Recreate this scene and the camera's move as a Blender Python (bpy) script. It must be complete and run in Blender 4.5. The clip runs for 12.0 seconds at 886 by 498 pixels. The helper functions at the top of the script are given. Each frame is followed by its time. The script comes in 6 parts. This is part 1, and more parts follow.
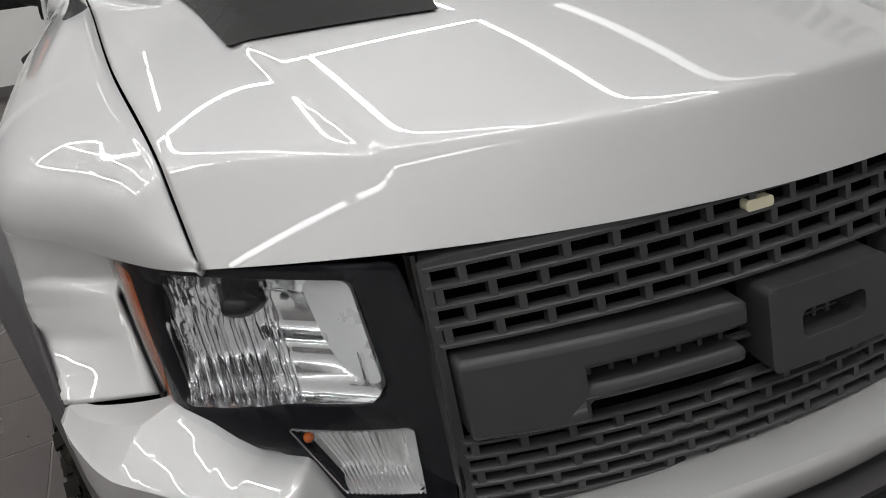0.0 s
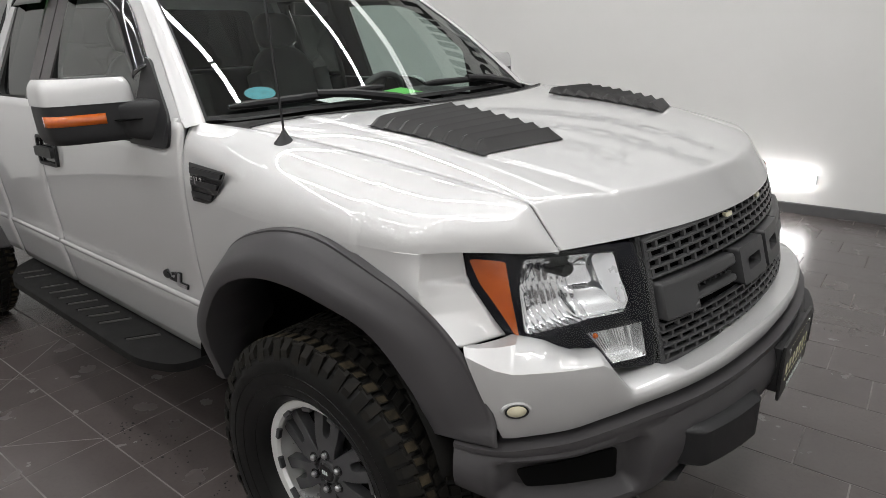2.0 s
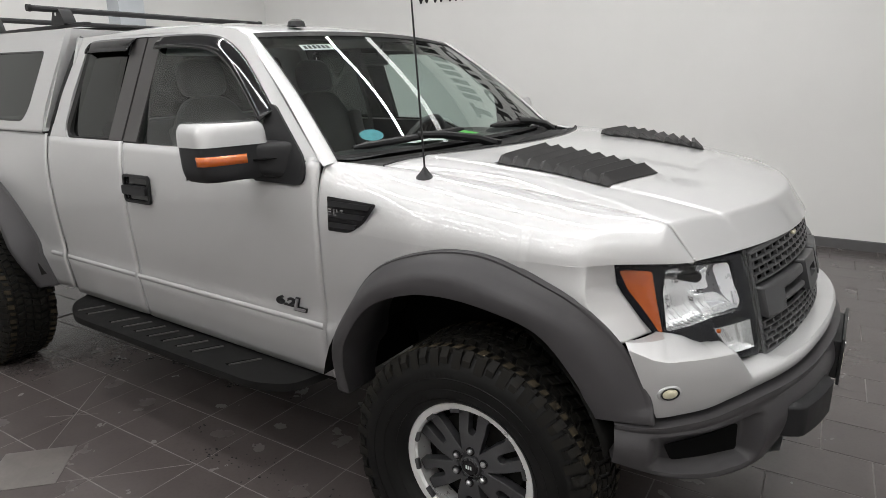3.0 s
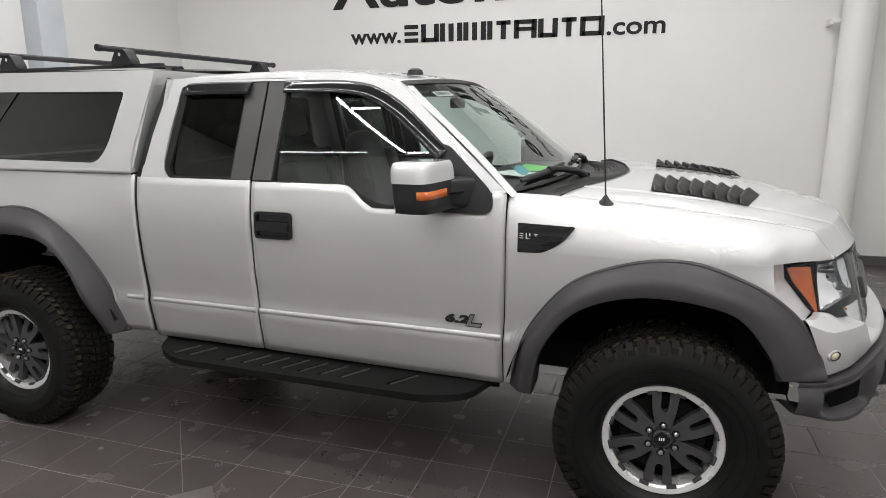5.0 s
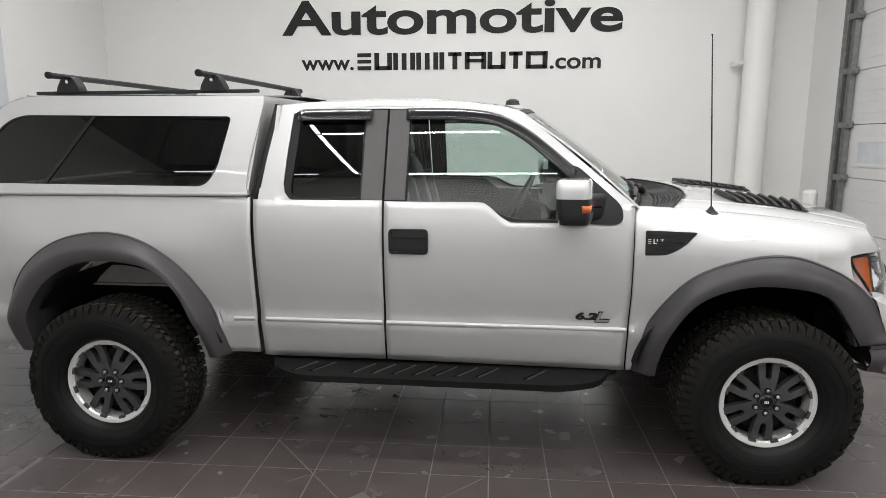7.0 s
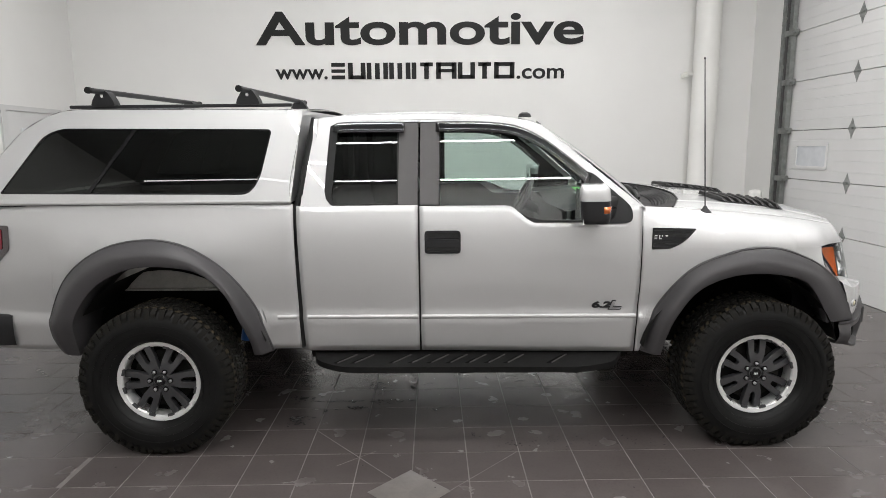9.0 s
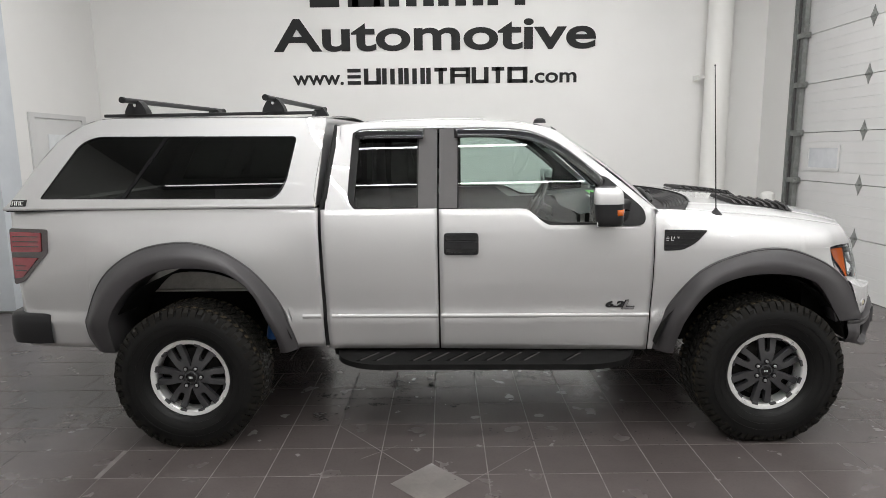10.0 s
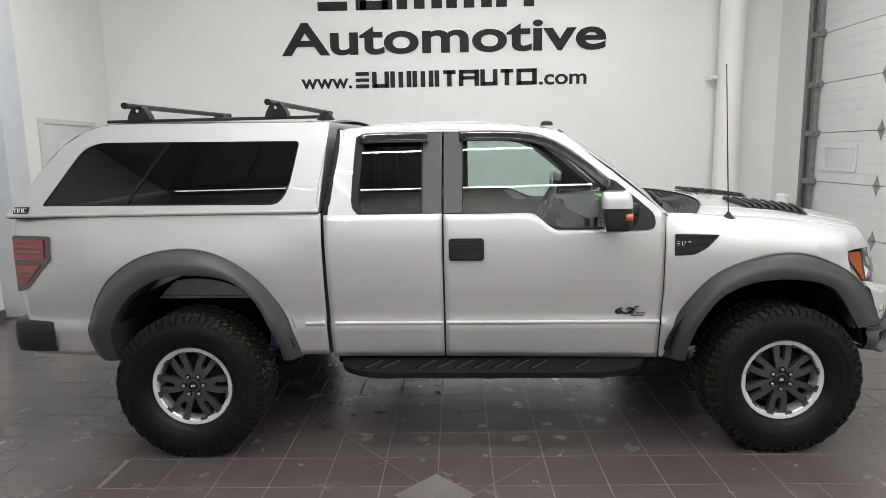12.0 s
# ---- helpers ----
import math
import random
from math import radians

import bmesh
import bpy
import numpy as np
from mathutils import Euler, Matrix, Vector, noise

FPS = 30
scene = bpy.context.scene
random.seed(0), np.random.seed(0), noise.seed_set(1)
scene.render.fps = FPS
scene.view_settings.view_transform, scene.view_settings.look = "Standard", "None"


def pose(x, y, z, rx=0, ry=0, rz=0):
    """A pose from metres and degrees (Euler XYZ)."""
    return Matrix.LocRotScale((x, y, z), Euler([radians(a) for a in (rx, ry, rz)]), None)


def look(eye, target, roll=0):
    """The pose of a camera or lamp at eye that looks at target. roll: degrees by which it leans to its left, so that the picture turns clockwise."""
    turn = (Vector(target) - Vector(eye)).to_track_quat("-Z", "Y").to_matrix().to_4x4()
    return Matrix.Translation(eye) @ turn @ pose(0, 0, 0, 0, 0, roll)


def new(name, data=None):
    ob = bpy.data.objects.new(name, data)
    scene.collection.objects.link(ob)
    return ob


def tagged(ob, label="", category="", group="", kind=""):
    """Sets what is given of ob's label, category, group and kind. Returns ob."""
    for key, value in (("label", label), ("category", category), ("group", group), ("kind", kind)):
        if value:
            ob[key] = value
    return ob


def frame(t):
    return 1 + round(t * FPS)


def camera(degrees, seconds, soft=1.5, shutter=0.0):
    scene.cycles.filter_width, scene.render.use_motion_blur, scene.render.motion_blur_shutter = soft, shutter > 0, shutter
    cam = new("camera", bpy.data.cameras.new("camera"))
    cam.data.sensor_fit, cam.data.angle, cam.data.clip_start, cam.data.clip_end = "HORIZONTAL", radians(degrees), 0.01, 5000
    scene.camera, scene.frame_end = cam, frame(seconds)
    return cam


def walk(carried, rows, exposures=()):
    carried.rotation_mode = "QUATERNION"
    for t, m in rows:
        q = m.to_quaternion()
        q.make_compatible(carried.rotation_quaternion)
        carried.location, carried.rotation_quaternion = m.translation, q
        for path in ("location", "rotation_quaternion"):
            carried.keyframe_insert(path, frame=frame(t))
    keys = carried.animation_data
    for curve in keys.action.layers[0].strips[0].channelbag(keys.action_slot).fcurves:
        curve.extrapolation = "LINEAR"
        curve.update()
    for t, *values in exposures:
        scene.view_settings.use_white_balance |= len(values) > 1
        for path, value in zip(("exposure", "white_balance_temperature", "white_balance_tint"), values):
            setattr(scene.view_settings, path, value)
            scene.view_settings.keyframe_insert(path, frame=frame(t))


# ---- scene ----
# ---- camera ----
cam = camera(70.9, 12.0, soft=0.7)
PATH = [
    (0, (4.403, -0.667, 1.48), (2.809, 0.027, 0.491), -5.8),
    (0.5, (4.433, -1.003, 1.493), (3.025, 0.07, 0.562), -2.5),
    (1, (4.477, -1.323, 1.549), (3.191, -0.092, 0.638), -1.7),
    (1.5, (4.476, -1.658, 1.579), (3.261, -0.236, 0.871), -0.8),
    (2, (4.375, -1.905, 1.601), (3.21, -0.404, 0.976), -0.6),
    (2.5, (4.195, -2.134, 1.62), (3.088, -0.56, 1.075), -0.6),
    (3, (4.038, -2.486, 1.637), (3.025, -0.84, 1.125), -0.3),
    (3.5, (3.847, -2.774, 1.665), (2.921, -1.072, 1.172), -0.2),
    (5.5, (2.702, -3.498, 1.679), (2.231, -1.593, 1.294), -0.1),
    (6, (2.387, -3.654, 1.672), (2.018, -1.721, 1.316), -0.0),
    (6.5, (2.095, -3.828, 1.701), (1.837, -1.875, 1.357), -0.0),
    (7, (1.822, -3.928, 1.682), (1.661, -1.963, 1.344), 0.0),
    (9, (1.338, -4.283, 1.714), (1.369, -2.31, 1.389), -0.4),
    (9.5, (1.302, -4.364, 1.718), (1.333, -2.39, 1.398), -0.5),
    (10, (1.295, -4.416, 1.732), (1.289, -2.442, 1.415), -0.7),
    (10.5, (1.32, -4.401, 1.735), (1.289, -2.426, 1.42), -0.9),
    (11, (1.338, -4.382, 1.739), (1.306, -2.407, 1.426), -0.9),
    (11.5, (1.332, -4.363, 1.739), (1.292, -2.388, 1.428), -1.0),
    (12, (1.337, -4.344, 1.74), (1.292, -2.369, 1.431), -1.1),
]
EXPOSURES = [(0, -0.60), (1, -0.28), (2, -0.15), (3.5, -0.03), (5.5, 0.07), (9, 0.16), (12, 0.16)]
walk(cam, [(t, look(eye, target, roll)) for t, eye, target, roll in PATH], EXPOSURES)

# ---- world and light ----
world = bpy.data.worlds.new("world")
scene.world = world
world.use_nodes = True
world.node_tree.nodes["Background"].inputs[0].default_value = (0.9, 0.95, 1.0, 1)
world.node_tree.nodes["Background"].inputs[1].default_value = 0.02
LAMP = 70.0      # strength of the ceiling strips
# the truck's own frame: where it stands, how it leans and turns, and its size
TRUCK = Matrix.Translation((-0.1722, 0.2609, 0.0239)) @ Euler((0.01782, -0.00249, -0.03463)).to_matrix().to_4x4() @ Matrix.Scale(0.9927, 4)
CEIL = 4.7


# ---- materials ----
def node_mat(name):
    m = bpy.data.materials.new(name)
    m.use_nodes = True
    return m, m.node_tree.nodes, m.node_tree.links, m.node_tree.nodes["Principled BSDF"]


def tex_coord(n, l, scale, kind="Object"):
    c = n.new("ShaderNodeTexCoord")
    mp = n.new("ShaderNodeMapping")
    mp.inputs["Scale"].default_value = scale if isinstance(scale, tuple) else (scale,) * 3
    l.new(c.outputs[kind], mp.inputs[0])
    return mp.outputs[0]


def noise_tex(n, l, scale, detail=4.0, rough=0.55, stretch=1.0):
    t = n.new("ShaderNodeTexNoise")
    t.inputs["Scale"].default_value = scale
    t.inputs["Detail"].default_value = detail
    t.inputs["Roughness"].default_value = rough
    l.new(tex_coord(n, l, stretch), t.inputs["Vector"])
    return t.outputs["Fac"]


def remap(n, l, fac, lo, hi, a, b):
    r = n.new("ShaderNodeMapRange")
    r.inputs[1].default_value, r.inputs[2].default_value = lo, hi
    r.inputs[3].default_value, r.inputs[4].default_value = a, b
    l.new(fac, r.inputs[0])
    return r.outputs[0]


def mix_col(n, l, fac, a, b):
    m = n.new("ShaderNodeMix")
    m.data_type = "RGBA"
    for sock, v in ((m.inputs[6], a), (m.inputs[7], b)):
        if isinstance(v, tuple):
            sock.default_value = (*v, 1)
        else:
            l.new(v, sock)
    l.new(fac, m.inputs[0]) if not isinstance(fac, float) else None
    if isinstance(fac, float):
        m.inputs[0].default_value = fac
    return m.outputs[2]


def add_bump(n, l, b, fac, strength, dist):
    u = n.new("ShaderNodeBump")
    u.inputs["Strength"].default_value = strength
    u.inputs["Distance"].default_value = dist
    l.new(fac, u.inputs["Height"])
    l.new(u.outputs[0], b.inputs["Normal"])


def varied(name, c1, c2, scale, rough, rough_var=0.08, metallic=0.0, bump=0.0, bump_scale=200.0, bump_dist=0.001,
           coat=0.0, stretch=1.0, fine=None, spec=0.5):
    """A surface with two scales of variation in colour, gloss and relief."""
    m, n, l, b = node_mat(name)
    big = noise_tex(n, l, scale, 5, 0.6, stretch)
    col = mix_col(n, l, remap(n, l, big, 0.3, 0.7, 0, 1), c1, c2)
    if fine:
        f = noise_tex(n, l, fine, 3, 0.6, stretch)
        col = mix_col(n, l, remap(n, l, f, 0.45, 0.75, 0, 0.5), col, tuple(x * 0.6 for x in c1))
    l.new(col, b.inputs["Base Color"])
    l.new(remap(n, l, big, 0.3, 0.7, rough - rough_var, rough + rough_var), b.inputs["Roughness"])
    b.inputs["Metallic"].default_value = metallic
    b.inputs["Coat Weight"].default_value = coat
    b.inputs["Coat Roughness"].default_value = 0.03
    b.inputs["Specular IOR Level"].default_value = spec
    if bump:
        add_bump(n, l, b, noise_tex(n, l, bump_scale, 3, 0.6), bump, bump_dist)
    return m


def plain(name, col, rough, metallic=0.0, coat=0.0):
    return varied(name, col, tuple(x * 0.86 for x in col), 9.0, rough, 0.04, metallic, coat=coat)


def glowing(name, col, strength):
    m, n, l, b = node_mat(name)
    b.inputs["Base Color"].default_value = (0.8, 0.8, 0.8, 1)
    b.inputs["Emission Color"].default_value = (*col, 1)
    b.inputs["Emission Strength"].default_value = strength
    return m


def clear(name, tint, rough=0.0, ior=1.45):
    """Thin glass: a tinted see-through sheet with a glossy face."""
    m, n, l, b = node_mat(name)
    n.remove(b)
    tr = n.new("ShaderNodeBsdfTransparent")
    tr.inputs[0].default_value = (*tint, 1)
    gl = n.new("ShaderNodeBsdfGlossy")
    gl.inputs["Roughness"].default_value = rough
    gl.inputs[0].default_value = (0.95, 0.97, 0.96, 1)
    fr = n.new("ShaderNodeFresnel")
    fr.inputs[0].default_value = ior
    mx = n.new("ShaderNodeMixShader")
    l.new(fr.outputs[0], mx.inputs[0])
    l.new(tr.outputs[0], mx.inputs[1])
    l.new(gl.outputs[0], mx.inputs[2])
    l.new(mx.outputs[0], n["Material Output"].inputs[0])
    return m


def paint_silver():
    m, n, l, b = node_mat("silver_paint")
    fl = noise_tex(n, l, 1500, 2, 0.7)
    big = noise_tex(n, l, 2.5, 3, 0.5)
    col = mix_col(n, l, remap(n, l, fl, 0.35, 0.65, 0, 1), (0.49, 0.49, 0.492), (0.60, 0.60, 0.598))
    l.new(col, b.inputs["Base Color"])
    b.inputs["Metallic"].default_value = 0.78
    l.new(remap(n, l, big, 0.3, 0.7, 0.56, 0.60), b.inputs["Roughness"])
    b.inputs["Coat Weight"].default_value = 1.0
    b.inputs["Coat Roughness"].default_value = 0.015
    b.inputs["Coat IOR"].default_value = 1.62
    return m


def floor_tile_mat():
    m, n, l, b = node_mat("floor_tile")
    info = n.new("ShaderNodeObjectInfo")
    geo = n.new("ShaderNodeNewGeometry")
    add = n.new("ShaderNodeMath")
    l.new(info.outputs["Random"], add.inputs[0])
    l.new(geo.outputs["Random Per Island"], add.inputs[1])
    fr = n.new("ShaderNodeMath")
    fr.operation = "FRACT"
    l.new(add.outputs[0], fr.inputs[0])
    c = n.new("ShaderNodeTexNoise")
    c.inputs["Scale"].default_value = 5.0
    c.inputs["Detail"].default_value = 6
    l.new(geo.outputs["Position"], c.inputs["Vector"])
    d = n.new("ShaderNodeTexNoise")
    d.inputs["Scale"].default_value = 0.9
    d.inputs["Detail"].default_value = 3
    l.new(geo.outputs["Position"], d.inputs["Vector"])
    f = n.new("ShaderNodeTexNoise")
    f.inputs["Scale"].default_value = 60
    f.inputs["Detail"].default_value = 5
    l.new(geo.outputs["Position"], f.inputs["Vector"])
    base = mix_col(n, l, remap(n, l, c.outputs["Fac"], 0.35, 0.68, 0, 1), (0.077, 0.0655, 0.063), (0.090, 0.077, 0.074))
    base = mix_col(n, l, remap(n, l, fr.outputs[0], 0, 1, 0, 0.30), base, (0.050, 0.043, 0.042))
    base = mix_col(n, l, remap(n, l, d.outputs["Fac"], 0.35, 0.75, 0, 0.3), base, (0.096, 0.081, 0.078))
    base = mix_col(n, l, remap(n, l, f.outputs["Fac"], 0.5, 0.8, 0, 0.35), base, (0.045, 0.039, 0.037))
    l.new(base, b.inputs["Base Color"])
    l.new(remap(n, l, c.outputs["Fac"], 0.2, 0.8, 0.262, 0.278), b.inputs["Roughness"])
    b.inputs["Specular IOR Level"].default_value = 0.75
    add_bump(n, l, b, f.outputs["Fac"], 0.25, 0.0008)
    return m


SILVER = paint_silver()
WALL = varied("wall_paint", (0.74, 0.735, 0.72), (0.70, 0.695, 0.68), 0.7, 0.55, 0.06, bump=0.12, bump_scale=90, bump_dist=0.001)
# unseen ceiling, kept this dark to weaken its reflection on the hood
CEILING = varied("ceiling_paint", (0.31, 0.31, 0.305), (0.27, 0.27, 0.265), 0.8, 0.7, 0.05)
DOORWHITE = varied("door_white", (0.58, 0.58, 0.575), (0.54, 0.54, 0.535), 1.5, 0.42, 0.06, bump=0.15, bump_scale=160, bump_dist=0.0008)
BASEB = plain("base_grey", (0.10, 0.098, 0.098), 0.5)
TILE = floor_tile_mat()
GROUT = varied("grout", (0.190, 0.170, 0.162), (0.105, 0.094, 0.090), 6, 0.85, 0.05)
LED = glowing("led_diffuser", (1.0, 0.993, 0.985), LAMP)
LEDLOW = glowing("led_low", (1.0, 0.993, 0.985), LAMP * 0.5)
LEDWALL = glowing("led_wall", (1.0, 0.993, 0.985), LAMP * 0.2)
LEDWIDE = glowing("led_wide", (1.0, 0.993, 0.985), LAMP * 0.045)
ALU = plain("alu", (0.45, 0.45, 0.46), 0.35, 0.9)
STEEL = varied("galvanised", (0.30, 0.31, 0.30), (0.22, 0.23, 0.22), 14, 0.45, 0.1, 0.8)
PIPE = varied("pipe_white", (0.74, 0.735, 0.71), (0.69, 0.685, 0.66), 1.2, 0.5, 0.05, bump=0.2, bump_scale=60, bump_dist=0.002)
SIGNBLACK = varied("sign_black", (0.012, 0.012, 0.012), (0.018, 0.018, 0.018), 4, 0.55, spec=0.2)
FLARE = varied("flare_grey", (0.042, 0.040, 0.042), (0.054, 0.051, 0.053), 3.0, 0.46, 0.05, spec=0.35, bump=0.10, bump_scale=700, bump_dist=0.0004)
BLACK = varied("black_plastic", (0.010, 0.010, 0.011), (0.016, 0.016, 0.017), 6, 0.45, 0.08, spec=0.3, bump=0.15, bump_scale=600, bump_dist=0.0004)
VENT = varied("vent_plastic", (0.013, 0.0125, 0.0125), (0.019, 0.018, 0.018), 8, 0.50, 0.06, spec=0.28, bump=0.12, bump_scale=600, bump_dist=0.0004)
FROST = varied("frosted_white", (0.80, 0.80, 0.81), (0.74, 0.74, 0.75), 20, 0.30, 0.05, 0.3)
GRILLE = varied("grille_plastic", (0.028, 0.028, 0.0295), (0.038, 0.038, 0.0395), 8, 0.36, 0.05, spec=0.5, bump=0.12, bump_scale=700, bump_dist=0.0004)
GLOSS = plain("gloss_black", (0.008, 0.008, 0.009), 0.08)
# near-black that paints in the shade of gaps and openings
DARK = varied("gap_shade_black", (0.003, 0.003, 0.003), (0.004, 0.004, 0.004), 6, 0.9, 0.02, spec=0.05)
SEAL = varied("rubber_seal", (0.008, 0.008, 0.008), (0.011, 0.011, 0.011), 9, 0.55, 0.05, spec=0.25)
PILLAR = varied("pillar_grey", (0.045, 0.042, 0.042), (0.055, 0.052, 0.052), 5, 0.42)
GLASS = clear("clear_glass", (0.70, 0.80, 0.76), ior=1.75)
WINDSHIELD = clear("windshield_glass", (0.78, 0.86, 0.83), ior=1.85)
PRIVACY = clear("privacy_glass", (0.055, 0.062, 0.058), ior=1.5)
LENS = clear("lamp_lens", (0.93, 0.94, 0.95), 0.01, 1.36)
AMBER = varied("amber_lens", (0.52, 0.115, 0.012), (0.42, 0.085, 0.008), 30, 0.12, 0.03, coat=1.0)
REFLECTOR = varied("chrome_reflector", (0.90, 0.90, 0.91), (0.82, 0.82, 0.83), 20, 0.10, 0.03, 0.96)
TURNLENS = varied("turn_reflector", (0.86, 0.86, 0.86), (0.78, 0.78, 0.78), 20, 0.20, 0.04, 0.75)
CHROME = plain("chrome", (0.78, 0.78, 0.79), 0.12, 1.0)
NUT = varied("lug_steel", (0.42, 0.42, 0.43), (0.34, 0.34, 0.35), 30, 0.34, 0.05, 0.9)
LAMPHOUSE = varied("lamp_house", (0.005, 0.005, 0.008), (0.007, 0.007, 0.010), 9, 0.35, 0.04, spec=0.10)
RUBBER = varied("tyre_rubber", (0.004, 0.004, 0.004), (0.0065, 0.0065, 0.0062), 12, 0.46, 0.1, spec=0.2, bump=0.3, bump_scale=260, bump_dist=0.0006)
MUD = varied("tread_rubber", (0.005, 0.005, 0.0048), (0.012, 0.0105, 0.008), 22, 0.7, 0.08, spec=0.16, bump=0.4, bump_scale=200, bump_dist=0.001)
MUDDY = varied("muddy_block", (0.010, 0.009, 0.007), (0.060, 0.047, 0.029), 26, 0.8, 0.08, spec=0.12, bump=0.4, bump_scale=200, bump_dist=0.001)
PRIMER = varied("bed_primer", (0.56, 0.545, 0.51), (0.40, 0.385, 0.355), 9, 0.6, 0.08, fine=60.0)
RIM = varied("machined_rim", (0.80, 0.80, 0.79), (0.72, 0.72, 0.715), 10, 0.30, 0.05, 0.45)
BOARD = varied("board_black", (0.005, 0.005, 0.005), (0.010, 0.0097, 0.0095), 12, 0.6, 0.08, spec=0.12, bump=0.3, bump_scale=500, bump_dist=0.0005)
SPOKE = varied("spoke_grey", (0.036, 0.036, 0.038), (0.048, 0.048, 0.051), 10, 0.34, 0.05, coat=0.25)
UNDER = varied("underbody", (0.008, 0.008, 0.0075), (0.014, 0.013, 0.012), 6, 0.8, 0.05, spec=0.1)
RAIL = varied("frame_rail", (0.16, 0.155, 0.15), (0.10, 0.098, 0.095), 12, 0.6, 0.1, 0.3)
SEAT = varied("seat_leather", (0.050, 0.050, 0.052), (0.075, 0.075, 0.078), 14, 0.42, 0.06, bump=0.3, bump_scale=300, bump_dist=0.0008)
DASH = varied("dash_plastic", (0.022, 0.022, 0.023), (0.03, 0.03, 0.031), 10, 0.5)
RED = varied("red_lens", (0.24, 0.012, 0.022), (0.17, 0.008, 0.016), 12, 0.14, 0.03, coat=1.0)
SMOKERED = plain("smoked_lens", (0.035, 0.022, 0.022), 0.12, coat=1.0)
BLUE = plain("blue_damper", (0.02, 0.10, 0.32), 0.35, 0.3)
CREAM = plain("cream_lens", (0.62, 0.58, 0.42), 0.2, coat=0.6)
TEAL = varied("teal_sticker", (0.03, 0.20, 0.24), (0.06, 0.30, 0.34), 50, 0.5)
GREEN = plain("green_paper", (0.13, 0.62, 0.10), 0.6)
PAPER = plain("white_paper", (0.72, 0.76, 0.74), 0.7)
PLATEBLACK = plain("plate_black", (0.010, 0.010, 0.010), 0.4)
PLATEYEL = plain("plate_print", (0.55, 0.52, 0.36), 0.5)
WATER = plain("puddle", (0.03, 0.03, 0.03), 0.05)


# ---- mesh helpers ----
def finish(me, angle=32):
    me.polygons.foreach_set("use_smooth", [True] * len(me.polygons))
    me.set_sharp_from_angle(angle=radians(angle))
    me.update()


def mesh_of(name, bm, mat, angle=32, fix=True):
    if fix:
        bmesh.ops.recalc_face_normals(bm, faces=bm.faces)
    me = bpy.data.meshes.new(name)
    bm.to_mesh(me)
    bm.free()
    me.materials.append(mat)
    finish(me, angle)
    return me


def part(name, bm, mat, parent, label="", angle=32, fix=True):
    ob = new(name, mesh_of(name, bm, mat, angle, fix))
    ob.parent = parent
    if label:
        ob["label"] = label
    return ob


def thing(name, label, category, at=(0, 0, 0), group="", kind=""):
    ob = new(name)
    ob.location = at
    ob.empty_display_size = 0.1
    return tagged(ob, label, category, group, kind)


def solid(ob, thick, offset=-1.0):
    s = ob.modifiers.new("solid", "SOLIDIFY")
    s.thickness, s.offset = thick, offset
    return ob


def add_box(bm, lo, hi, bev=0.0, m=None, seg=2):
    c = bmesh.ops.create_cube(bm, size=1.0, matrix=Matrix.Translation([(a + b) / 2 for a, b in zip(lo, hi)])
                              @ Matrix.Diagonal([*(b - a for a, b in zip(lo, hi)), 1]))
    vs = c["verts"]
    if bev:
        es = {e for v in vs for e in v.link_edges}
        r = bmesh.ops.bevel(bm, geom=list(es), offset=bev, segments=seg, affect="EDGES", profile=0.6)
        vs = list({v for f in r["faces"] for v in f.verts} | {v for v in vs if v.is_valid})
    if m is not None:
        bmesh.ops.transform(bm, matrix=m, verts=vs)
    return vs


def box(lo, hi, bev=0.0, m=None):
    bm = bmesh.new()
    add_box(bm, lo, hi, bev, m)
    return bm


def add_grid(bm, fn, nu, nv, close_u=False, close_v=False):
    vs = [[bm.verts.new(fn(i / nu, j / nv)) for j in range(nv + (not close_v))] for i in range(nu + (not close_u))]
    nu_, nv_ = len(vs), len(vs[0])
    for i in range(nu):
        for j in range(nv):
            bm.faces.new((vs[i][j], vs[(i + 1) % nu_][j], vs[(i + 1) % nu_][(j + 1) % nv_], vs[i][(j + 1) % nv_]))
    return vs


def gridmesh(fn, nu, nv, **k):
    bm = bmesh.new()
    add_grid(bm, fn, nu, nv, **k)
    return bm


def add_cyl(bm, a, b, r, seg=16, r2=None, caps=True):
    a, b = Vector(a), Vector(b)
    d = b - a
    m = Matrix.Translation((a + b) / 2) @ d.to_track_quat("Z", "Y").to_matrix().to_4x4()
    bmesh.ops.create_cone(bm, cap_ends=caps, segments=seg, radius1=r, radius2=r if r2 is None else r2, depth=d.length, matrix=m)


def add_tube(bm, pts, r, seg=8, closed=False):
    """A round tube along points."""
    pts = [Vector(p) for p in pts]
    n = len(pts)
    rings = []
    up = Vector((0.13, 0.07, 1)).normalized()
    for i, p in enumerate(pts):
        a = pts[(i - 1) % n] if closed or i else p
        b = pts[(i + 1) % n] if closed or i < n - 1 else p
        t = (b - a).normalized()
        s = t.cross(up)
        s = s.normalized() if s.length > 1e-4 else t.cross(Vector((1, 0, 0))).normalized()
        q = s.cross(t)
        rr = r[i] if isinstance(r, (list, tuple)) else r
        rings.append([bm.verts.new(p + rr * (math.cos(k * math.tau / seg) * s + math.sin(k * math.tau / seg) * q)) for k in range(seg)])
    for i in range(n if closed else n - 1):
        for k in range(seg):
            bm.faces.new((rings[i][k], rings[i][(k + 1) % seg], rings[(i + 1) % n][(k + 1) % seg], rings[(i + 1) % n][k]))
    if not closed:
        bm.faces.new(rings[0])
        bm.faces.new(rings[-1])


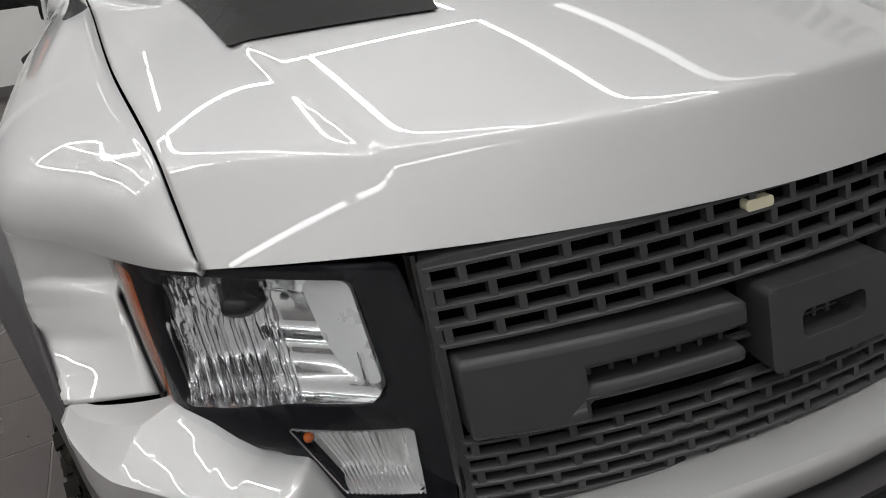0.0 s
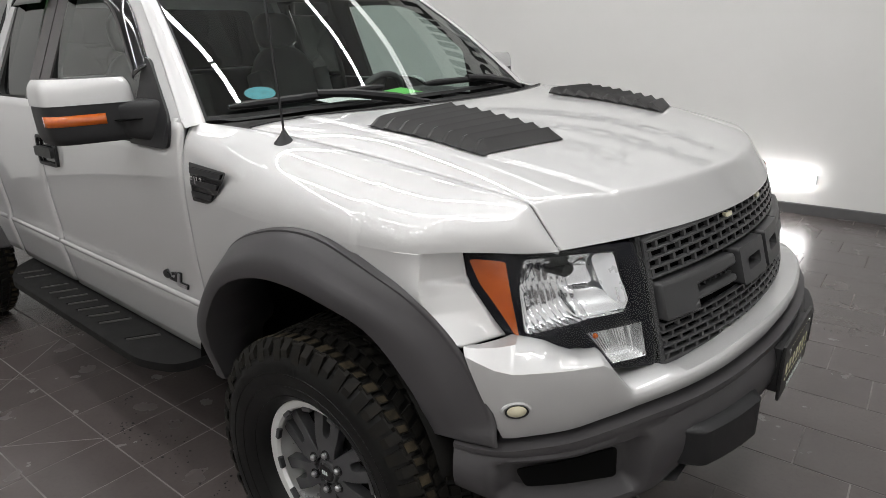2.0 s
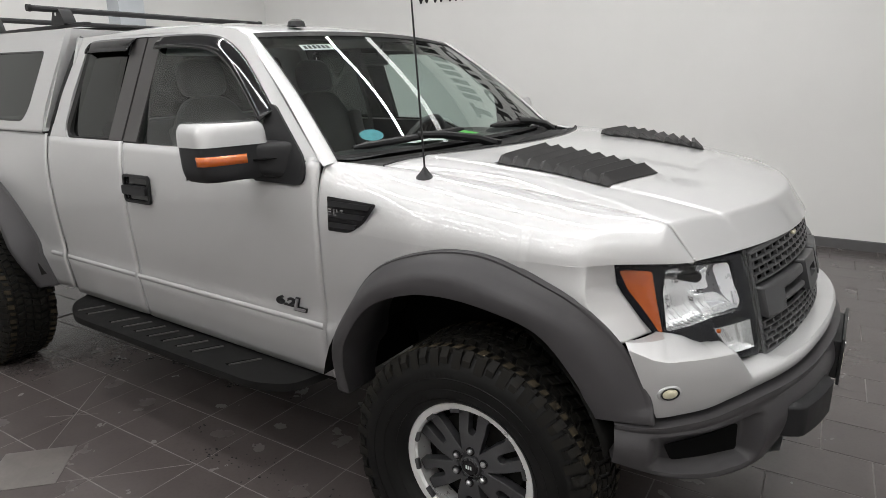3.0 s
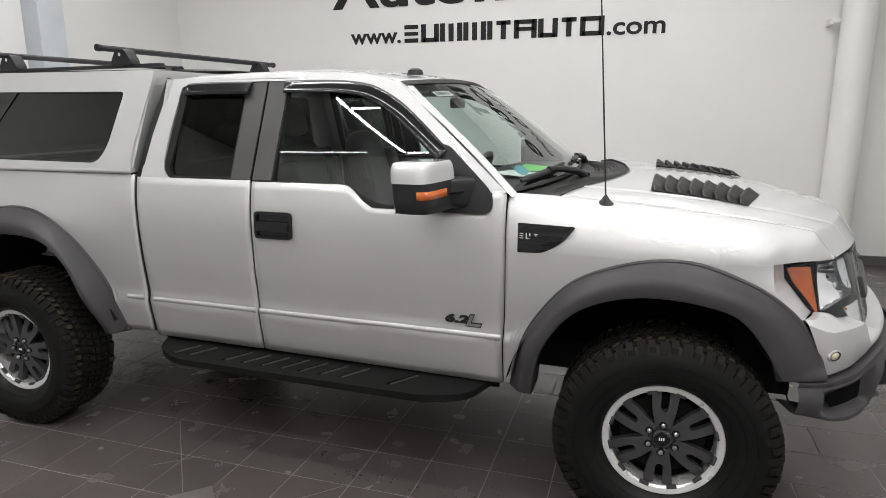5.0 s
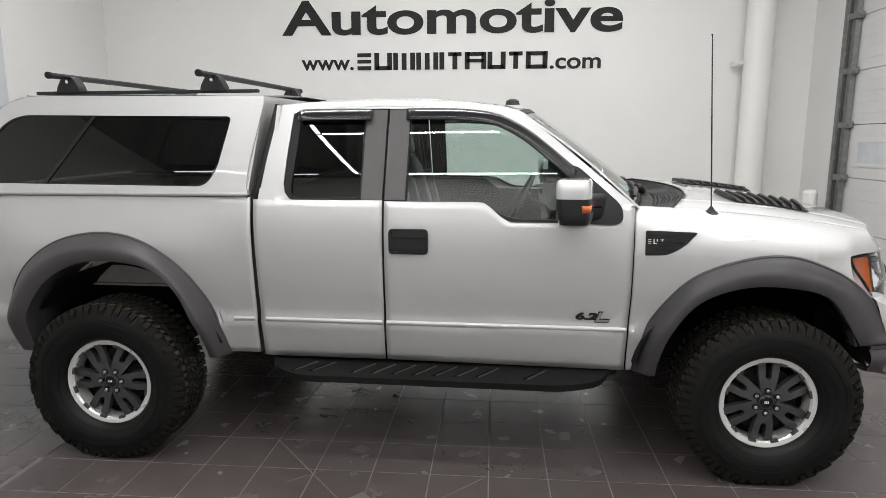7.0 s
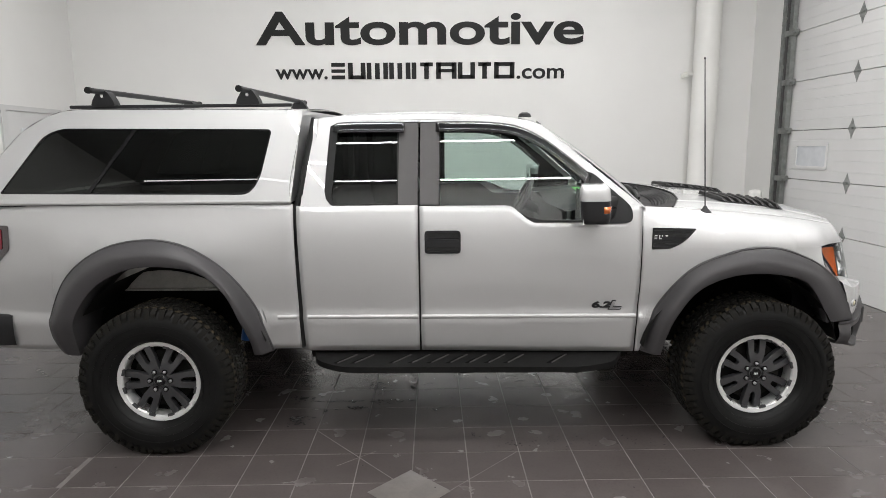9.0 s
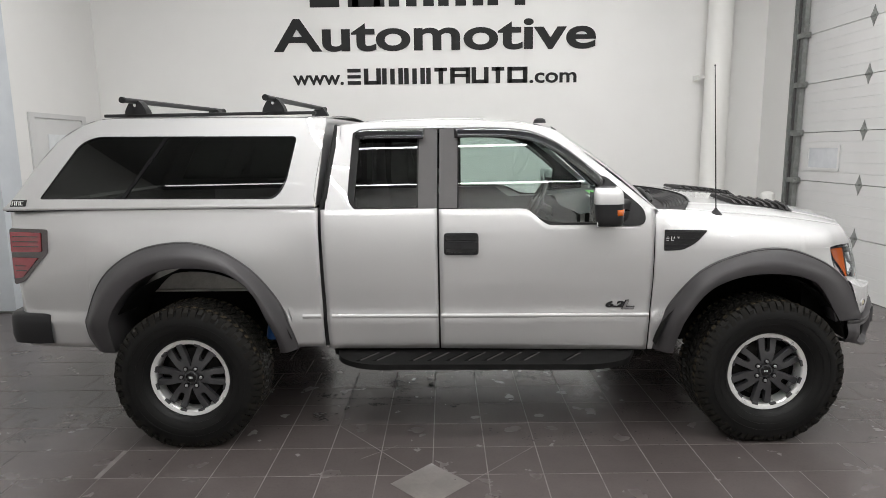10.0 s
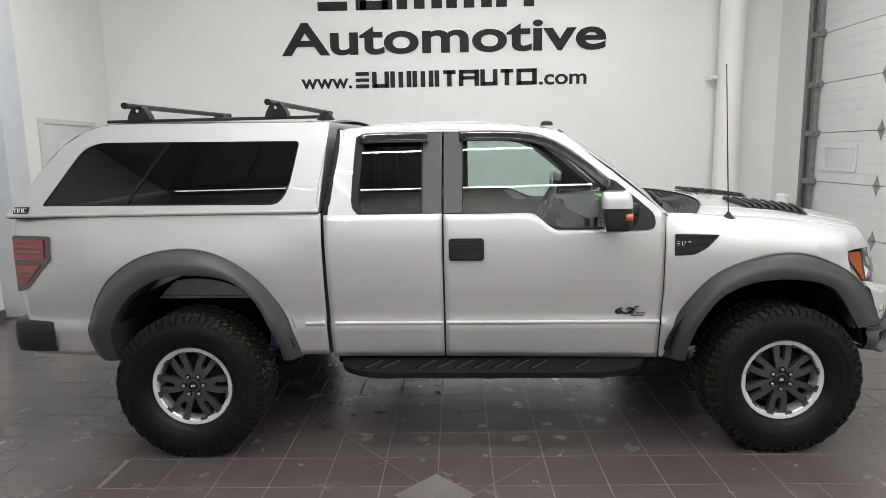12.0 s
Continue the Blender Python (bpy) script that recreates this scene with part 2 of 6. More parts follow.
def lathe(bm, prof, seg, axis_at=(0, 0, 0)):
    """Turns a profile of (radius, along y) about the y axis."""
    ax = Vector(axis_at)
    add_grid(bm, lambda u, v: ax + Vector((prof[min(round(v * (len(prof) - 1)), len(prof) - 1)][0] * math.cos(u * math.tau),
                                           prof[min(round(v * (len(prof) - 1)), len(prof) - 1)][1],
                                           prof[min(round(v * (len(prof) - 1)), len(prof) - 1)][0] * math.sin(u * math.tau))),
             seg, len(prof) - 1, close_u=True)


def smooth_line(pts, n, closed=False):
    """n + 1 points of a smooth curve through pts."""
    P = [Vector(p) for p in pts]
    k = len(P)
    out = []
    segs = k if closed else k - 1
    for i in range(n if closed else n + 1):
        t = i / n * segs
        j = min(int(t), segs - 1)
        f = t - j
        g = (lambda q: P[q % k]) if closed else (lambda q: P[max(0, min(k - 1, q))])
        a, b, c, d = g(j - 1), g(j), g(j + 1), g(j + 2)
        out.append(0.5 * ((2 * b) + (c - a) * f + (2 * a - 5 * b + 4 * c - d) * f * f + (3 * b - a - 3 * c + d) * f ** 3))
    return out


def rounded(pts, r, seg=5):
    """A polygon of 2D points with rounded corners; r may be a list."""
    n = len(pts)
    out = []
    for i in range(n):
        p, a, b = Vector(pts[i]), Vector(pts[i - 1]), Vector(pts[(i + 1) % n])
        rr = r[i] if isinstance(r, (list, tuple)) else r
        da, db = (a - p), (b - p)
        d = min(rr, da.length * 0.49, db.length * 0.49)
        if d < 1e-4:
            out.append(p)
            continue
        s, e = p + da.normalized() * d, p + db.normalized() * d
        for k in range(seg + 1):
            t = k / seg
            out.append(s * (1 - t) ** 2 + p * 2 * t * (1 - t) + e * t * t)
    return [tuple(v) for v in out]


def add_plate(bm, outer, holes, fn, depth):
    """A plate with holes: 2D loops, placed by fn(a, b, d) with d from 0 to depth."""
    first = len(bm.verts)
    loops = []
    for loop in [outer, *holes]:
        vs = [bm.verts.new((a, b, 0)) for a, b in loop]
        es = [bm.edges.new((vs[i], vs[(i + 1) % len(vs)])) for i in range(len(vs))]
        loops.append((vs, es))
    fill = bmesh.ops.triangle_fill(bm, use_beauty=True, use_dissolve=False, edges=[e for _, es in loops for e in es])
    faces = [f for f in fill["geom"] if isinstance(f, bmesh.types.BMFace)]
    top = {v: bm.verts.new(v.co) for vs, _ in loops for v in vs}
    for f in faces:
        bm.faces.new([top[v] for v in reversed(f.verts)])
    for vs, _ in loops:
        for i in range(len(vs)):
            a, b = vs[i], vs[(i + 1) % len(vs)]
            bm.faces.new((a, b, top[b], top[a]))
    for v, t in top.items():
        a, b = v.co.x, v.co.y
        v.co, t.co = fn(a, b, 0.0), fn(a, b, depth)
    return bm


def plate(outer, holes, fn, depth):
    return add_plate(bmesh.new(), outer, holes, fn, depth)


def lerp_table(tab, x):
    if x <= tab[0][0]:
        return tab[0][1]
    for (a, p), (b, q) in zip(tab, tab[1:]):
        if x <= b:
            f = (x - a) / (b - a)
            return p + (q - p) * f
    return tab[-1][1]


def soft_table(tab, x):
    if x <= tab[0][0]:
        return tab[0][1]
    if x >= tab[-1][0]:
        return tab[-1][1]
    for i in range(len(tab) - 1):
        (a, p), (b, q) = tab[i], tab[i + 1]
        if x <= b:
            m0 = (q - tab[i - 1][1]) / (b - tab[i - 1][0]) if i else (q - p) / (b - a)
            m1 = (tab[i + 2][1] - p) / (tab[i + 2][0] - a) if i + 2 < len(tab) else (q - p) / (b - a)
            h, f = b - a, (x - a) / (b - a)
            return (2 * f ** 3 - 3 * f * f + 1) * p + (f ** 3 - 2 * f * f + f) * h * m0 + (3 * f * f - 2 * f ** 3) * q + (f ** 3 - f * f) * h * m1


def step(a, b, x):
    t = max(0.0, min(1.0, (x - a) / (b - a)))
    return t * t * (3 - 2 * t)


def sheet(outer, fn, da=0.05, db=0.05, holes=()):
    """A thin curved pane: a 2D outline, sliced into a fine net and placed by fn(a, b)."""
    bm = bmesh.new()
    es = []
    for loop in (outer, *holes):
        vs = [bm.verts.new((a, b, 0)) for a, b in loop]
        es += [bm.edges.new((vs[i], vs[(i + 1) % len(vs)])) for i in range(len(vs))]
    bmesh.ops.triangle_fill(bm, use_beauty=True, use_dissolve=False, edges=es)
    for axis, d in ((0, da), (1, db)):
        lo, hi = min(p[axis] for p in outer), max(p[axis] for p in outer)
        n = max(1, round((hi - lo) / d))
        for k in range(1, n):
            at, no = [0, 0, 0], [0, 0, 0]
            at[axis], no[axis] = lo + (hi - lo) * k / n, 1
            bmesh.ops.bisect_plane(bm, geom=bm.verts[:] + bm.edges[:] + bm.faces[:], plane_co=at, plane_no=no)
    bmesh.ops.remove_doubles(bm, verts=bm.verts, dist=0.0005)
    bmesh.ops.dissolve_degenerate(bm, edges=bm.edges, dist=0.0003)
    bmesh.ops.join_triangles(bm, faces=bm.faces, angle_face_threshold=3.2, angle_shape_threshold=1.2)
    for v in bm.verts:
        v.co = fn(v.co.x, v.co.y)
    return bm


# ---- the room ----
YW, XL, XR, YB = 4.848, -3.70, 5.93, -6.1     # sign wall, left wall, garage-door wall at the corner, wall behind
TURN = radians(0.0)                          # turn of the garage-door wall


def wall(name, lo, hi, mat=None, label="smooth white painted showroom wall"):
    ob = new(name, mesh_of(name, box(lo, hi), mat or WALL))
    return tagged(ob, label, "wall", kind="structure")


wall("wall_north", (XL - 0.2, YW, 0), (XR + 0.6, YW + 0.2, CEIL))
wall("wall_west", (XL - 0.2, YB, 0), (XL, YW, CEIL))
wall("wall_south", (XL - 0.2, YB - 0.2, 0), (9.3, YB, CEIL))
slab = new("floor", mesh_of("floor", box((XL - 0.2, YB - 0.2, -0.2), (9.3, YW + 0.2, -0.0016)), GROUT))
tagged(slab, "dark grey stone-look tiled floor with pale joints", "floor", kind="structure")
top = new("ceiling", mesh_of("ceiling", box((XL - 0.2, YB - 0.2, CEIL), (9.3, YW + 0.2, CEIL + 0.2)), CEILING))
tagged(top, "plain grey ceiling above hanging light strips, out of view", "ceiling", kind="structure")


def baseboard(name, a, b):
    a, b = Vector(a), Vector(b)
    d = (b - a).normalized()
    n = Vector((d.y, -d.x, 0))
    bm = bmesh.new()
    prof = [(0.001, 0.0), (0.014, 0.0), (0.014, 0.095), (0.009, 0.103), (0.001, 0.103)]
    rows = [[bm.verts.new((*(p + n * o).to_2d(), z)) for o, z in prof] for p in (a, b)]
    for i in range(len(prof)):
        j = (i + 1) % len(prof)
        bm.faces.new((rows[0][i], rows[0][j], rows[1][j], rows[1][i]))
    bm.faces.new(rows[0])
    bm.faces.new(rows[1])
    ob = new(name, mesh_of(name, bm, BASEB))
    tagged(ob, "dark grey vinyl skirting along the wall", "baseboard", kind="structure")


baseboard("baseboard", (XL + 0.02, YW, 0), (XR - 0.01, YW, 0))
baseboard("baseboard", (XL, YB + 0.1, 0), (XL, YW, 0))

# the garage-door wall, in its own frame: u runs away from the corner towards the camera, v out of the wall into the room
# (the opening begins 0.77 m from the corner)
GO = Vector((XR, YW, 0))
GU = Vector((-math.sin(TURN), -math.cos(TURN), 0))
GN = Vector((-math.cos(TURN), math.sin(TURN), 0))


def gpos(u, v, z):
    return GO + GU * (u + 0.77) + GN * v + Vector((0, 0, z))


def gbox(bm, u0, u1, v0, v1, z0, z1, bev=0.0):
    vs = add_box(bm, (u0, v0, z0), (u1, v1, z1), bev)
    for q in vs:
        q.co = gpos(*q.co)


bm = bmesh.new()
gbox(bm, -1.1, 0.10, -0.3, 0, 0, CEIL)
gbox(bm, 4.4, 10.6, -0.3, 0, 0, CEIL)
gbox(bm, 0.10, 4.4, -0.3, 0, 4.3, CEIL)
tagged(new("wall_east", mesh_of("wall_east", bm, WALL)), "white wall round the overhead garage door", "wall", kind="structure")

# overhead door: five insulated sections, each with fine ribs, hinges and a track
gdoor = thing("garage_door", "white sectional overhead garage door with steel hinges", "garage door", GO, kind="structure")
GZ = [0.0, 0.660, 1.272, 1.884, 2.497, 3.110, 3.723, 4.30]


def grel(bm):
    for q in bm.verts:
        q.co -= GO
    return bm


for i in range(7):
    bm = bmesh.new()
    ribs = 5
    prof = [(0.0, GZ[i] + 0.004)]
    for k in range(1, ribs):
        zz = GZ[i] + (GZ[i + 1] - GZ[i]) * k / ribs
        prof += [(0.0, zz - 0.004), (-0.0025, zz), (0.0, zz + 0.004)]
    prof += [(0.0, GZ[i + 1] - 0.004), (-0.05, GZ[i + 1] - 0.002), (-0.05, GZ[i] + 0.002)]
    rows = [[bm.verts.new(gpos(u, v - 0.06, z)) for v, z in prof] for u in (0.12, 4.38)]
    for a in range(len(prof)):
        b = (a + 1) % len(prof)
        bm.faces.new((rows[0][a], rows[0][b], rows[1][b], rows[1][a]))
    bm.faces.new(rows[0])
    bm.faces.new(rows[1])
    part("panel", grel(bm), DOORWHITE, gdoor, angle=15)
    for u in (1.42, 2.48, 3.54):
        if i == 0:
            continue
        z = GZ[i]
        bm = bmesh.new()
        o = [(0, 0.115), (0.03, 0.05), (0.065, 0), (0.03, -0.05), (0, -0.115), (-0.03, -0.05), (-0.065, 0), (-0.03, 0.05)]
        add_plate(bm, o, [], lambda a, b, d, u=u, z=z: gpos(u + a, -0.058 + d, z + b), 0.004)
        add_cyl(bm, gpos(u - 0.03, -0.045, z), gpos(u + 0.03, -0.045, z), 0.012, 10)
        add_cyl(bm, gpos(u, -0.056, z + 0.05), gpos(u, -0.048, z + 0.05), 0.007, 8)
        add_cyl(bm, gpos(u, -0.056, z - 0.05), gpos(u, -0.048, z - 0.05), 0.007, 8)
        part("hinge", grel(bm), STEEL, gdoor, "galvanised steel hinge")
bm = bmesh.new()
gbox(bm, 0.02, 0.085, -0.02, 0.05, 0, 4.3)
gbox(bm, 0.125, 0.20, -0.05, 0.012, 0, 4.3)
part("track", grel(bm), STEEL, gdoor, "galvanised steel door track")
bm = bmesh.new()
gbox(bm, 0.086, 0.124, -0.01, 0.03, 0, 4.3)
part("seal", grel(bm), PILLAR, gdoor)
for i in range(1, 7):
    bm = bmesh.new()
    gbox(bm, 0.06, 0.26, -0.05, 0.035, GZ[i] - 0.035, GZ[i] + 0.035, 0.006)
    add_cyl(bm, gpos(0.02, 0.02, GZ[i]), gpos(0.30, 0.02, GZ[i]), 0.012, 10)
    part("roller_bracket", grel(bm), STEEL, gdoor, "galvanised roller bracket")
for z in (0.95, 1.5, 2.1, 2.7, 3.3):
    bm = bmesh.new()
    gbox(bm, 0.025, 0.10, 0.02, 0.055, z - 0.02, z + 0.02, 0.005)
    part("bolt", grel(bm), STEEL, gdoor)
bm = bmesh.new()
fr_o = rounded([(0.378, 1.412), (1.042, 1.412), (1.042, 1.724), (0.378, 1.724)], 0.03)
fr_i = rounded([(0.412, 1.446), (1.008, 1.446), (1.008, 1.690), (0.412, 1.690)], 0.02)
add_plate(bm, fr_o, [fr_i], lambda a, b, d: gpos(a, -0.061 + d, b), 0.016)
win = part("window_frame", grel(bm), DOORWHITE, gdoor, "white plastic door window frame")
bm = bmesh.new()
add_plate(bm, fr_i, [], lambda a, b, d: gpos(a, -0.058 + d, b), 0.003)
for q in bm.verts:
    q.co -= GO
part("pane", bm, varied("frosted_pane", (0.60, 0.62, 0.64), (0.50, 0.52, 0.55), 7, 0.1, 0.04, coat=0.5), win, "bright frosted pane")

# round duct standing before the sign wall, with a clamp
duct = thing("duct_pipe", "tall round white-painted pipe clamped to the wall", "pipe", (5.165, 4.63, 0))
bm = bmesh.new()
add_cyl(bm, (0, 0, 0), (0, 0, CEIL), 0.170, 40, caps=False)
part("tube", bm, PIPE, duct)
for z in (1.80, 2.69, 3.6):
    bm = bmesh.new()
    add_cyl(bm, (0, 0, z - 0.006), (0, 0, z + 0.006), 0.173, 40)
    part("seam", bm, PIPE, duct)
bm = bmesh.new()
add_box(bm, (-0.25, 0.0, 2.675), (-0.16, 0.045, 2.715), 0.004)
add_box(bm, (-0.26, 0.0, 2.655), (-0.232, 0.215, 2.725), 0.004)
add_cyl(bm, (-0.246, 0.0, 2.69), (-0.246, -0.015, 2.69), 0.012, 10)
part("clamp", bm, PIPE, duct, "small white steel wall clamp")
# bollard beside the door track
post = thing("bollard", "short white-painted round steel bollard beside the garage door", "bollard", (5.66, 4.0, 0))
bm = bmesh.new()
prof = [(0.0, 1.118), (0.045, 1.113), (0.072, 1.100), (0.085, 1.080), (0.086, 0.02), (0.105, 0.018), (0.105, 0.0)]
add_grid(bm, lambda u, v: Vector((prof[round(v * 6)][0] * math.cos(u * math.tau), prof[round(v * 6)][0] * math.sin(u * math.tau), prof[round(v * 6)][1])), 28, 6, close_u=True)
part("shaft", bm, PIPE, post)

# left: a flush access door in the west wall and a grey post
wdoor = thing("door_1", "white flush service door in the side wall", "door", (XL, 3.80, 0), kind="structure")
bm = bmesh.new()
add_box(bm, (0.002, -0.5, 0.0), (0.02, 0.5, 2.165), 0.003)
part("door_leaf", bm, DOORWHITE, wdoor)
bm = bmesh.new()
add_plate(bm, [(-0.60, 0), (0.60, 0), (0.60, 2.235), (-0.60, 2.235)], [[(-0.505, 0.003), (0.505, 0.003), (0.505, 2.175), (-0.505, 2.175)]],
          lambda a, b, d: Vector((0.001 + d, a, b)), 0.026)
part("door_frame", bm, DOORWHITE, wdoor)
bm = bmesh.new()
add_box(bm, (0.021, -0.27, 1.62), (0.03, 0.27, 1.975), 0.003)
part("vision_panel", bm, plain("pale_panel", (0.66, 0.68, 0.69), 0.4), wdoor, "pale flush panel")
post = thing("wall_post", "pale blue-grey square steel post", "post", (-3.51, 2.53, 0), kind="structure")
bm = bmesh.new()
add_box(bm, (-0.19, -0.25, 0), (0.05, 0.09, CEIL), 0.008)
part("shaft", bm, varied("post_grey", (0.54, 0.57, 0.60), (0.48, 0.51, 0.54), 3, 0.45), post)
part("foot", box((-0.19, -0.27, 0), (0.07, 0.11, 0.02), 0.004), STEEL, post)


# ---- lettering on the sign wall ----
def text_mesh(body, size, extrude, bold=0.0, shear=0.0):
    cu = bpy.data.curves.new("text", "FONT")
    cu.body, cu.size, cu.extrude, cu.offset, cu.shear = body, size, extrude, bold, shear
    cu.resolution_u = 6
    ob = bpy.data.objects.new("text", cu)
    scene.collection.objects.link(ob)
    bpy.context.view_layer.update()
    me = bpy.data.meshes.new_from_object(ob.evaluated_get(bpy.context.evaluated_depsgraph_get()))
    bpy.data.objects.remove(ob)
    return me


def place_text(name, body, parent, mat, x0, x1, z0, z1, fn, bold=0.0, shear=0.0, thick=0.004, label=""):
    """Text stretched to fill the box x0..x1, z0..z1 of a surface given by fn(a, b, d)."""
    me = text_mesh(body, 1.0, 0.5, bold, shear)
    co = [v.co.copy() for v in me.vertices]
    ax, bx = min(c.x for c in co), max(c.x for c in co)
    ay, by = min(c.y for c in co), max(c.y for c in co)
    for v, c in zip(me.vertices, co):
        v.co = fn(x0 + (c.x - ax) / (bx - ax) * (x1 - x0), z0 + (c.y - ay) / (by - ay) * (z1 - z0), (c.z + 0.5) * thick)
    # one object for each letter: pieces that share a stretch of the line belong together
    bm = bmesh.new()
    bm.from_mesh(me)
    bm.verts.ensure_lookup_table()
    left, seen, groups = {v: c.x for v, c in zip(bm.verts, co)}, set(), []
    for v in bm.verts:
        if v in seen:
            continue
        stack, island = [v], []
        seen.add(v)
        while stack:
            q = stack.pop()
            island.append(q)
            for e in q.link_edges:
                o = e.other_vert(q)
                if o not in seen:
                    seen.add(o)
                    stack.append(o)
        xs = [left[q] for q in island]
        groups.append([min(xs), max(xs), island])
    groups.sort(key=lambda g_: g_[0])
    merged = []
    for g_ in groups:
        if merged and g_[0] < merged[-1][1] - 0.3 * min(g_[1] - g_[0], merged[-1][1] - merged[-1][0]):
            merged[-1][1] = max(merged[-1][1], g_[1])
            merged[-1][2] += g_[2]
        else:
            merged.append(g_)
    made = None
    for g_ in merged:
        keep = {q: i for i, q in enumerate(g_[2])}
        lm = bpy.data.meshes.new(name)
        lm.from_pydata([q.co[:] for q in g_[2]], [], [[keep[q] for q in f.verts] for f in bm.faces if f.verts[0] in keep])
        lm.materials.append(mat)
        made = new(name, lm)
        made.parent = parent
        if label:
            made["label"] = label
    bm.free()
    return made


sign = thing("wall_sign", "large black lettering fixed to the white wall", "sign", (1.2, YW, 3.0))


def spos(a, b, d):
    return Vector((a - 1.2, -0.002 - d, b - 3.0))


def bars(name, parent, mat, rects, fn, thick=0.004, r=0.0):
    bm = bmesh.new()
    for x0, x1, z0, z1 in rects:
        o = [(x0, z0), (x1, z0), (x1, z1), (x0, z1)]
        add_plate(bm, rounded(o, r) if r else o, [], lambda a, b, d: fn(a, b, d), thick)
    return part(name, bm, mat, parent)


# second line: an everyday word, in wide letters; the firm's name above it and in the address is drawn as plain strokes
def strokes(x0, w, z0, h, t, kind):
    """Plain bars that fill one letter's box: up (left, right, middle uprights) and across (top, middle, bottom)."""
    out = []
    for k in kind:
        if k == "l":
            out.append((x0, x0 + t, z0, z0 + h))
        elif k == "r":
            out.append((x0 + w - t, x0 + w, z0, z0 + h))
        elif k == "c":
            out.append((x0 + w / 2 - t / 2, x0 + w / 2 + t / 2, z0, z0 + h * 0.97))
        elif k == "b":
            out.append((x0 + t * 0.4, x0 + w - t * 0.4, z0 + 0.001, z0 + t * 0.8))
        elif k == "t":
            out.append((x0 + t * 0.4, x0 + w - t * 0.4, z0 + h - t * 0.8, z0 + h - 0.001))
        elif k == "m":
            out.append((x0 + t * 0.4, x0 + w - t * 0.4, z0 + h / 2 - t * 0.35, z0 + h / 2 + t * 0.35))
    return out


place_text("letter", "Automotive", sign, SIGNBLACK, -1.125, 3.49, 3.127, 3.583, spos, bold=0.022, thick=0.012)
place_text("letter", "www.", sign, SIGNBLACK, -0.868, -0.135, 2.664, 2.805, spos, bold=0.018, thick=0.010)
place_text("letter", ".com", sign, SIGNBLACK, 2.545, 3.222, 2.658, 2.805, spos, bold=0.018, thick=0.010)
ww = [0.245, 0.245, 0.30, 0.30, 0.075, 0.235, 0.29, 0.245, 0.235, 0.29]
kk = ["btm", "lrb", "lrc", "lrc", "l", "tc", "lrtm", "lrb", "tc", "lrtb"]
gap, x = 0.018, -0.107
for wd, k in zip(ww, kk):
    bars("stroke", sign, SIGNBLACK, strokes(x, wd, 2.664, 0.226, 0.066, k), spos, 0.010)
    x += wd + gap
ww = [0.54, 0.52, 0.64, 0.64, 0.15, 0.50]
kk = ["btm", "lrb", "lrc", "lrc", "l", "tc"]
x = -0.640
for wd, k in zip(ww, kk):
    bars("stroke", sign, SIGNBLACK, strokes(x, wd, 3.737, 0.50, 0.15, k), spos, 0.012)
    x += wd + 0.06


# ---- hanging light strips ----
def light_strip(a, b, z, r=0.029, mat=None):
    a, b = Vector((*a, z)), Vector((*b, z))
    d = (b - a).normalized()
    s = Vector((-d.y, d.x, 0))
    mid = (a + b) / 2
    ob = thing("light_strip", "long slim white LED ceiling light strip, out of view", "light strip", mid, "ceiling light strips")
    L = (b - a).length / 2

    def q(u, v, h):
        return d * u + s * v + Vector((0, 0, h))

    bm = bmesh.new()
    for u0, u1, v0, v1, h0, h1 in ((-L, L, -r, r, 0.012, 0.05),):
        vs = add_box(bm, (u0, v0, h0), (u1, v1, h1), 0.006)
        for p in vs:
            p.co = q(*p.co)
    part("housing", bm, ALU, ob)
    bm = bmesh.new()
    add_grid(bm, lambda u, v: q(-L + 2 * L * u, r * 0.9 * math.cos(math.pi * v), 0.012 - r * 0.5 * math.sin(math.pi * v)), 1, 8)
    part("diffuser", bm, mat or LED, ob, "glowing white diffuser")
    for u in (-L * 0.8, L * 0.8):
        bm = bmesh.new()
        add_cyl(bm, q(u, 0, 0.05), q(u, 0, CEIL - z), 0.004, 6)
        part("hanger", bm, STEEL, ob)
    return ob


LZ = CEIL - 0.25
for y in (2.15, 0.25, -1.65, -3.55, -5.45):
    light_strip((-0.46, y), (2.09, y), LZ)
    light_strip((2.13, y), (4.69, y), LZ)
for x in (-0.51, 4.74):
    for y in (1.2, -0.7, -2.6, -4.5):
        light_strip((x, y - 0.93), (x, y + 0.93), LZ)
# added fill strips, position assumed; the y 2.15 one brightens the left wall
for y in (2.15, -1.65, -5.45):
    light_strip((-3.3, y), (-1.1, y), LZ, 0.029, LED if y > 0 else LEDWALL)
# wide dim strip, added as a wash of light on the sign wall
light_strip((-0.51, 3.2), (4.69, 3.2), LZ, 0.08, LEDWIDE)
for y in (-5.0, -3.05, -1.1):
    light_strip((5.78, y - 0.90), (5.78, y + 0.90), 3.40, 0.029, LEDWALL)
# low strip on the sign wall just over the skirting
low = thing("wall_light_strip", "bright low LED strip on the wall above the skirting", "light strip", (2.18, YW, 0.347))
part("housing", box((-1.45, -0.03, -0.040), (1.45, -0.002, 0.040), 0.006), ALU, low)
part("diffuser", box((-1.44, -0.05, -0.045), (1.44, -0.031, 0.045), 0.008), LEDLOW, low, "glowing white diffuser")


# ---- the truck: its own frame has x along it, y across it from the centre line, z up ----
truck = thing("pickup_truck", "silver extended-cab pickup truck with grey wheel-arch flares", "pickup truck")
truck.matrix_world = TRUCK
BELT = 1.385


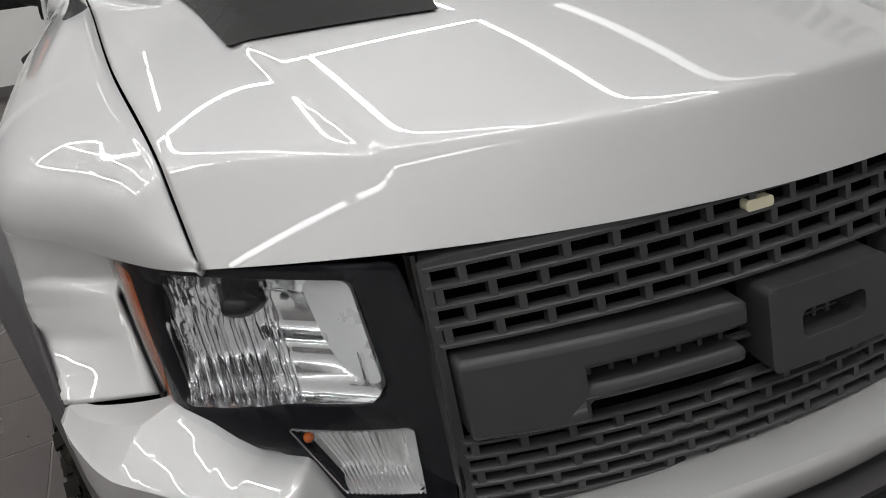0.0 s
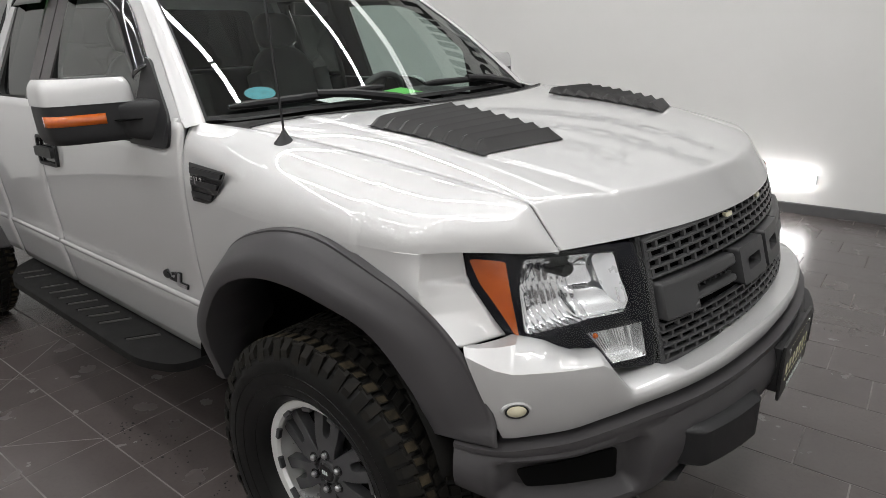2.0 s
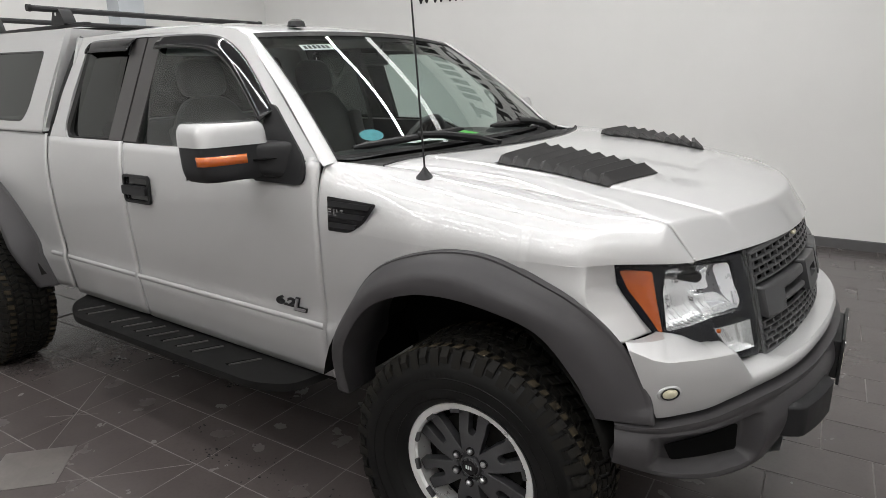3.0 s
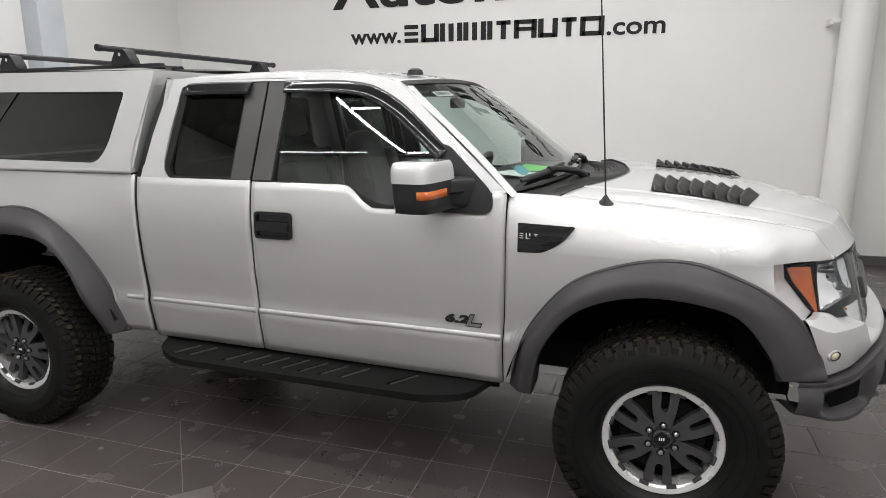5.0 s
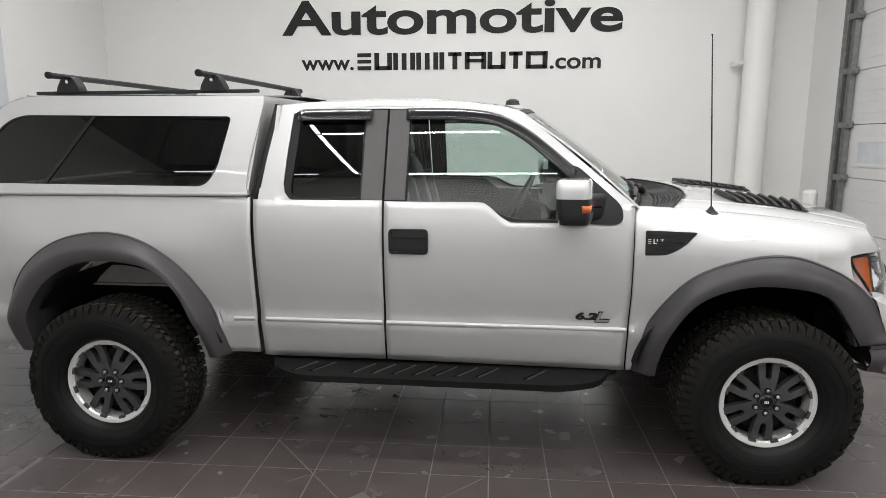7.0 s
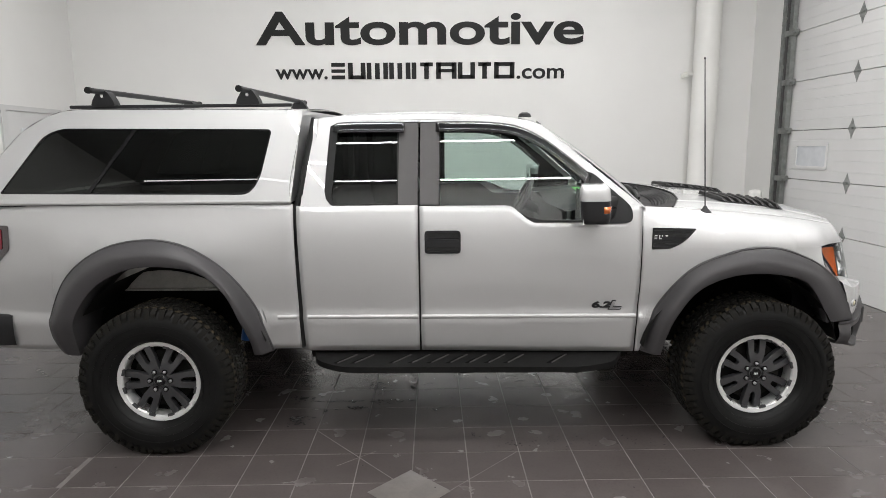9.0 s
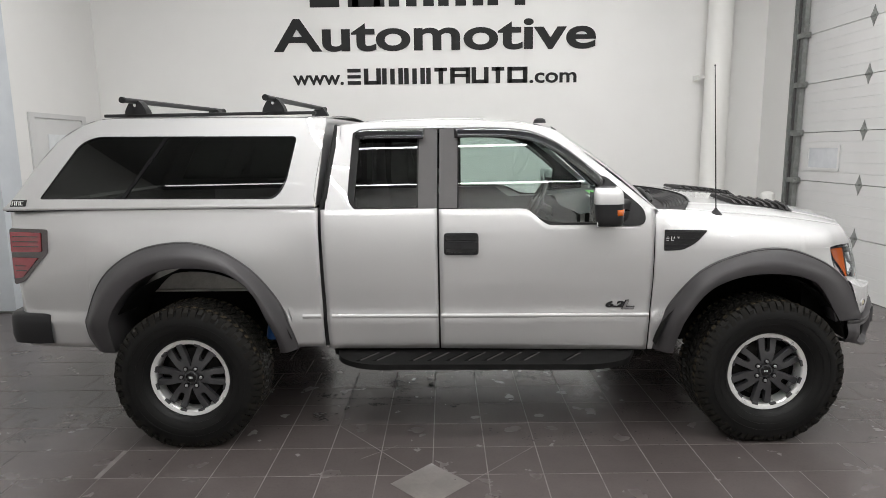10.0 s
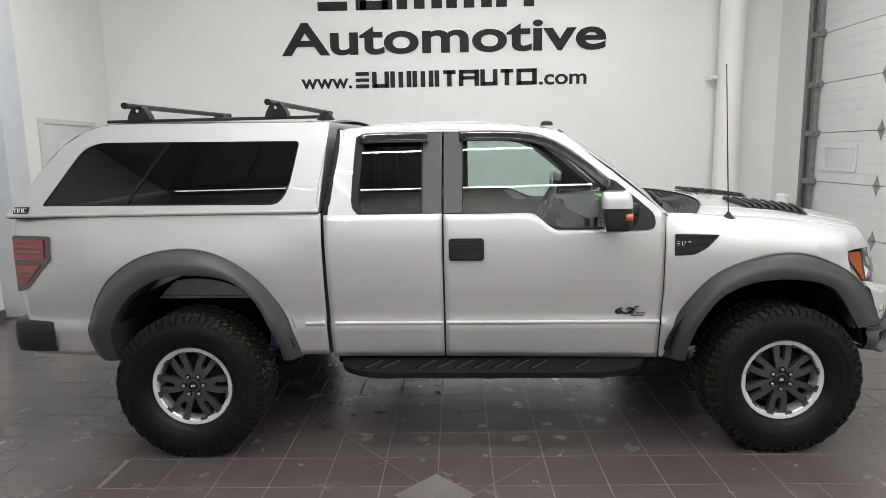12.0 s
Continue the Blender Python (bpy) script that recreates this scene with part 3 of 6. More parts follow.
def side_w(x, z):
    """Half width of the body side at x and height z."""
    w = soft_table([(0.45, 0.965), (0.55, 0.985), (0.70, 1.006), (0.735, 1.010), (0.765, 0.999), (0.95, 1.012), (1.15, 1.016), (1.28, 1.008), (1.39, 0.985)], z)
    if x > 3.0:
        w -= 0.012 * max(0.0, (x - 3.0) / 1.0) ** 2
    w += 0.036 * step(2.80, 3.22, x) * step(3.92, 3.52, x) * step(0.70, 0.90, z)
    w += 0.03 * step(0.75, 0.25, x) * step(1.35, 1.1, z) * step(-0.80, -0.50, x)
    if x < -0.7:
        w -= 0.05 * ((-0.7 - x) / 0.45) ** 2
    return w


def green_w(z):
    """Half width of the cab above the belt line."""
    t = (z - BELT) / 0.5
    return 0.982 - 0.175 * t - 0.045 * t * t


def bumper_edge(z):
    """Where the bumper's end meets the front wheel-arch flare."""
    return 3.880 + 0.40 * (0.942 - z)


ARCH_F_OUT = [(2.770, 0.525), (2.797, 0.660), (2.853, 0.815), (3.022, 1.022), (3.252, 1.124), (3.471, 1.142), (3.67, 1.075), (3.79, 1.0), (3.875, 0.915), (3.932, 0.815), (3.958, 0.74), (3.962, 0.715)]
ARCH_F_IN = [(2.866, 0.518), (2.881, 0.640), (2.924, 0.770), (3.040, 0.920), (3.226, 1.000), (3.44, 1.010), (3.633, 0.96), (3.754, 0.819), (3.794, 0.728), (3.799, 0.707)]
ARCH_R_OUT = [(-0.650, 0.548), (-0.690, 0.647), (-0.676, 0.78), (-0.538, 1.009), (-0.322, 1.16), (-0.058, 1.207), (0.168, 1.162), (0.360, 1.036), (0.500, 0.850), (0.570, 0.664), (0.606, 0.535)]
ARCH_R_IN = [(-0.505, 0.536), (-0.5, 0.647), (-0.469, 0.788), (-0.343, 0.955), (-0.161, 1.056), (0.041, 1.077), (0.254, 1.041), (0.395, 0.92), (0.471, 0.758), (0.507, 0.647), (0.517, 0.536)]


def arch_z(arch, x, floor_z):
    """Height of an arch line over x, or the sill where there is none."""
    if x <= arch[0][0] or x >= arch[-1][0]:
        return floor_z
    pts = smooth_line([(a, b, 0) for a, b in arch], 60)
    z = [p.y + (q.y - p.y) * (x - p.x) / max(q.x - p.x, 1e-6) for p, q in zip(pts, pts[1:]) if p.x <= x <= q.x]
    return max(z) if z else floor_z


def side_panel(name, xl, xr, zb, zt, parent, side, label="", nu=40, nv=22, fn=None, thick=0.016, mat=None):
    """A body panel between two edges xl(z), xr(z) and two lines zb(x), zt(x)."""
    f = fn or side_w

    def at(u, v):
        z = 0.9
        for _ in range(4):
            x = xl(z) + (xr(z) - xl(z)) * u
            z = zb(x) + (zt(x) - zb(x)) * v
        edge = 0.006 * (max(0.0, 1 - u * nu / 1.2) + max(0.0, 1 - (1 - u) * nu / 1.2))
        return Vector((x, side * (f(x, z) - edge), z))

    bm = gridmesh(at, nu, nv)
    if side > 0:
        bmesh.ops.reverse_faces(bm, faces=bm.faces)
    ob = part(name, bm, mat or SILVER, parent, label, fix=False)
    solid(ob, thick)
    return ob


def hood_gap_w(x):
    return soft_table([(2.70, 0.953), (2.75, 0.943), (2.85, 0.908), (2.95, 0.882), (3.2, 0.858), (3.6, 0.83), (3.85, 0.80), (3.995, 0.785)], x)


def hood_front(w):
    return 4.205 - 0.345 * w * w


def soft_min(a, b, k):
    return 0.5 * (a + b - math.sqrt((a - b) ** 2 + k * k))


def brow(d, outer=1.0):
    """The steep face between the hood's lip and its brow line, d behind the lip."""
    return 1.139 + (1.46 - 0.06 * outer) * d


def hood_gap_z(x):
    t = x - 3.3
    return soft_min(1.328 - 0.092 * t - 0.048 * t * t - 0.050 * t ** 3, brow(hood_front(hood_gap_w(x)) - x), 0.006)


NOSE = [(3.58, 1.040), (3.66, 1.030), (3.72, 1.015), (3.755, 0.997), (3.79, 0.966), (3.82, 0.938), (3.87, 0.900), (3.92, 0.862), (3.96, 0.827), (3.992, 0.789)]


LAMP_EDGE = [(0.5, 3.91), (0.925, 3.930), (0.97, 3.888), (1.07, 3.808), (1.142, 3.796)]
FACET = [(0.90, 3.905), (0.942, 3.868), (1.0, 3.785), (1.04, 3.764), (1.077, 3.757), (1.15, 3.750)]     # where the facet beside the lamp begins


def nose_w(x, z):
    w = side_w(x, z)
    if x > 3.58:
        w = min(w, w + (soft_table(NOSE, x) - side_w(x, 1.142)) * step(1.03, 1.142, z))
    return w


def fender_w(x, z):
    xa = lerp_table(FACET, z)
    if x <= xa or z > 1.1425:
        return nose_w(x, z)
    xr = lerp_table(LAMP_EDGE, z)
    f = min(1.0, (x - xa) / (xr - xa))
    w0 = nose_w(xa, z)
    w = w0 + (lerp_table([(0.925, 0.884), (0.98, 0.893), (1.06, 0.903), (1.142, 0.908)], z) - w0) * f
    ledge = 1.074 - 0.020 * f                     # the upper part lies a little deeper, over a narrow ledge
    return w - 0.013 * step(ledge - 0.004, ledge + 0.007, z) * step(0.02, 0.16, f) * step(1.15, 0.85, f)


def fender(side):
    zm, xs = 1.142, 3.69
    n1, n2, n3, nv = 78, 36, 30, 44

    def low(x, f):
        zb = arch_z(ARCH_F_OUT, x, 0.54 if x < 3.2 else 0.942) - 0.02
        zb = max(zb, 0.942) if x > 3.75 else zb
        return zb + (zm - zb) * f

    def lower(u, v):
        i = round(u * (n1 + n3))
        f = v
        if i <= n1:
            x = 2.745 + (xs - 2.745) * i / n1
            z = low(x, f)
            x -= (0.010 * step(1.0, 0.6, z)) * (1 - i / n1)
        else:
            g = ((i - n1) / n3) ** 1.0
            z = 1.0
            for _ in range(4):
                xr = lerp_table(LAMP_EDGE, z)
                x = xs + (xr - xs) * g
                z = low(x, f)
        return Vector((x, side * fender_w(x, z), z))

    def upper(u, v):
        i = round(u * (n1 + n2))
        if i <= n1:
            x = 2.745 + (xs - 2.745) * i / n1
        else:
            g = (i - n1) / n2
            x = xs + (3.992 - xs) * (1 - (1 - g) ** 1.25)
        w = nose_w(x, zm)
        k = round(v * 17)
        if k == 0:
            lip = step(3.735, 3.77, x)
            return Vector((x - 0.02 * step(3.7, 3.9, x), side * (w - 0.004 - 0.026 * lip), zm - 0.0005 - 0.0085 * lip))
        t = (k - 1) / 16
        xg = x + 0.003 * step(3.6, 3.99, x)
        gw, gz = hood_gap_w(xg) + 0.002, hood_gap_z(xg)
        L = Vector((x, w, zm - 0.005 * step(3.80, 3.99, x)))
        G = Vector((xg, gw, max(gz - 0.002, L.z + 0.001)))
        K = Vector((x, w - 0.006, zm + 0.80 * (G.z - zm)))
        p = L * (1 - t) ** 2 + K * 2 * t * (1 - t) + G * t * t
        return Vector((p.x, side * p.y, p.z))

    bm = bmesh.new()
    add_grid(bm, lower, n1 + n3, nv)
    add_grid(bm, upper, n1 + n2, 17)
    bmesh.ops.remove_doubles(bm, verts=bm.verts, dist=0.0003)
    if side > 0:
        bmesh.ops.reverse_faces(bm, faces=bm.faces)
    ob = part("front_fender", bm, SILVER, truck, fix=False, angle=38)
    solid(ob, 0.010)
    return ob


def flare(arch_out, arch_in, side, wmax, x_ref):
    n = 64
    O = smooth_line([(a, b, 0) for a, b in arch_out], n)
    I = smooth_line([(a, b, 0) for a, b in arch_in], n)
    prof = [(-0.02, -0.03, 0), (0.0, 0.003, 0), (0.015, 0.010, 0), (0.05, 0.010, 0), (0.07, 0.016, 0), (0.25, 0.0, 0.55), (0.42, 0.0, 0.86), (0.52, 0.0, 0.97), (0.60, 0.0, 1.0), (0.93, 0.0, 1.0),
            (0.985, 0.0, 0.965), (1.0, 0.0, 0.80), (0.99, 0.0, 0.1), (0.97, 0.0, -1.6)]

    def at(u, v):
        i = round(u * n)
        k = round(v * (len(prof) - 1))
        f, dw, m = prof[k]
        p = O[i].lerp(I[i], f)
        w0 = side_w(O[i].x, O[i].y)
        wm = wmax - (0.092 * step(3.50, 3.93, p.x) if x_ref > 1 else 0.0)
        dw *= 1 - 0.85 * step(3.66, 3.78, p.x)
        wm = w0 + (wm - w0) * (0.45 + 0.55 * step(0.50, 0.80, p.y))
        w = w0 + dw if m == 0 else w0 + (wm - w0) * m
        if m == 0 and dw > 0:
            w = min(w, wm - 0.01)
        w -= 0.035 * step(0.006, 0.024, p.x - bumper_edge(p.y))
        return Vector((p.x, side * w, p.y))

    bm = gridmesh(at, n, len(prof) - 1)
    if side > 0:
        bmesh.ops.reverse_faces(bm, faces=bm.faces)
    ob = part("fender_flare", bm, FLARE, truck, "dark grey moulded wheel-arch flare", angle=40, fix=False)
    solid(ob, 0.006)
    return ob


def wheel_well(xc, side, r):
    bm = gridmesh(lambda u, v: Vector((xc + r * math.cos(math.pi * (0.86 * u + 0.08)), side * (1.06 - 0.55 * v), 0.47 + r * 0.98 * math.sin(math.pi * (0.86 * u + 0.08)))), 24, 2)
    bmesh.ops.reverse_faces(bm, faces=bm.faces)
    part("wheel_well", bm, UNDER, truck, fix=False)


def door_belt(x):
    return 1.385 - 0.092 * step(1.98, 2.13, x) * step(2.685, 2.660, x)


for side in (-1, 1):
    # bed side with its arch
    side_panel("bed_side", lambda z: -1.135 + 0.02 * (1.4 - z), lambda z: 0.764 + 0.012 * (1.4 - z), lambda x: arch_z(ARCH_R_OUT, x, 0.545) - 0.02 * (abs(x) < 0.6),
               lambda x: 1.402, truck, side, nu=90, nv=24)
    rear = side_panel("rear_door", lambda z: 0.785 + 0.02 * (1.4 - z) - 0.004, lambda z: 1.474, lambda x: 0.530, lambda x: 1.39, truck, side, nu=26)
    front = side_panel("front_door", lambda z: 1.484, lambda z: 2.740 - 0.012 * step(1.0, 0.6, z), lambda x: 0.530 - 0.01 * (x - 1.5), door_belt, truck, side, nu=44)
    side_panel("rocker", lambda z: 0.82, lambda z: 2.70, lambda x: 0.47, lambda x: 0.545, truck, side, nu=20, nv=4, fn=lambda x, z: 0.93 + (z - 0.47) * 0.4, mat=UNDER)
    fender(side)
    flare(ARCH_F_OUT, ARCH_F_IN, side, 1.112, 3.3)
    flare(ARCH_R_OUT, ARCH_R_IN, side, 1.150, 0.0)
    wheel_well(3.31, side, 0.56)
    wheel_well(0.02, side, 0.58)
    # raised line along the doors and bed
    for x0, x1, par in ((0.648, 0.76, truck), (0.825, 1.468, rear), (1.49, 2.725, front)):
        bm = gridmesh(lambda u, v, x0=x0, x1=x1: Vector((x0 + (x1 - x0) * u, side * (side_w(x0 + (x1 - x0) * u, 0.742) + 0.006 * math.sin(math.pi * v) - 0.001), 0.728 + 0.028 * v)), 8, 6)
        if side > 0:
            bmesh.ops.reverse_faces(bm, faces=bm.faces)
        part("side_moulding", bm, SILVER, par, fix=False)
    # door handle: bezel, cup and grip
    hp = lambda a, b, d: Vector((a, side * (side_w(a, b) + 0.002 + d), b))
    hnd = part("door_handle", plate(rounded([(1.512, 1.118), (1.716, 1.118), (1.716, 1.248), (1.512, 1.248)], 0.022),
                                    [rounded([(1.524, 1.130), (1.704, 1.130), (1.704, 1.236), (1.524, 1.236)], 0.016)], hp, 0.012), BLACK, front, "black plastic door handle")
    part("cup", plate(rounded([(1.524, 1.130), (1.704, 1.130), (1.704, 1.236), (1.524, 1.236)], 0.016), [], lambda a, b, d: hp(a, b, d - 0.004), 0.003), GLOSS, hnd)
    bm = bmesh.new()
    add_plate(bm, rounded([(1.522, 1.158), (1.706, 1.158), (1.706, 1.200), (1.522, 1.200)], 0.012), [], lambda a, b, d: hp(a, b, 0.004 + d), 0.022)
    part("grip", bm, BLACK, hnd)

# added black boxes that close the body and paint shade behind its gaps
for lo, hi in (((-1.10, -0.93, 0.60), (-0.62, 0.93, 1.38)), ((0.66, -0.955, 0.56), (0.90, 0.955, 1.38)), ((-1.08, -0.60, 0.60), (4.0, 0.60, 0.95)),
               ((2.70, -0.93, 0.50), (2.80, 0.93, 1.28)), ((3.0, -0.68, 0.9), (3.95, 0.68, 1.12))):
    part("gap_blackout", box(lo, hi, 0.015), DARK, truck)
for s in (-1, 1):
    part("inner_arch", box((2.76, min(s * 0.44, s * 0.50), 0.42), (3.95, max(s * 0.44, s * 0.50), 1.05), 0.01), UNDER, truck)
    part("inner_arch", box((-0.62, min(s * 0.44, s * 0.50), 0.50), (0.68, max(s * 0.44, s * 0.50), 1.10), 0.01), UNDER, truck)
bm = bmesh.new()
add_box(bm, (0.84, -0.95, 0.50), (2.72, 0.95, 0.62), 0.02)
part("floor_pan", bm, UNDER, truck)


# ---- hood, cowl, windshield, roof ----
def hood_rear(w):
    return 3.165 - 0.215 * (w / 0.88) ** 2


def hood_top(d):
    return 1.384 - 0.097 * max(0.0, 1.25 - d) ** 2.4


def hood_z(x, w):
    """A broad raised dome with a crease along each side, lower outer panels, and a sharp brow over the grille."""
    w = abs(w)
    d = max(0.0, hood_front(w) - x)
    gw = hood_gap_w(x)
    wd = min(0.555 + 0.27 * min(0.62, d), gw - 0.05)
    zc = hood_top(max(0.0, hood_front(wd) - x)) - 0.005
    f = max(0.0, min(1.2, (w - wd) / (gw - wd)))
    t = x - 3.3
    out = zc + (1.328 - 0.092 * t - 0.048 * t * t - 0.050 * t ** 3 - zc) * f + 0.020 * f * (1 - f)
    k = step(wd - 0.008, wd + 0.008, w)
    return soft_min(hood_top(d) * (1 - k) + out * k, brow(d, k), 0.006)


def hood_at(u, v):
    s = 2 * v - 1
    w = s * 0.88
    for _ in range(5):
        x = hood_rear(w) + (hood_front(w) - hood_rear(w)) * (1 - (1 - u) ** 2.2)
        w = s * (hood_gap_w(x) - 0.002)
    return Vector((x, w, hood_z(x, w)))


hood = part("hood", gridmesh(hood_at, 84, 220), SILVER, truck, angle=50)
solid(hood, 0.012)
bm = gridmesh(lambda u, v: Vector((hood_front((2 * u - 1) * 0.78) - 0.012 - 0.05 * v, (2 * u - 1) * 0.78, 1.134 - 0.006 * v)), 40, 2)
part("hood_lip", bm, SEAL, truck)

# hood vents with louvres that run across
for side in (-1, 1):
    quad = {"or": (3.30, 0.715), "of": (3.690, 0.668), "if": (3.765, 0.375), "ir": (3.305, 0.315)}

    def vent_at(u, v):
        a = Vector(quad["or"]).lerp(Vector(quad["of"]), u)
        b = Vector(quad["ir"]).lerp(Vector(quad["if"]), u)
        return a.lerp(b, v)

    bm = bmesh.new()

    def vp(u, v, h):
        p = vent_at(u, v)
        return Vector((p.x, side * p.y, hood_z(p.x, p.y) + h))

    add_grid(bm, lambda u, v: vp(u, v, 0.004), 10, 6)
    vent = part("hood_vent", bm, VENT, truck, "black louvred hood heat vent")
    for k in range(8):
        u0, u1 = k / 8 + 0.004, (k + 1.12) / 8
        bm = bmesh.new()
        prof = [(u0, 0.004, 1), (u0 + 0.003, 0.025, 1), (u0 + 0.030, 0.030, 1), (u0 + 0.040, 0.026, 1), (min(u1, 1.0), 0.003, 0.4)]
        rows = [[bm.verts.new(vp(min(1.0, a + 0.03 * sl * step(0.14, 0.0, v)), v, 0.004 + (h - 0.004) * e)) for a, h, sl in prof]
                for v, e in ((0.0, 0.15), (0.10, 0.92), (0.14, 1.0), (0.3, 1.0), (0.5, 1.0), (0.75, 1.0), (0.95, 1.0), (1.0, 0.3))]
        for r0, r1 in zip(rows, rows[1:]):
            for i in range(4):
                bm.faces.new((r0[i], r0[i + 1], r1[i + 1], r1[i]))
        bm.faces.new(rows[0])
        bm.faces.new(rows[-1])
        part("louvre", bm, VENT, vent, angle=20)


def ws_at(u, v, off=0.0):
    """Windshield: u across, v from base to top."""
    s = 2 * u - 1
    w = s * (0.950 - 0.190 * v)
    xb = 2.90 - 0.15 * s * s
    xt = 2.235 - 0.085 * s * s
    zb = 1.365 + 0.005 * (1 - s * s)
    zt = 1.868 - 0.028 * s * s
    bow = 0.02 * math.sin(math.pi * v)
    return Vector((xb + (xt - xb) * v + bow * 0.6 + off * 0.6, w, zb + (zt - zb) * v + bow * 0.8 + off * 0.8))


ws = part("windshield", gridmesh(lambda u, v: ws_at(0.02 + 0.96 * u, 0.02 + 0.95 * v), 24, 14), WINDSHIELD, truck, "clear laminated windshield")
ws.visible_shadow = False
def ws_ring(lo, hi, off):
    m0, m1 = lo, 1 - lo
    return [ws_at(m0, lo * 1.2 + (hi - lo * 1.2) * k / 14, off) for k in range(15)] + [ws_at(m0 + (m1 - m0) * k / 20, hi, off) for k in range(1, 21)] + [ws_at(m1, hi - (hi - lo * 1.2) * k / 14, off) for k in range(1, 15)] + [ws_at(m1 - (m1 - m0) * k / 20, lo * 1.2, off) for k in range(1, 20)]


bm = bmesh.new()
va, vb = [bm.verts.new(p) for p in ws_ring(0.004, 1.0, 0.003)], [bm.verts.new(p) for p in ws_ring(0.022, 0.955, 0.003)]
for i in range(len(va)):
    j = (i + 1) % len(va)
    bm.faces.new((va[i], va[j], vb[j], vb[i]))
part("windshield_seal", bm, SEAL, ws, "black windshield border")
for side in (0, 1):
    def pil(u, v):
        p = ws_at(0.017 * (1 - u) if side == 0 else 1 - 0.017 * (1 - u), -0.02 + 1.02 * v, 0.009 * math.sin(math.pi * min(1.0, 0.1 + u)) + 0.002)
        q = Vector((p.x, (-1 if side == 0 else 1) * (green_w(max(p.z, 1.36)) - 0.001), p.z))
        return p.lerp(q, max(0.0, u - 0.35) / 0.65)
    part("pillar", gridmesh(pil, 8, 20), SILVER, truck, "silver painted windshield pillar", angle=60)

# roof skin: from the rear of the cab to the windshield, rolled down to the side rails
def roof_at(u, v):
    s = 2 * v - 1
    a = abs(s)
    x1 = 2.235 - 0.085 * s * s
    x = 0.872 + (x1 - 0.872) * u
    w = s * 0.775
    zc = soft_table([(0.85, 1.905), (1.1, 1.922), (1.6, 1.930), (1.95, 1.915), (2.12, 1.893), (2.25, 1.866)], x + 0.085 * s * s)
    z = zc - 0.028 * s * s - 0.05 * max(0, a - 0.88) ** 2 / 0.0144 * 0.6
    return Vector((x, w, z))


roof = part("roof", gridmesh(roof_at, 40, 40), SILVER, truck)
solid(roof, 0.012)
for k in range(5):
    y = -0.44 + 0.22 * k
    bm = gridmesh(lambda u, v, y=y: roof_at(0.06 + 0.62 * u, 0.5 + (y + (v - 0.5) * 0.07) / 1.55) + Vector((0, 0, 0.007 * math.sin(math.pi * v) * step(0, 0.08, u) * step(1, 0.92, u))), 16, 6)
    part("roof_rib", bm, SILVER, roof)
bm = bmesh.new()
add_cyl(bm, (2.13, -0.455, 1.885), (2.13, -0.455, 1.906), 0.042, 20, 0.036)
add_cyl(bm, (2.13, -0.455, 1.906), (2.13, -0.455, 1.915), 0.036, 20, 0.02)
part("roof_antenna", bm, BLACK, roof, "small black puck antenna")

# cab sides above the belt: painted arch, dark frames, glass, visors
FRAME_OUT = [(0.805, 1.375), (0.825, 1.60), (0.862, 1.88), (1.45, 1.893), (1.90, 1.888), (2.10, 1.862), (2.19, 1.832), (2.745, 1.372), (2.66, 1.372),
             (2.40, 1.595), (2.16, 1.775), (2.03, 1.828), (1.90, 1.850), (1.45, 1.858), (1.0, 1.856), (0.958, 1.835), (0.945, 1.60), (0.940, 1.47), (0.950, 1.425), (0.975, 1.395), (1.02, 1.375)]
REAR_GLASS = rounded([(0.975, 1.392), (1.352, 1.400), (1.352, 1.832), (1.005, 1.832)], [0.06, 0.01, 0.01, 0.04])
FRONT_GLASS = rounded([(1.598, 1.384), (1.985, 1.380), (2.13, 1.300), (2.40, 1.300), (2.41, 1.535), (2.24, 1.690), (2.08, 1.785), (1.95, 1.815), (1.602, 1.822)], [0.01, 0.08, 0.08, 0.01, 0.02, 0.2, 0.1, 0.1, 0.01])
def bulge(a, b):
    return 0.036 * (1.0 - (b - 1.30) / 0.53) - 0.014


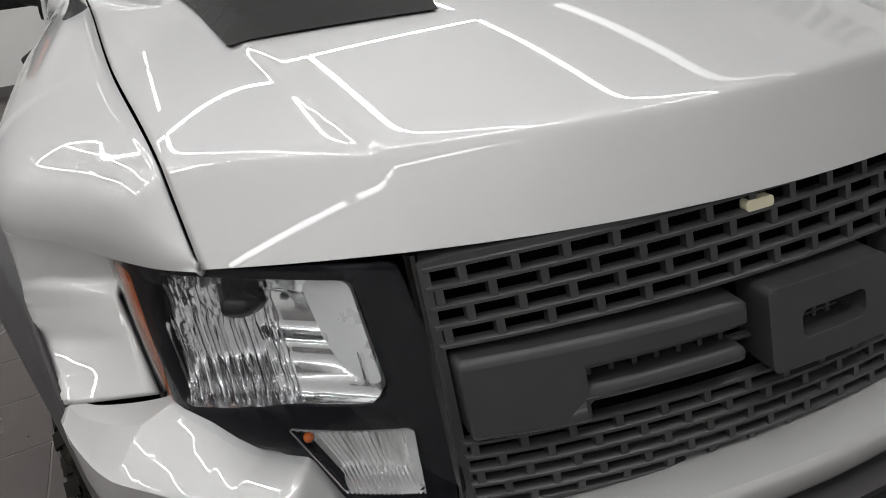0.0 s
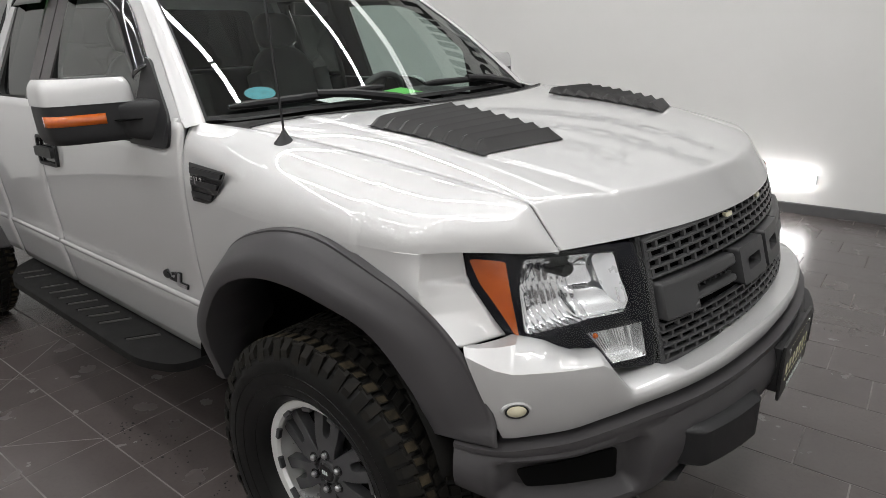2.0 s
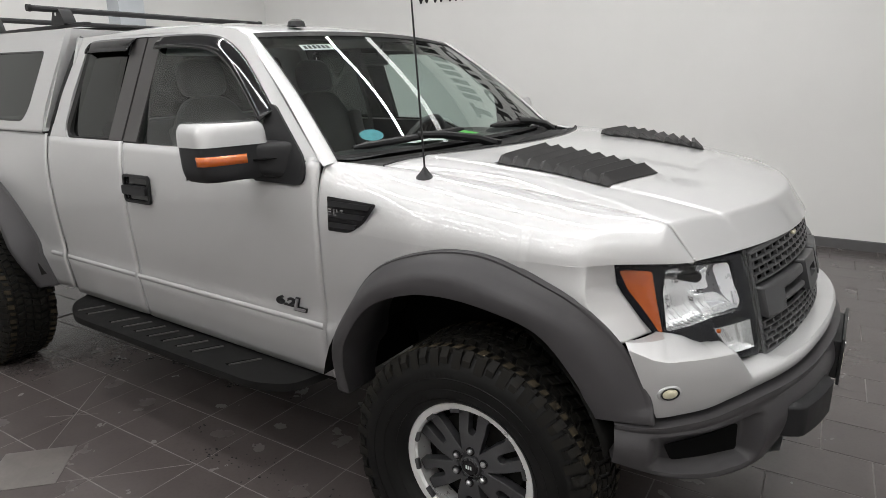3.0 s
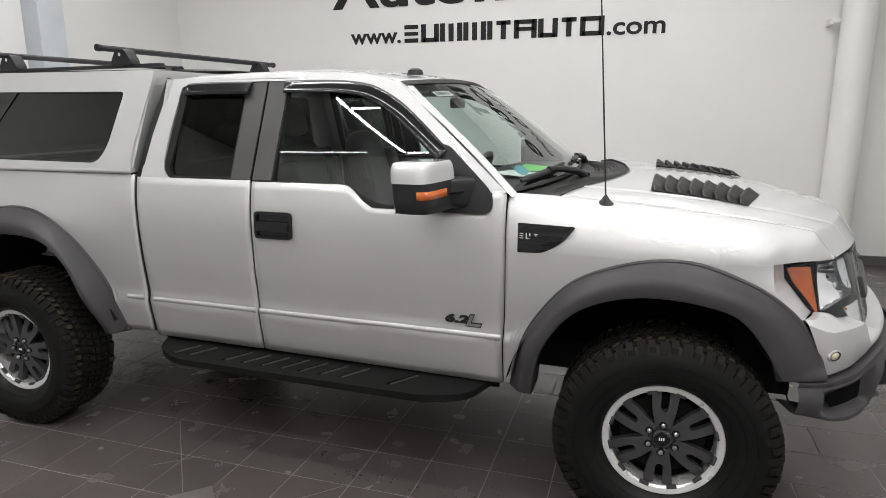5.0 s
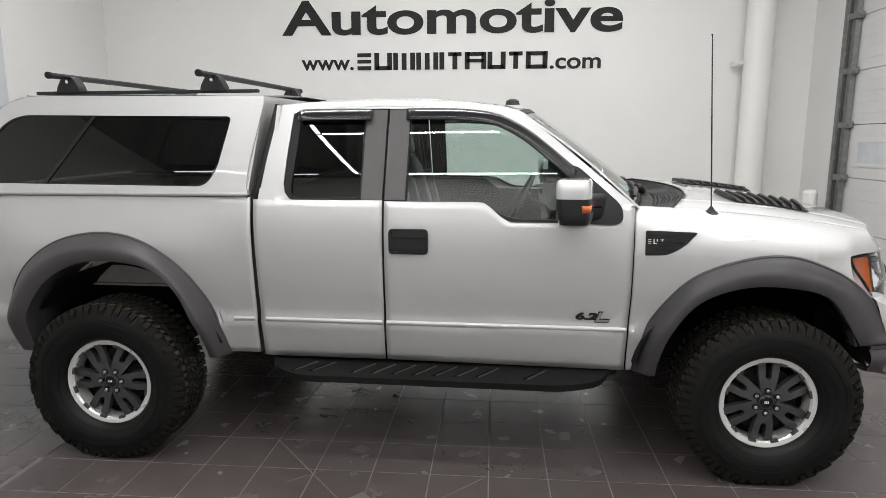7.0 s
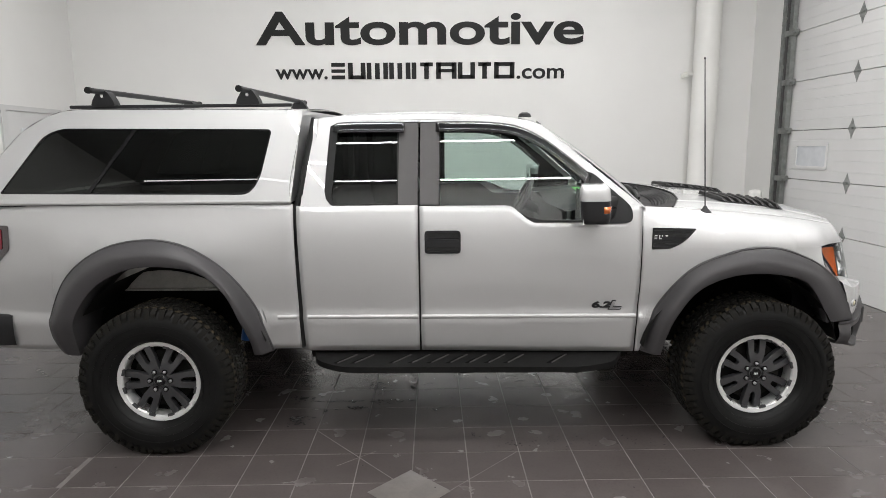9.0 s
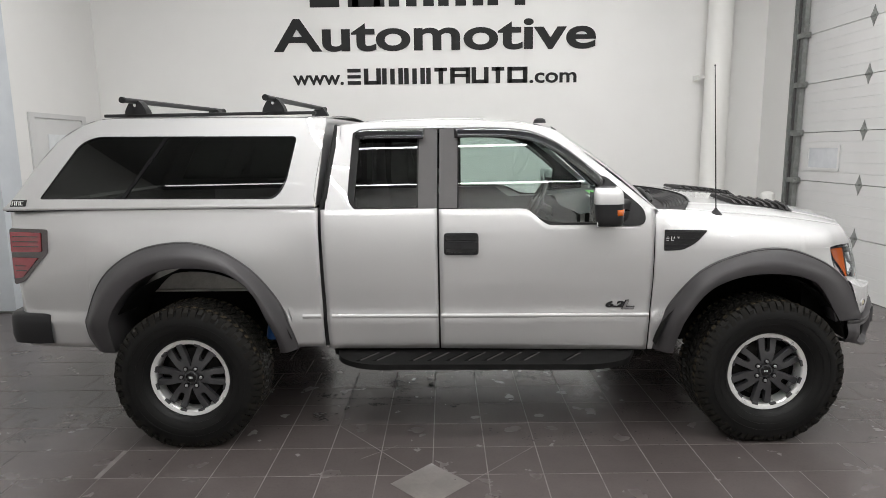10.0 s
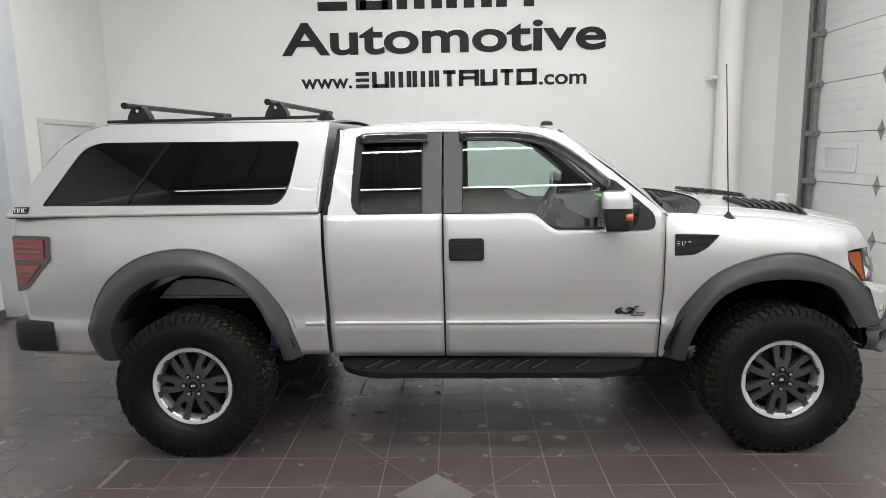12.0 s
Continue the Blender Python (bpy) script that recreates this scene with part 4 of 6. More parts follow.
for side in (-1, 1):
    gp = lambda a, b, d: Vector((a, side * (green_w(b) - d), b))
    part("cab_frame", plate(FRAME_OUT, [], lambda a, b, d: gp(a, b, d - 0.002), 0.035), SILVER, truck, angle=25)
    part("rear_window_frame", plate(rounded([(0.932, 1.376), (1.474, 1.376), (1.474, 1.868), (0.955, 1.868)], [0.09, 0.004, 0.004, 0.03], 7), [REAR_GLASS], lambda a, b, d: gp(a, b, d + 0.006), 0.03), SEAL, truck)
    part("front_window_frame", plate([(1.484, 1.376), (1.98, 1.372), (2.13, 1.288), (2.665, 1.288), (2.672, 1.385), (2.42, 1.60), (2.18, 1.78), (2.05, 1.835), (1.90, 1.868), (1.484, 1.868)],
                                     [FRONT_GLASS], lambda a, b, d: gp(a, b, d + 0.006), 0.03), SEAL, truck)
    for x0, x1, xt0, xt1 in ((1.362, 1.472, 1.362, 1.474), (1.486, 1.592, 1.486, 1.596)):
        part("pillar_trim", plate([(x0, 1.392), (x1, 1.392), (xt1, 1.852), (xt0, 1.852)], [], lambda a, b, d: gp(a, b, d - 0.001), 0.006), PILLAR, truck, "dark grey door pillar trim")
    g = part("rear_side_window", sheet(REAR_GLASS, lambda a, b: gp(a, b, 0.012 + bulge(a, b)), 9.0, 0.02), PRIVACY, truck, "dark tinted glass")
    g.visible_shadow = False
    g = part("front_side_window", sheet(FRONT_GLASS, lambda a, b: gp(a, b, 0.012 + bulge(a, b)), 9.0, 0.02), GLASS, truck, "clear greenish glass")
    g.visible_shadow = False
    # smoked rain visors over the windows
    def visor(line, depth, name="rain_visor"):
        L = smooth_line([(a, b, 0) for a, b in line], 30)

        def at(u, v):
            p = L[round(u * 30)]
            q = L[min(30, round(u * 30) + 1)] - L[max(0, round(u * 30) - 1)]
            nrm = Vector((q.y, -q.x, 0)).normalized()
            c = p + nrm * depth * v
            out = 0.004 + 0.030 * math.sin(v * 1.9) * step(0, 0.03, u) ** 0.3
            return Vector((c.x, side * (green_w(c.y) + out), c.y))

        b_ = gridmesh(at, 30, 6)
        o_ = part(name, b_, GLOSS, truck, "glossy smoked window rain visor")
        solid(o_, 0.003)

    visor([(0.972, 1.805), (0.985, 1.845), (1.02, 1.858), (1.2, 1.860), (1.392, 1.858)], 0.062)
    visor([(1.575, 1.858), (1.75, 1.858), (1.92, 1.850), (2.06, 1.825), (2.20, 1.757), (2.33, 1.660), (2.465, 1.545)], 0.060)
bm = bmesh.new()
add_plate(bm, [(-0.95, 1.36), (0.95, 1.36), (0.79, 1.88), (-0.79, 1.88)], [rounded([(-0.66, 1.45), (0.66, 1.45), (0.58, 1.80), (-0.58, 1.80)], 0.05)],
          lambda a, b, d: Vector((0.835 + d + 0.06 * (b - 1.36), a, b)), 0.02)
part("cab_back", bm, SILVER, truck)
bm = bmesh.new()
add_plate(bm, rounded([(-0.66, 1.45), (0.66, 1.45), (0.58, 1.80), (-0.58, 1.80)], 0.05), [], lambda a, b, d: Vector((0.842 + d + 0.06 * (b - 1.36), a, b)), 0.003)
part("rear_window", bm, PRIVACY, truck, "dark tinted glass").visible_shadow = False
# weather strip down the gap between cab and bed
for side in (-1, 1):
    bm = bmesh.new()
    add_tube(bm, [(0.777, side * (side_w(0.79, z) - 0.03 if z < 1.39 else green_w(z) - 0.02), z) for z in (0.55, 0.8, 1.1, 1.39)] + [(0.795 + 0.13 * (z - 1.39), side * (green_w(z) - 0.012), z) for z in (1.45, 1.6, 1.75, 1.88)], 0.02, 8)
    part("gap_seal", bm, SEAL, truck)


# ---- front end ----
def front_x(w, z):
    """The raked, rounded face of the front end."""
    w = abs(w)
    return 4.28 - 0.29 * w * w - 0.75 * max(0.0, w - 0.55) ** 2 - 45 * max(0.0, w - 0.855) ** 2 - 0.28 * max(0.0, z - 0.84)


def face(w, z, d=0.0):
    lift = 0.016 * max(0.0, 1 - (w / 0.575) ** 2) * max(0.0, min(1.0, (z - 0.86) / 0.25))
    return Vector((front_x(w, z + lift) + d, w, z + lift))


# grille: rim, two brick-pattern meshes, a middle band of plain blocks and rings
GW, GB, GT = 0.578, 0.812, 1.126
grille = part("grille", plate([(-GW, GB), *[(-GW + 2 * GW * k / 24, GB - 0.004) for k in range(1, 24)], (GW, GB), (GW - 0.004, GT), *[(GW - 2 * GW * k / 24, GT + 0.004) for k in range(1, 24)], (-GW + 0.004, GT)],
                              [[(-GW + 0.011, GB + 0.012), *[(-GW + 2 * GW * k / 24, GB + 0.010) for k in range(1, 24)], (GW - 0.011, GB + 0.012), (GW - 0.015, GT - 0.006), *[(GW - 2 * GW * k / 24, GT - 0.006) for k in range(1, 24)], (-GW + 0.015, GT - 0.006)]],
                              lambda a, b, d: face(a, b, d - 0.036), 0.034), GRILLE, truck, "dark grey moulded grille with brick-pattern mesh")
# black sheet in place of the deep shade behind the mesh
part("shade_backing", gridmesh(lambda u, v: face(-GW + 2 * GW * u, GB + (GT - GB) * v, -0.075), 24, 4), DARK, grille, "black sheet standing in for the shade behind the grille")


def mesh_bar(z, h, w0, w1, d0=-0.012, d1=0.0):
    n = max(2, round((w1 - w0) * 26))
    bm = bmesh.new()
    prof = [(d0, -h / 2), (d1 - 0.003, -h / 2), (d1, -h / 4), (d1, h / 4), (d1 - 0.003, h / 2), (d0, h / 2)]
    rows = [[bm.verts.new(face(w0 + (w1 - w0) * i / n, z + dz, d)) for d, dz in prof] for i in range(n + 1)]
    for a, b in zip(rows, rows[1:]):
        for i in range(len(prof)):
            j = (i + 1) % len(prof)
            bm.faces.new((a[i], a[j], b[j], b[i]))
    bm.faces.new(rows[0])
    bm.faces.new(rows[-1])
    return bm


PITCH = 0.0565
LIGHTS_W = (-0.182, 0.087, 0.356)
for z_lo, z_hi, rows in ((1.032, 1.120, 4), (0.822, 0.912, 5)):
    for k in range(rows + 1):
        z = z_lo + (z_hi - z_lo) * k / rows
        part("mesh_bar", mesh_bar(z, 0.0068, -GW + 0.008, GW - 0.008), GRILLE, grille)
    for k in range(rows):
        za, zb = z_lo + (z_hi - z_lo) * k / rows, z_lo + (z_hi - z_lo) * (k + 1) / rows
        bm = bmesh.new()
        x = -GW + 0.02 + (PITCH / 2 if k % 2 else 0)
        while x < GW - 0.02:
            t = 0.0045
            o = [(x - t, za), (x + t, za), (x + t, zb), (x - t, zb)]
            add_plate(bm, o, [], lambda a, b, d: face(a, b, d - 0.012), 0.0108)
            x += PITCH
        p = part("mesh_post", bm, GRILLE, grille)
        p["kind"] = "stuff"


def block(name, outer, holes, parent, d=0.016, mat=None):
    def dense(loop):
        out = []
        for i, p in enumerate(loop):
            q = loop[(i + 1) % len(loop)]
            n = max(1, int(abs(q[0] - p[0]) / 0.03))
            out += [(p[0] + (q[0] - p[0]) * k / n, p[1] + (q[1] - p[1]) * k / n) for k in range(n)]
        return out
    bm = bmesh.new()
    add_plate(bm, dense(outer), [dense(h) for h in holes], lambda a, b, dd: face(a, b, -0.03 + dd), 0.03 + d)
    ob = part(name, bm, mat or GRILLE, parent, angle=30)
    bv = ob.modifiers.new("bev", "BEVEL")
    bv.width, bv.segments, bv.limit_method, bv.angle_limit = 0.009, 3, "ANGLE", radians(50)
    return ob


def block_post(w, z0, z1):
    return plate([(w - 0.003, z0), (w + 0.003, z0), (w + 0.003, z1), (w - 0.003, z1)], [], lambda a, b, d: face(a, b, d - 0.020), 0.012)


for s in (-1, 1):
    m = (lambda pts: pts) if s < 0 else (lambda pts: [(-a, b) for a, b in reversed(pts)])
    block("grille_block", m([(-0.562, 0.924), (-0.425, 0.920), (-0.425, 0.936), (-0.425, 0.944), (-0.228, 0.944), (-0.228, 0.962), (-0.425, 0.962), (-0.425, 0.982), (-0.222, 0.984), (-0.222, 1.014), (-0.562, 1.020)]), [], grille)
    block("grille_ring", rounded(m([(-0.200, 0.920), (0.046 - 0.062, 0.920), (0.046 - 0.062, 1.018), (-0.200, 1.020)]), 0.012), [rounded(m([(-0.154, 0.952), (-0.054, 0.952), (-0.054, 0.985), (-0.154, 0.985)]), 0.010)], grille, 0.020)
    part("mesh_bar", mesh_bar(0.953, 0.006, -0.43 if s < 0 else 0.2, -0.2 if s < 0 else 0.43, -0.02, -0.012), GRILLE, grille)
# small mesh seen through the slots and rings of the band
for s in (-1, 1):
    for w0, w1, zz in ((0.225, 0.43, 0.950), (0.225, 0.43, 0.974), (0.07, 0.145, 0.958), (0.07, 0.145, 0.978)):
        part("mesh_bar", mesh_bar(zz, 0.0045, min(s * w0, s * w1), max(s * w0, s * w1), -0.020, -0.008), GRILLE, grille)
    for k in range(7):
        w = s * (0.245 + 0.028 * k)
        part("mesh_post", block_post(w, 0.936, 0.984), GRILLE, grille)
    for k in range(3):
        part("mesh_post", block_post(s * (0.085 + 0.022 * k), 0.948, 0.986), GRILLE, grille)
for w in LIGHTS_W[:2]:
    bm = bmesh.new()
    add_plate(bm, rounded([(w - 0.019, 1.100), (w + 0.019, 1.100), (w + 0.019, 1.112), (w - 0.019, 1.112)], 0.005), [], lambda a, b, d: face(a, b, -0.01 + d), 0.010)
    part("marker_light", bm, CREAM, grille, "small cream grille marker light")
# dark strips that close the seams round the grille
for s in (-1, 1):
    bm = gridmesh(lambda u, v: face(s * (0.572 + 0.014 * u - 0.004 * v), 0.79 + 0.345 * v, -0.004 - 0.02 * abs(u - 0.5)), 3, 10)
    part("trim_strip", bm, GLOSS, grille)


# headlamps
LAMP_OUT = [(0.904, 1.130), (0.88, 1.133), (0.85, 1.134), (0.775, 1.135), (0.68, 1.133), (0.592, 1.128), (0.572, 1.0), (0.588, 0.815), (0.65, 0.825), (0.715, 0.838), (0.762, 0.899), (0.845, 0.898), (0.872, 0.912), (0.886, 0.96), (0.902, 1.07)]
BOWL = [(0.854, 1.050), (0.836, 1.117), (0.73, 1.118), (0.638, 1.113), (0.630, 0.985), (0.642, 0.966), (0.735, 0.964), (0.782, 0.953), (0.862, 0.940)]
TURNL = [(0.748, 0.931), (0.616, 0.934), (0.620, 0.850), (0.706, 0.850)]
for side in (-1, 1):
    sg = lambda pts: [(side * a, b) for a, b in pts]
    bowl_r, turn_r = rounded(BOWL, 0.012), rounded(TURNL, 0.010)
    lo = rounded(LAMP_OUT, 0.010, 3)
    bm = sheet(sg(lo), lambda a, b: face(a, b, -0.012), 0.012, 0.03, [sg(bowl_r), sg(turn_r)])
    bm.normal_update()
    bmesh.ops.reverse_faces(bm, faces=[f for f in bm.faces if f.normal.x < 0])
    house = part("headlamp", bm, LAMPHOUSE, truck, "headlamp with black surround and clear lens", angle=25, fix=False)
    solid(house, 0.02, -1.0)
    part("lens", sheet(sg(lo), lambda a, b: face(a, b, 0.003), 0.012, 0.03), LENS, house, "clear plastic lens").visible_shadow = False

    # main reflector: a deep bowl with upright flutes low on its outer half
    def refl(a, b):
        out = lerp_table([(0.94, 0.862), (1.05, 0.854), (1.118, 0.836)], b)
        low = lerp_table([(0.63, 0.967), (0.735, 0.964), (0.782, 0.953), (0.862, 0.940)], a)
        e = max(0.0, min(a - 0.630, out - a, 1.118 - b, b - low))
        d = 0.052 * min(1.0, e / 0.040) ** 0.55 * (1 - 0.5 * ((a - 0.75) / 0.11) ** 2 * 0.6)
        low_out = step(0.715, 0.735, a) * step(1.105, 1.095, b) * (1 - 0.5 * step(1.03, 1.045, b) * step(1.06, 1.05, b))
        fl = 0.0062 * math.cos(a * math.tau * 78) * low_out * min(1.0, e / 0.008)
        fl += 0.018 * step(1.035, 1.022, b) * step(0.755, 0.735, a) * min(1.0, e / 0.02)
        fl += 0.004 * math.sin(a * 140) * step(1.06, 1.075, b) * min(1.0, e / 0.015)
        return face(side * a, b, -0.014 - d + fl)

    part("reflector", sheet(bowl_r, refl, 0.0022, 0.005), REFLECTOR, house, "fluted chrome reflector", angle=50)
    fr = rounded([(0.690, 1.110), (0.641, 1.107), (0.634, 0.985), (0.652, 0.985), (0.678, 1.02)], [0.03, 0.01, 0.012, 0.01, 0.05])
    part("side_reflector", sheet(fr, lambda a, b: face(side * a, b, -0.020 - 0.25 * (a - 0.636)), 0.02, 0.01), FROST, house, "white inner reflector", angle=10)
    bm = bmesh.new()
    p0 = face(side * 0.752, 1.083, -0.070)
    add_grid(bm, lambda u, v: p0 + Vector((0.050 + 0.012 * (1 - v * v), 0.026 * v * math.cos(u * math.tau), 0.017 * v * math.sin(u * math.tau))), 20, 4, close_u=True)
    add_grid(bm, lambda u, v: p0 + Vector((0.050 * v, 0.026 * math.cos(u * math.tau), 0.017 * math.sin(u * math.tau))), 20, 1, close_u=True)
    part("bulb_shield", bm, GLOSS, house)

    def turn_at(u, v):
        a = Vector(TURNL[0]).lerp(Vector(TURNL[1]), u)
        b = Vector(TURNL[3]).lerp(Vector(TURNL[2]), u)
        q = a.lerp(b, v)
        e = min(u, 1 - u, v, 1 - v)
        return face(side * q.x, q.y, -0.040 * min(1, e * 9) ** 0.5 - 0.008 + 0.0016 * math.sin(u * 110))

    part("turn_lamp", gridmesh(turn_at, 120, 20), TURNLENS, house, "fluted clear turn lamp", angle=12)
    bm = bmesh.new()
    add_tube(bm, [face(side * p.x, p.y, -0.006) for p in smooth_line([(0.905, 1.137, 0), (0.9045, 1.10, 0), (0.9035, 1.06, 0), (0.897, 1.01, 0), (0.888, 0.96, 0), (0.880, 0.925, 0)], 24)], 0.0075, 8)
    part("gasket", bm, GLOSS, house, "black lamp gasket")
    bm = bmesh.new()
    bmesh.ops.create_uvsphere(bm, u_segments=12, v_segments=8, radius=0.007, matrix=Matrix.Translation(face(side * 0.728, 0.920, -0.014)))
    part("bulb", bm, AMBER, house, "amber turn bulb")
    am = rounded([(0.8930, 1.112), (0.882, 1.115), (0.866, 1.115), (0.868, 1.03), (0.869, 0.936), (0.873, 0.942), (0.8900, 1.055)], 0.006)
    part("side_reflector", sheet(sg(am), lambda a, b: face(a, b, -0.0085), 0.004, 0.02), AMBER, house, "amber side marker lens")

# ---- bumper ----
PLAN = [(1.016, 3.860), (1.011, 3.882), (0.999, 3.920), (0.968, 3.975), (0.92, 4.022), (0.855, 4.078), (0.79, 4.123), (0.725, 4.166), (0.60, 4.232), (0.467, 4.280), (0.32, 4.312), (0.16, 4.334), (0.0, 4.342)]
PL = smooth_line([(w, x, 0) for w, x in PLAN], 200)
PL_X = sorted((p.y, p.x) for p in PL)
FULL = [(-p.x, p.y) for p in PL] + [(p.x, p.y) for p in reversed(PL[:-1])]
NB = len(FULL) - 1


def bump_top(w):
    return lerp_table([(0.0, 0.838), (0.3, 0.828), (0.6, 0.806), (0.712, 0.796), (0.722, 0.800), (0.775, 0.878), (0.790, 0.888), (0.90, 0.891), (0.96, 0.894), (0.985, 0.904), (1.002, 0.920), (1.014, 0.934), (1.05, 0.940)], abs(w))


def bump_low(w):
    return soft_table([(0.0, 0.788), (0.3, 0.778), (0.5, 0.770), (0.7, 0.755), (0.85, 0.728), (0.95, 0.722), (1.05, 0.722)], abs(w))


def bump_normal(w):
    return Vector((1.0, w * lerp_table([(0.68, 0.55), (0.98, 2.0)], abs(w)), 0)).normalized()


def upper_at(u, v):
    w, x = FULL[round(u * NB)]
    t, b = bump_top(w), bump_low(w)
    k = round(v * 11)
    a = abs(w)
    nrm = bump_normal(w)
    base = Vector((x, w, 0))
    back = min(0.16, max(0.02, x - front_x(min(a, 0.925), 0.9) + 0.04)) * min(1.0, max(0.0, 1.024 - a) / 0.085)
    rows = [(b - 0.004, -0.045), (b - 0.003, -0.012), (b + 0.002, -0.002), (b + 0.008, 0.0)]
    rows += [(b + (t - b) * f, 0.004 * math.sin(math.pi * f)) for f in (0.35, 0.6, 0.85)]
    tb = max(t - 0.003, lerp_table([(0.0, 0.806), (0.578, 0.808), (0.60, 0.815), (0.65, 0.822), (0.715, 0.835), (0.762, 0.892), (0.84, 0.894), (0.875, 0.908), (0.905, 0.926), (0.935, 0.937), (0.96, 0.940), (1.05, 0.941)], a))
    lift = min(0.010 + 0.036 * step(0.82, 0.90, a), tb - t)
    rows += [(t - 0.003, -0.001), (t + 0.002, -0.007), (t + 0.002 + lift * 0.93, -0.42 * back - 0.006), (t + lift, -back - 0.006), (t + lift - 0.03, -back - 0.02)]
    z, off = rows[k]
    xe = bumper_edge(z)
    if x < xe:
        base = Vector((xe, math.copysign(lerp_table(PL_X, xe), w), 0))
    return base + nrm * off + Vector((0, 0, z))


bumper = part("front_bumper", gridmesh(upper_at, NB, 11), SILVER, truck, "silver upper front bumper", angle=40)


def lower_top(w):
    return bump_low(w) - 0.016


def lower_bot(w):
    return soft_table([(0.0, 0.60), (0.30, 0.585), (0.56, 0.555), (0.66, 0.505), (0.80, 0.497), (0.92, 0.525), (0.98, 0.555), (1.05, 0.60)], abs(w))


def lower_off(w, f):
    """How far the lower bumper stands out; f runs from bottom to top."""
    a = abs(w)
    o = 0.012 + 0.022 * math.sin(math.pi * min(1, f * 1.05)) + 0.012 * step(0.86, 0.94, f)
    pocket = step(0.99, 0.955, a) * step(0.68, 0.72, a) * step(0.06, 0.22, f) * step(0.80, 0.68, f)
    return o - 0.055 * pocket


def lower_at(u, v):
    w, x = FULL[round(u * NB)]
    t, b = lower_top(w), lower_bot(w)
    a = abs(w)
    nrm = bump_normal(w)
    n = 22
    k = round(v * (n + 4))
    if k < 2:
        z, off = b + 0.012 * (1 - k), -0.10 + 0.085 * k
    elif k > n + 2:
        z, off = t - 0.001 * (k - n - 2), -0.012 - 0.05 * (k - n - 3)
    else:
        f = (k - 2) / n
        z, off = b + (t - b) * f, lower_off(w, f)
    return Vector((x, w, z)) + nrm * off


part("lower_bumper", gridmesh(lower_at, NB, 26), FLARE, truck, "dark grey plastic lower bumper", angle=40)
for side in (-1, 1):
    def fog_at(a, b, d):
        w, x = a, lerp_table([(p[0], p[1]) for p in sorted((q.x, q.y) for q in PL)], a)
        nrm = bump_normal(a)
        p = Vector((x, a, b)) + nrm * (d - 0.010)
        return Vector((p.x, side * p.y, p.z))

    o = rounded([(0.742, 0.560), (0.935, 0.578), (0.955, 0.632), (0.745, 0.648)], 0.012)
    dense = []
    for i, p in enumerate(o):
        q = o[(i + 1) % len(o)]
        n = max(1, int(abs(q[0] - p[0]) / 0.02))
        dense += [(p[0] + (q[0] - p[0]) * k / n, p[1] + (q[1] - p[1]) * k / n) for k in range(n)]
    # flat black plate: the opening's inner shade as plain colour
    part("fog_opening_shade", plate(dense, [], fog_at, 0.003), DARK, truck, "black plate standing in for the shade in the fog lamp opening", angle=60)
    # bumper guard
    def guard_at(u, v):
        w = 0.275 + 0.335 * u
        x = lerp_table(sorted((q.x, q.y) for q in PL), w)
        z0, z1 = 0.548 + 0.012 * u, 0.680 - 0.004 * u
        a = math.pi * v
        e = min(1.0, min(u, 1 - u) * 7) ** 0.6
        out = (0.005 + 0.060 * e) * min(1.0, math.sin(a) * 2.2)
        return Vector((x + out * 0.98, side * (w + out * 0.25), (z0 + z1) / 2 - (z1 - z0) / 2 * math.cos(a) * (0.9 + 0.1 * e)))
    part("bumper_guard", gridmesh(guard_at, 24, 16), BLACK, truck, "black bumper guard block", angle=50)
    bm = gridmesh(lambda u, v: Vector((4.26 - 0.16 * v + 0.0 * u, side * (0.20 + 0.42 * u), 0.535 - 0.055 * math.sin(1.5 * v) - 0.01 * u)), 8, 6)
    part("skid_plate", bm, ALU, truck, "silver skid plate edge")
    # marker lamp in the bumper corner
    w, x = 0.954, 3.990
    n = Vector((1.0, side * 1.05, 0)).normalized()
    cpos = Vector((x, side * w, 0.800)) + n * 0.003
    M = Matrix.Translation(cpos) @ n.to_track_quat("Z", "Y").to_matrix().to_4x4()
    bm = bmesh.new()
    ring = [(0.034, -0.006), (0.032, 0.003), (0.027, 0.005), (0.023, 0.002)]
    add_grid(bm, lambda u, v: M @ Vector((ring[round(v * 3)][0] * 1.12 * math.cos(u * math.tau), ring[round(v * 3)][0] * 0.72 * math.sin(u * math.tau), ring[round(v * 3)][1])), 32, 3, close_u=True)
    mk = part("bumper_marker", bm, SILVER, truck, "small round corner marker lamp")
    bm = bmesh.new()
    add_grid(bm, lambda u, v: M @ Vector((0.021 * 1.1 * v * math.cos(u * math.tau), 0.021 * 0.7 * v * math.sin(u * math.tau), 0.004 + 0.005 * (1 - v * v))), 24, 5, close_u=True)
    part("lens", bm, CREAM, mk, "cream lamp lens")
    bm = bmesh.new()
    add_grid(bm, lambda u, v: M @ Vector(((0.0205 + 0.0045 * v) * 1.12 * math.cos(u * math.tau), (0.0205 + 0.0045 * v) * 0.72 * math.sin(u * math.tau), 0.0045 + 0.002 * v)), 24, 1, close_u=True)
    part("gasket", bm, SEAL, mk)
# black closing sheet, painted-in shade under the lamps and behind the bumper
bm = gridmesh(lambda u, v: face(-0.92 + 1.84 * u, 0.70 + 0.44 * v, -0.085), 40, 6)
part("front_shade_sheet", bm, DARK, truck)

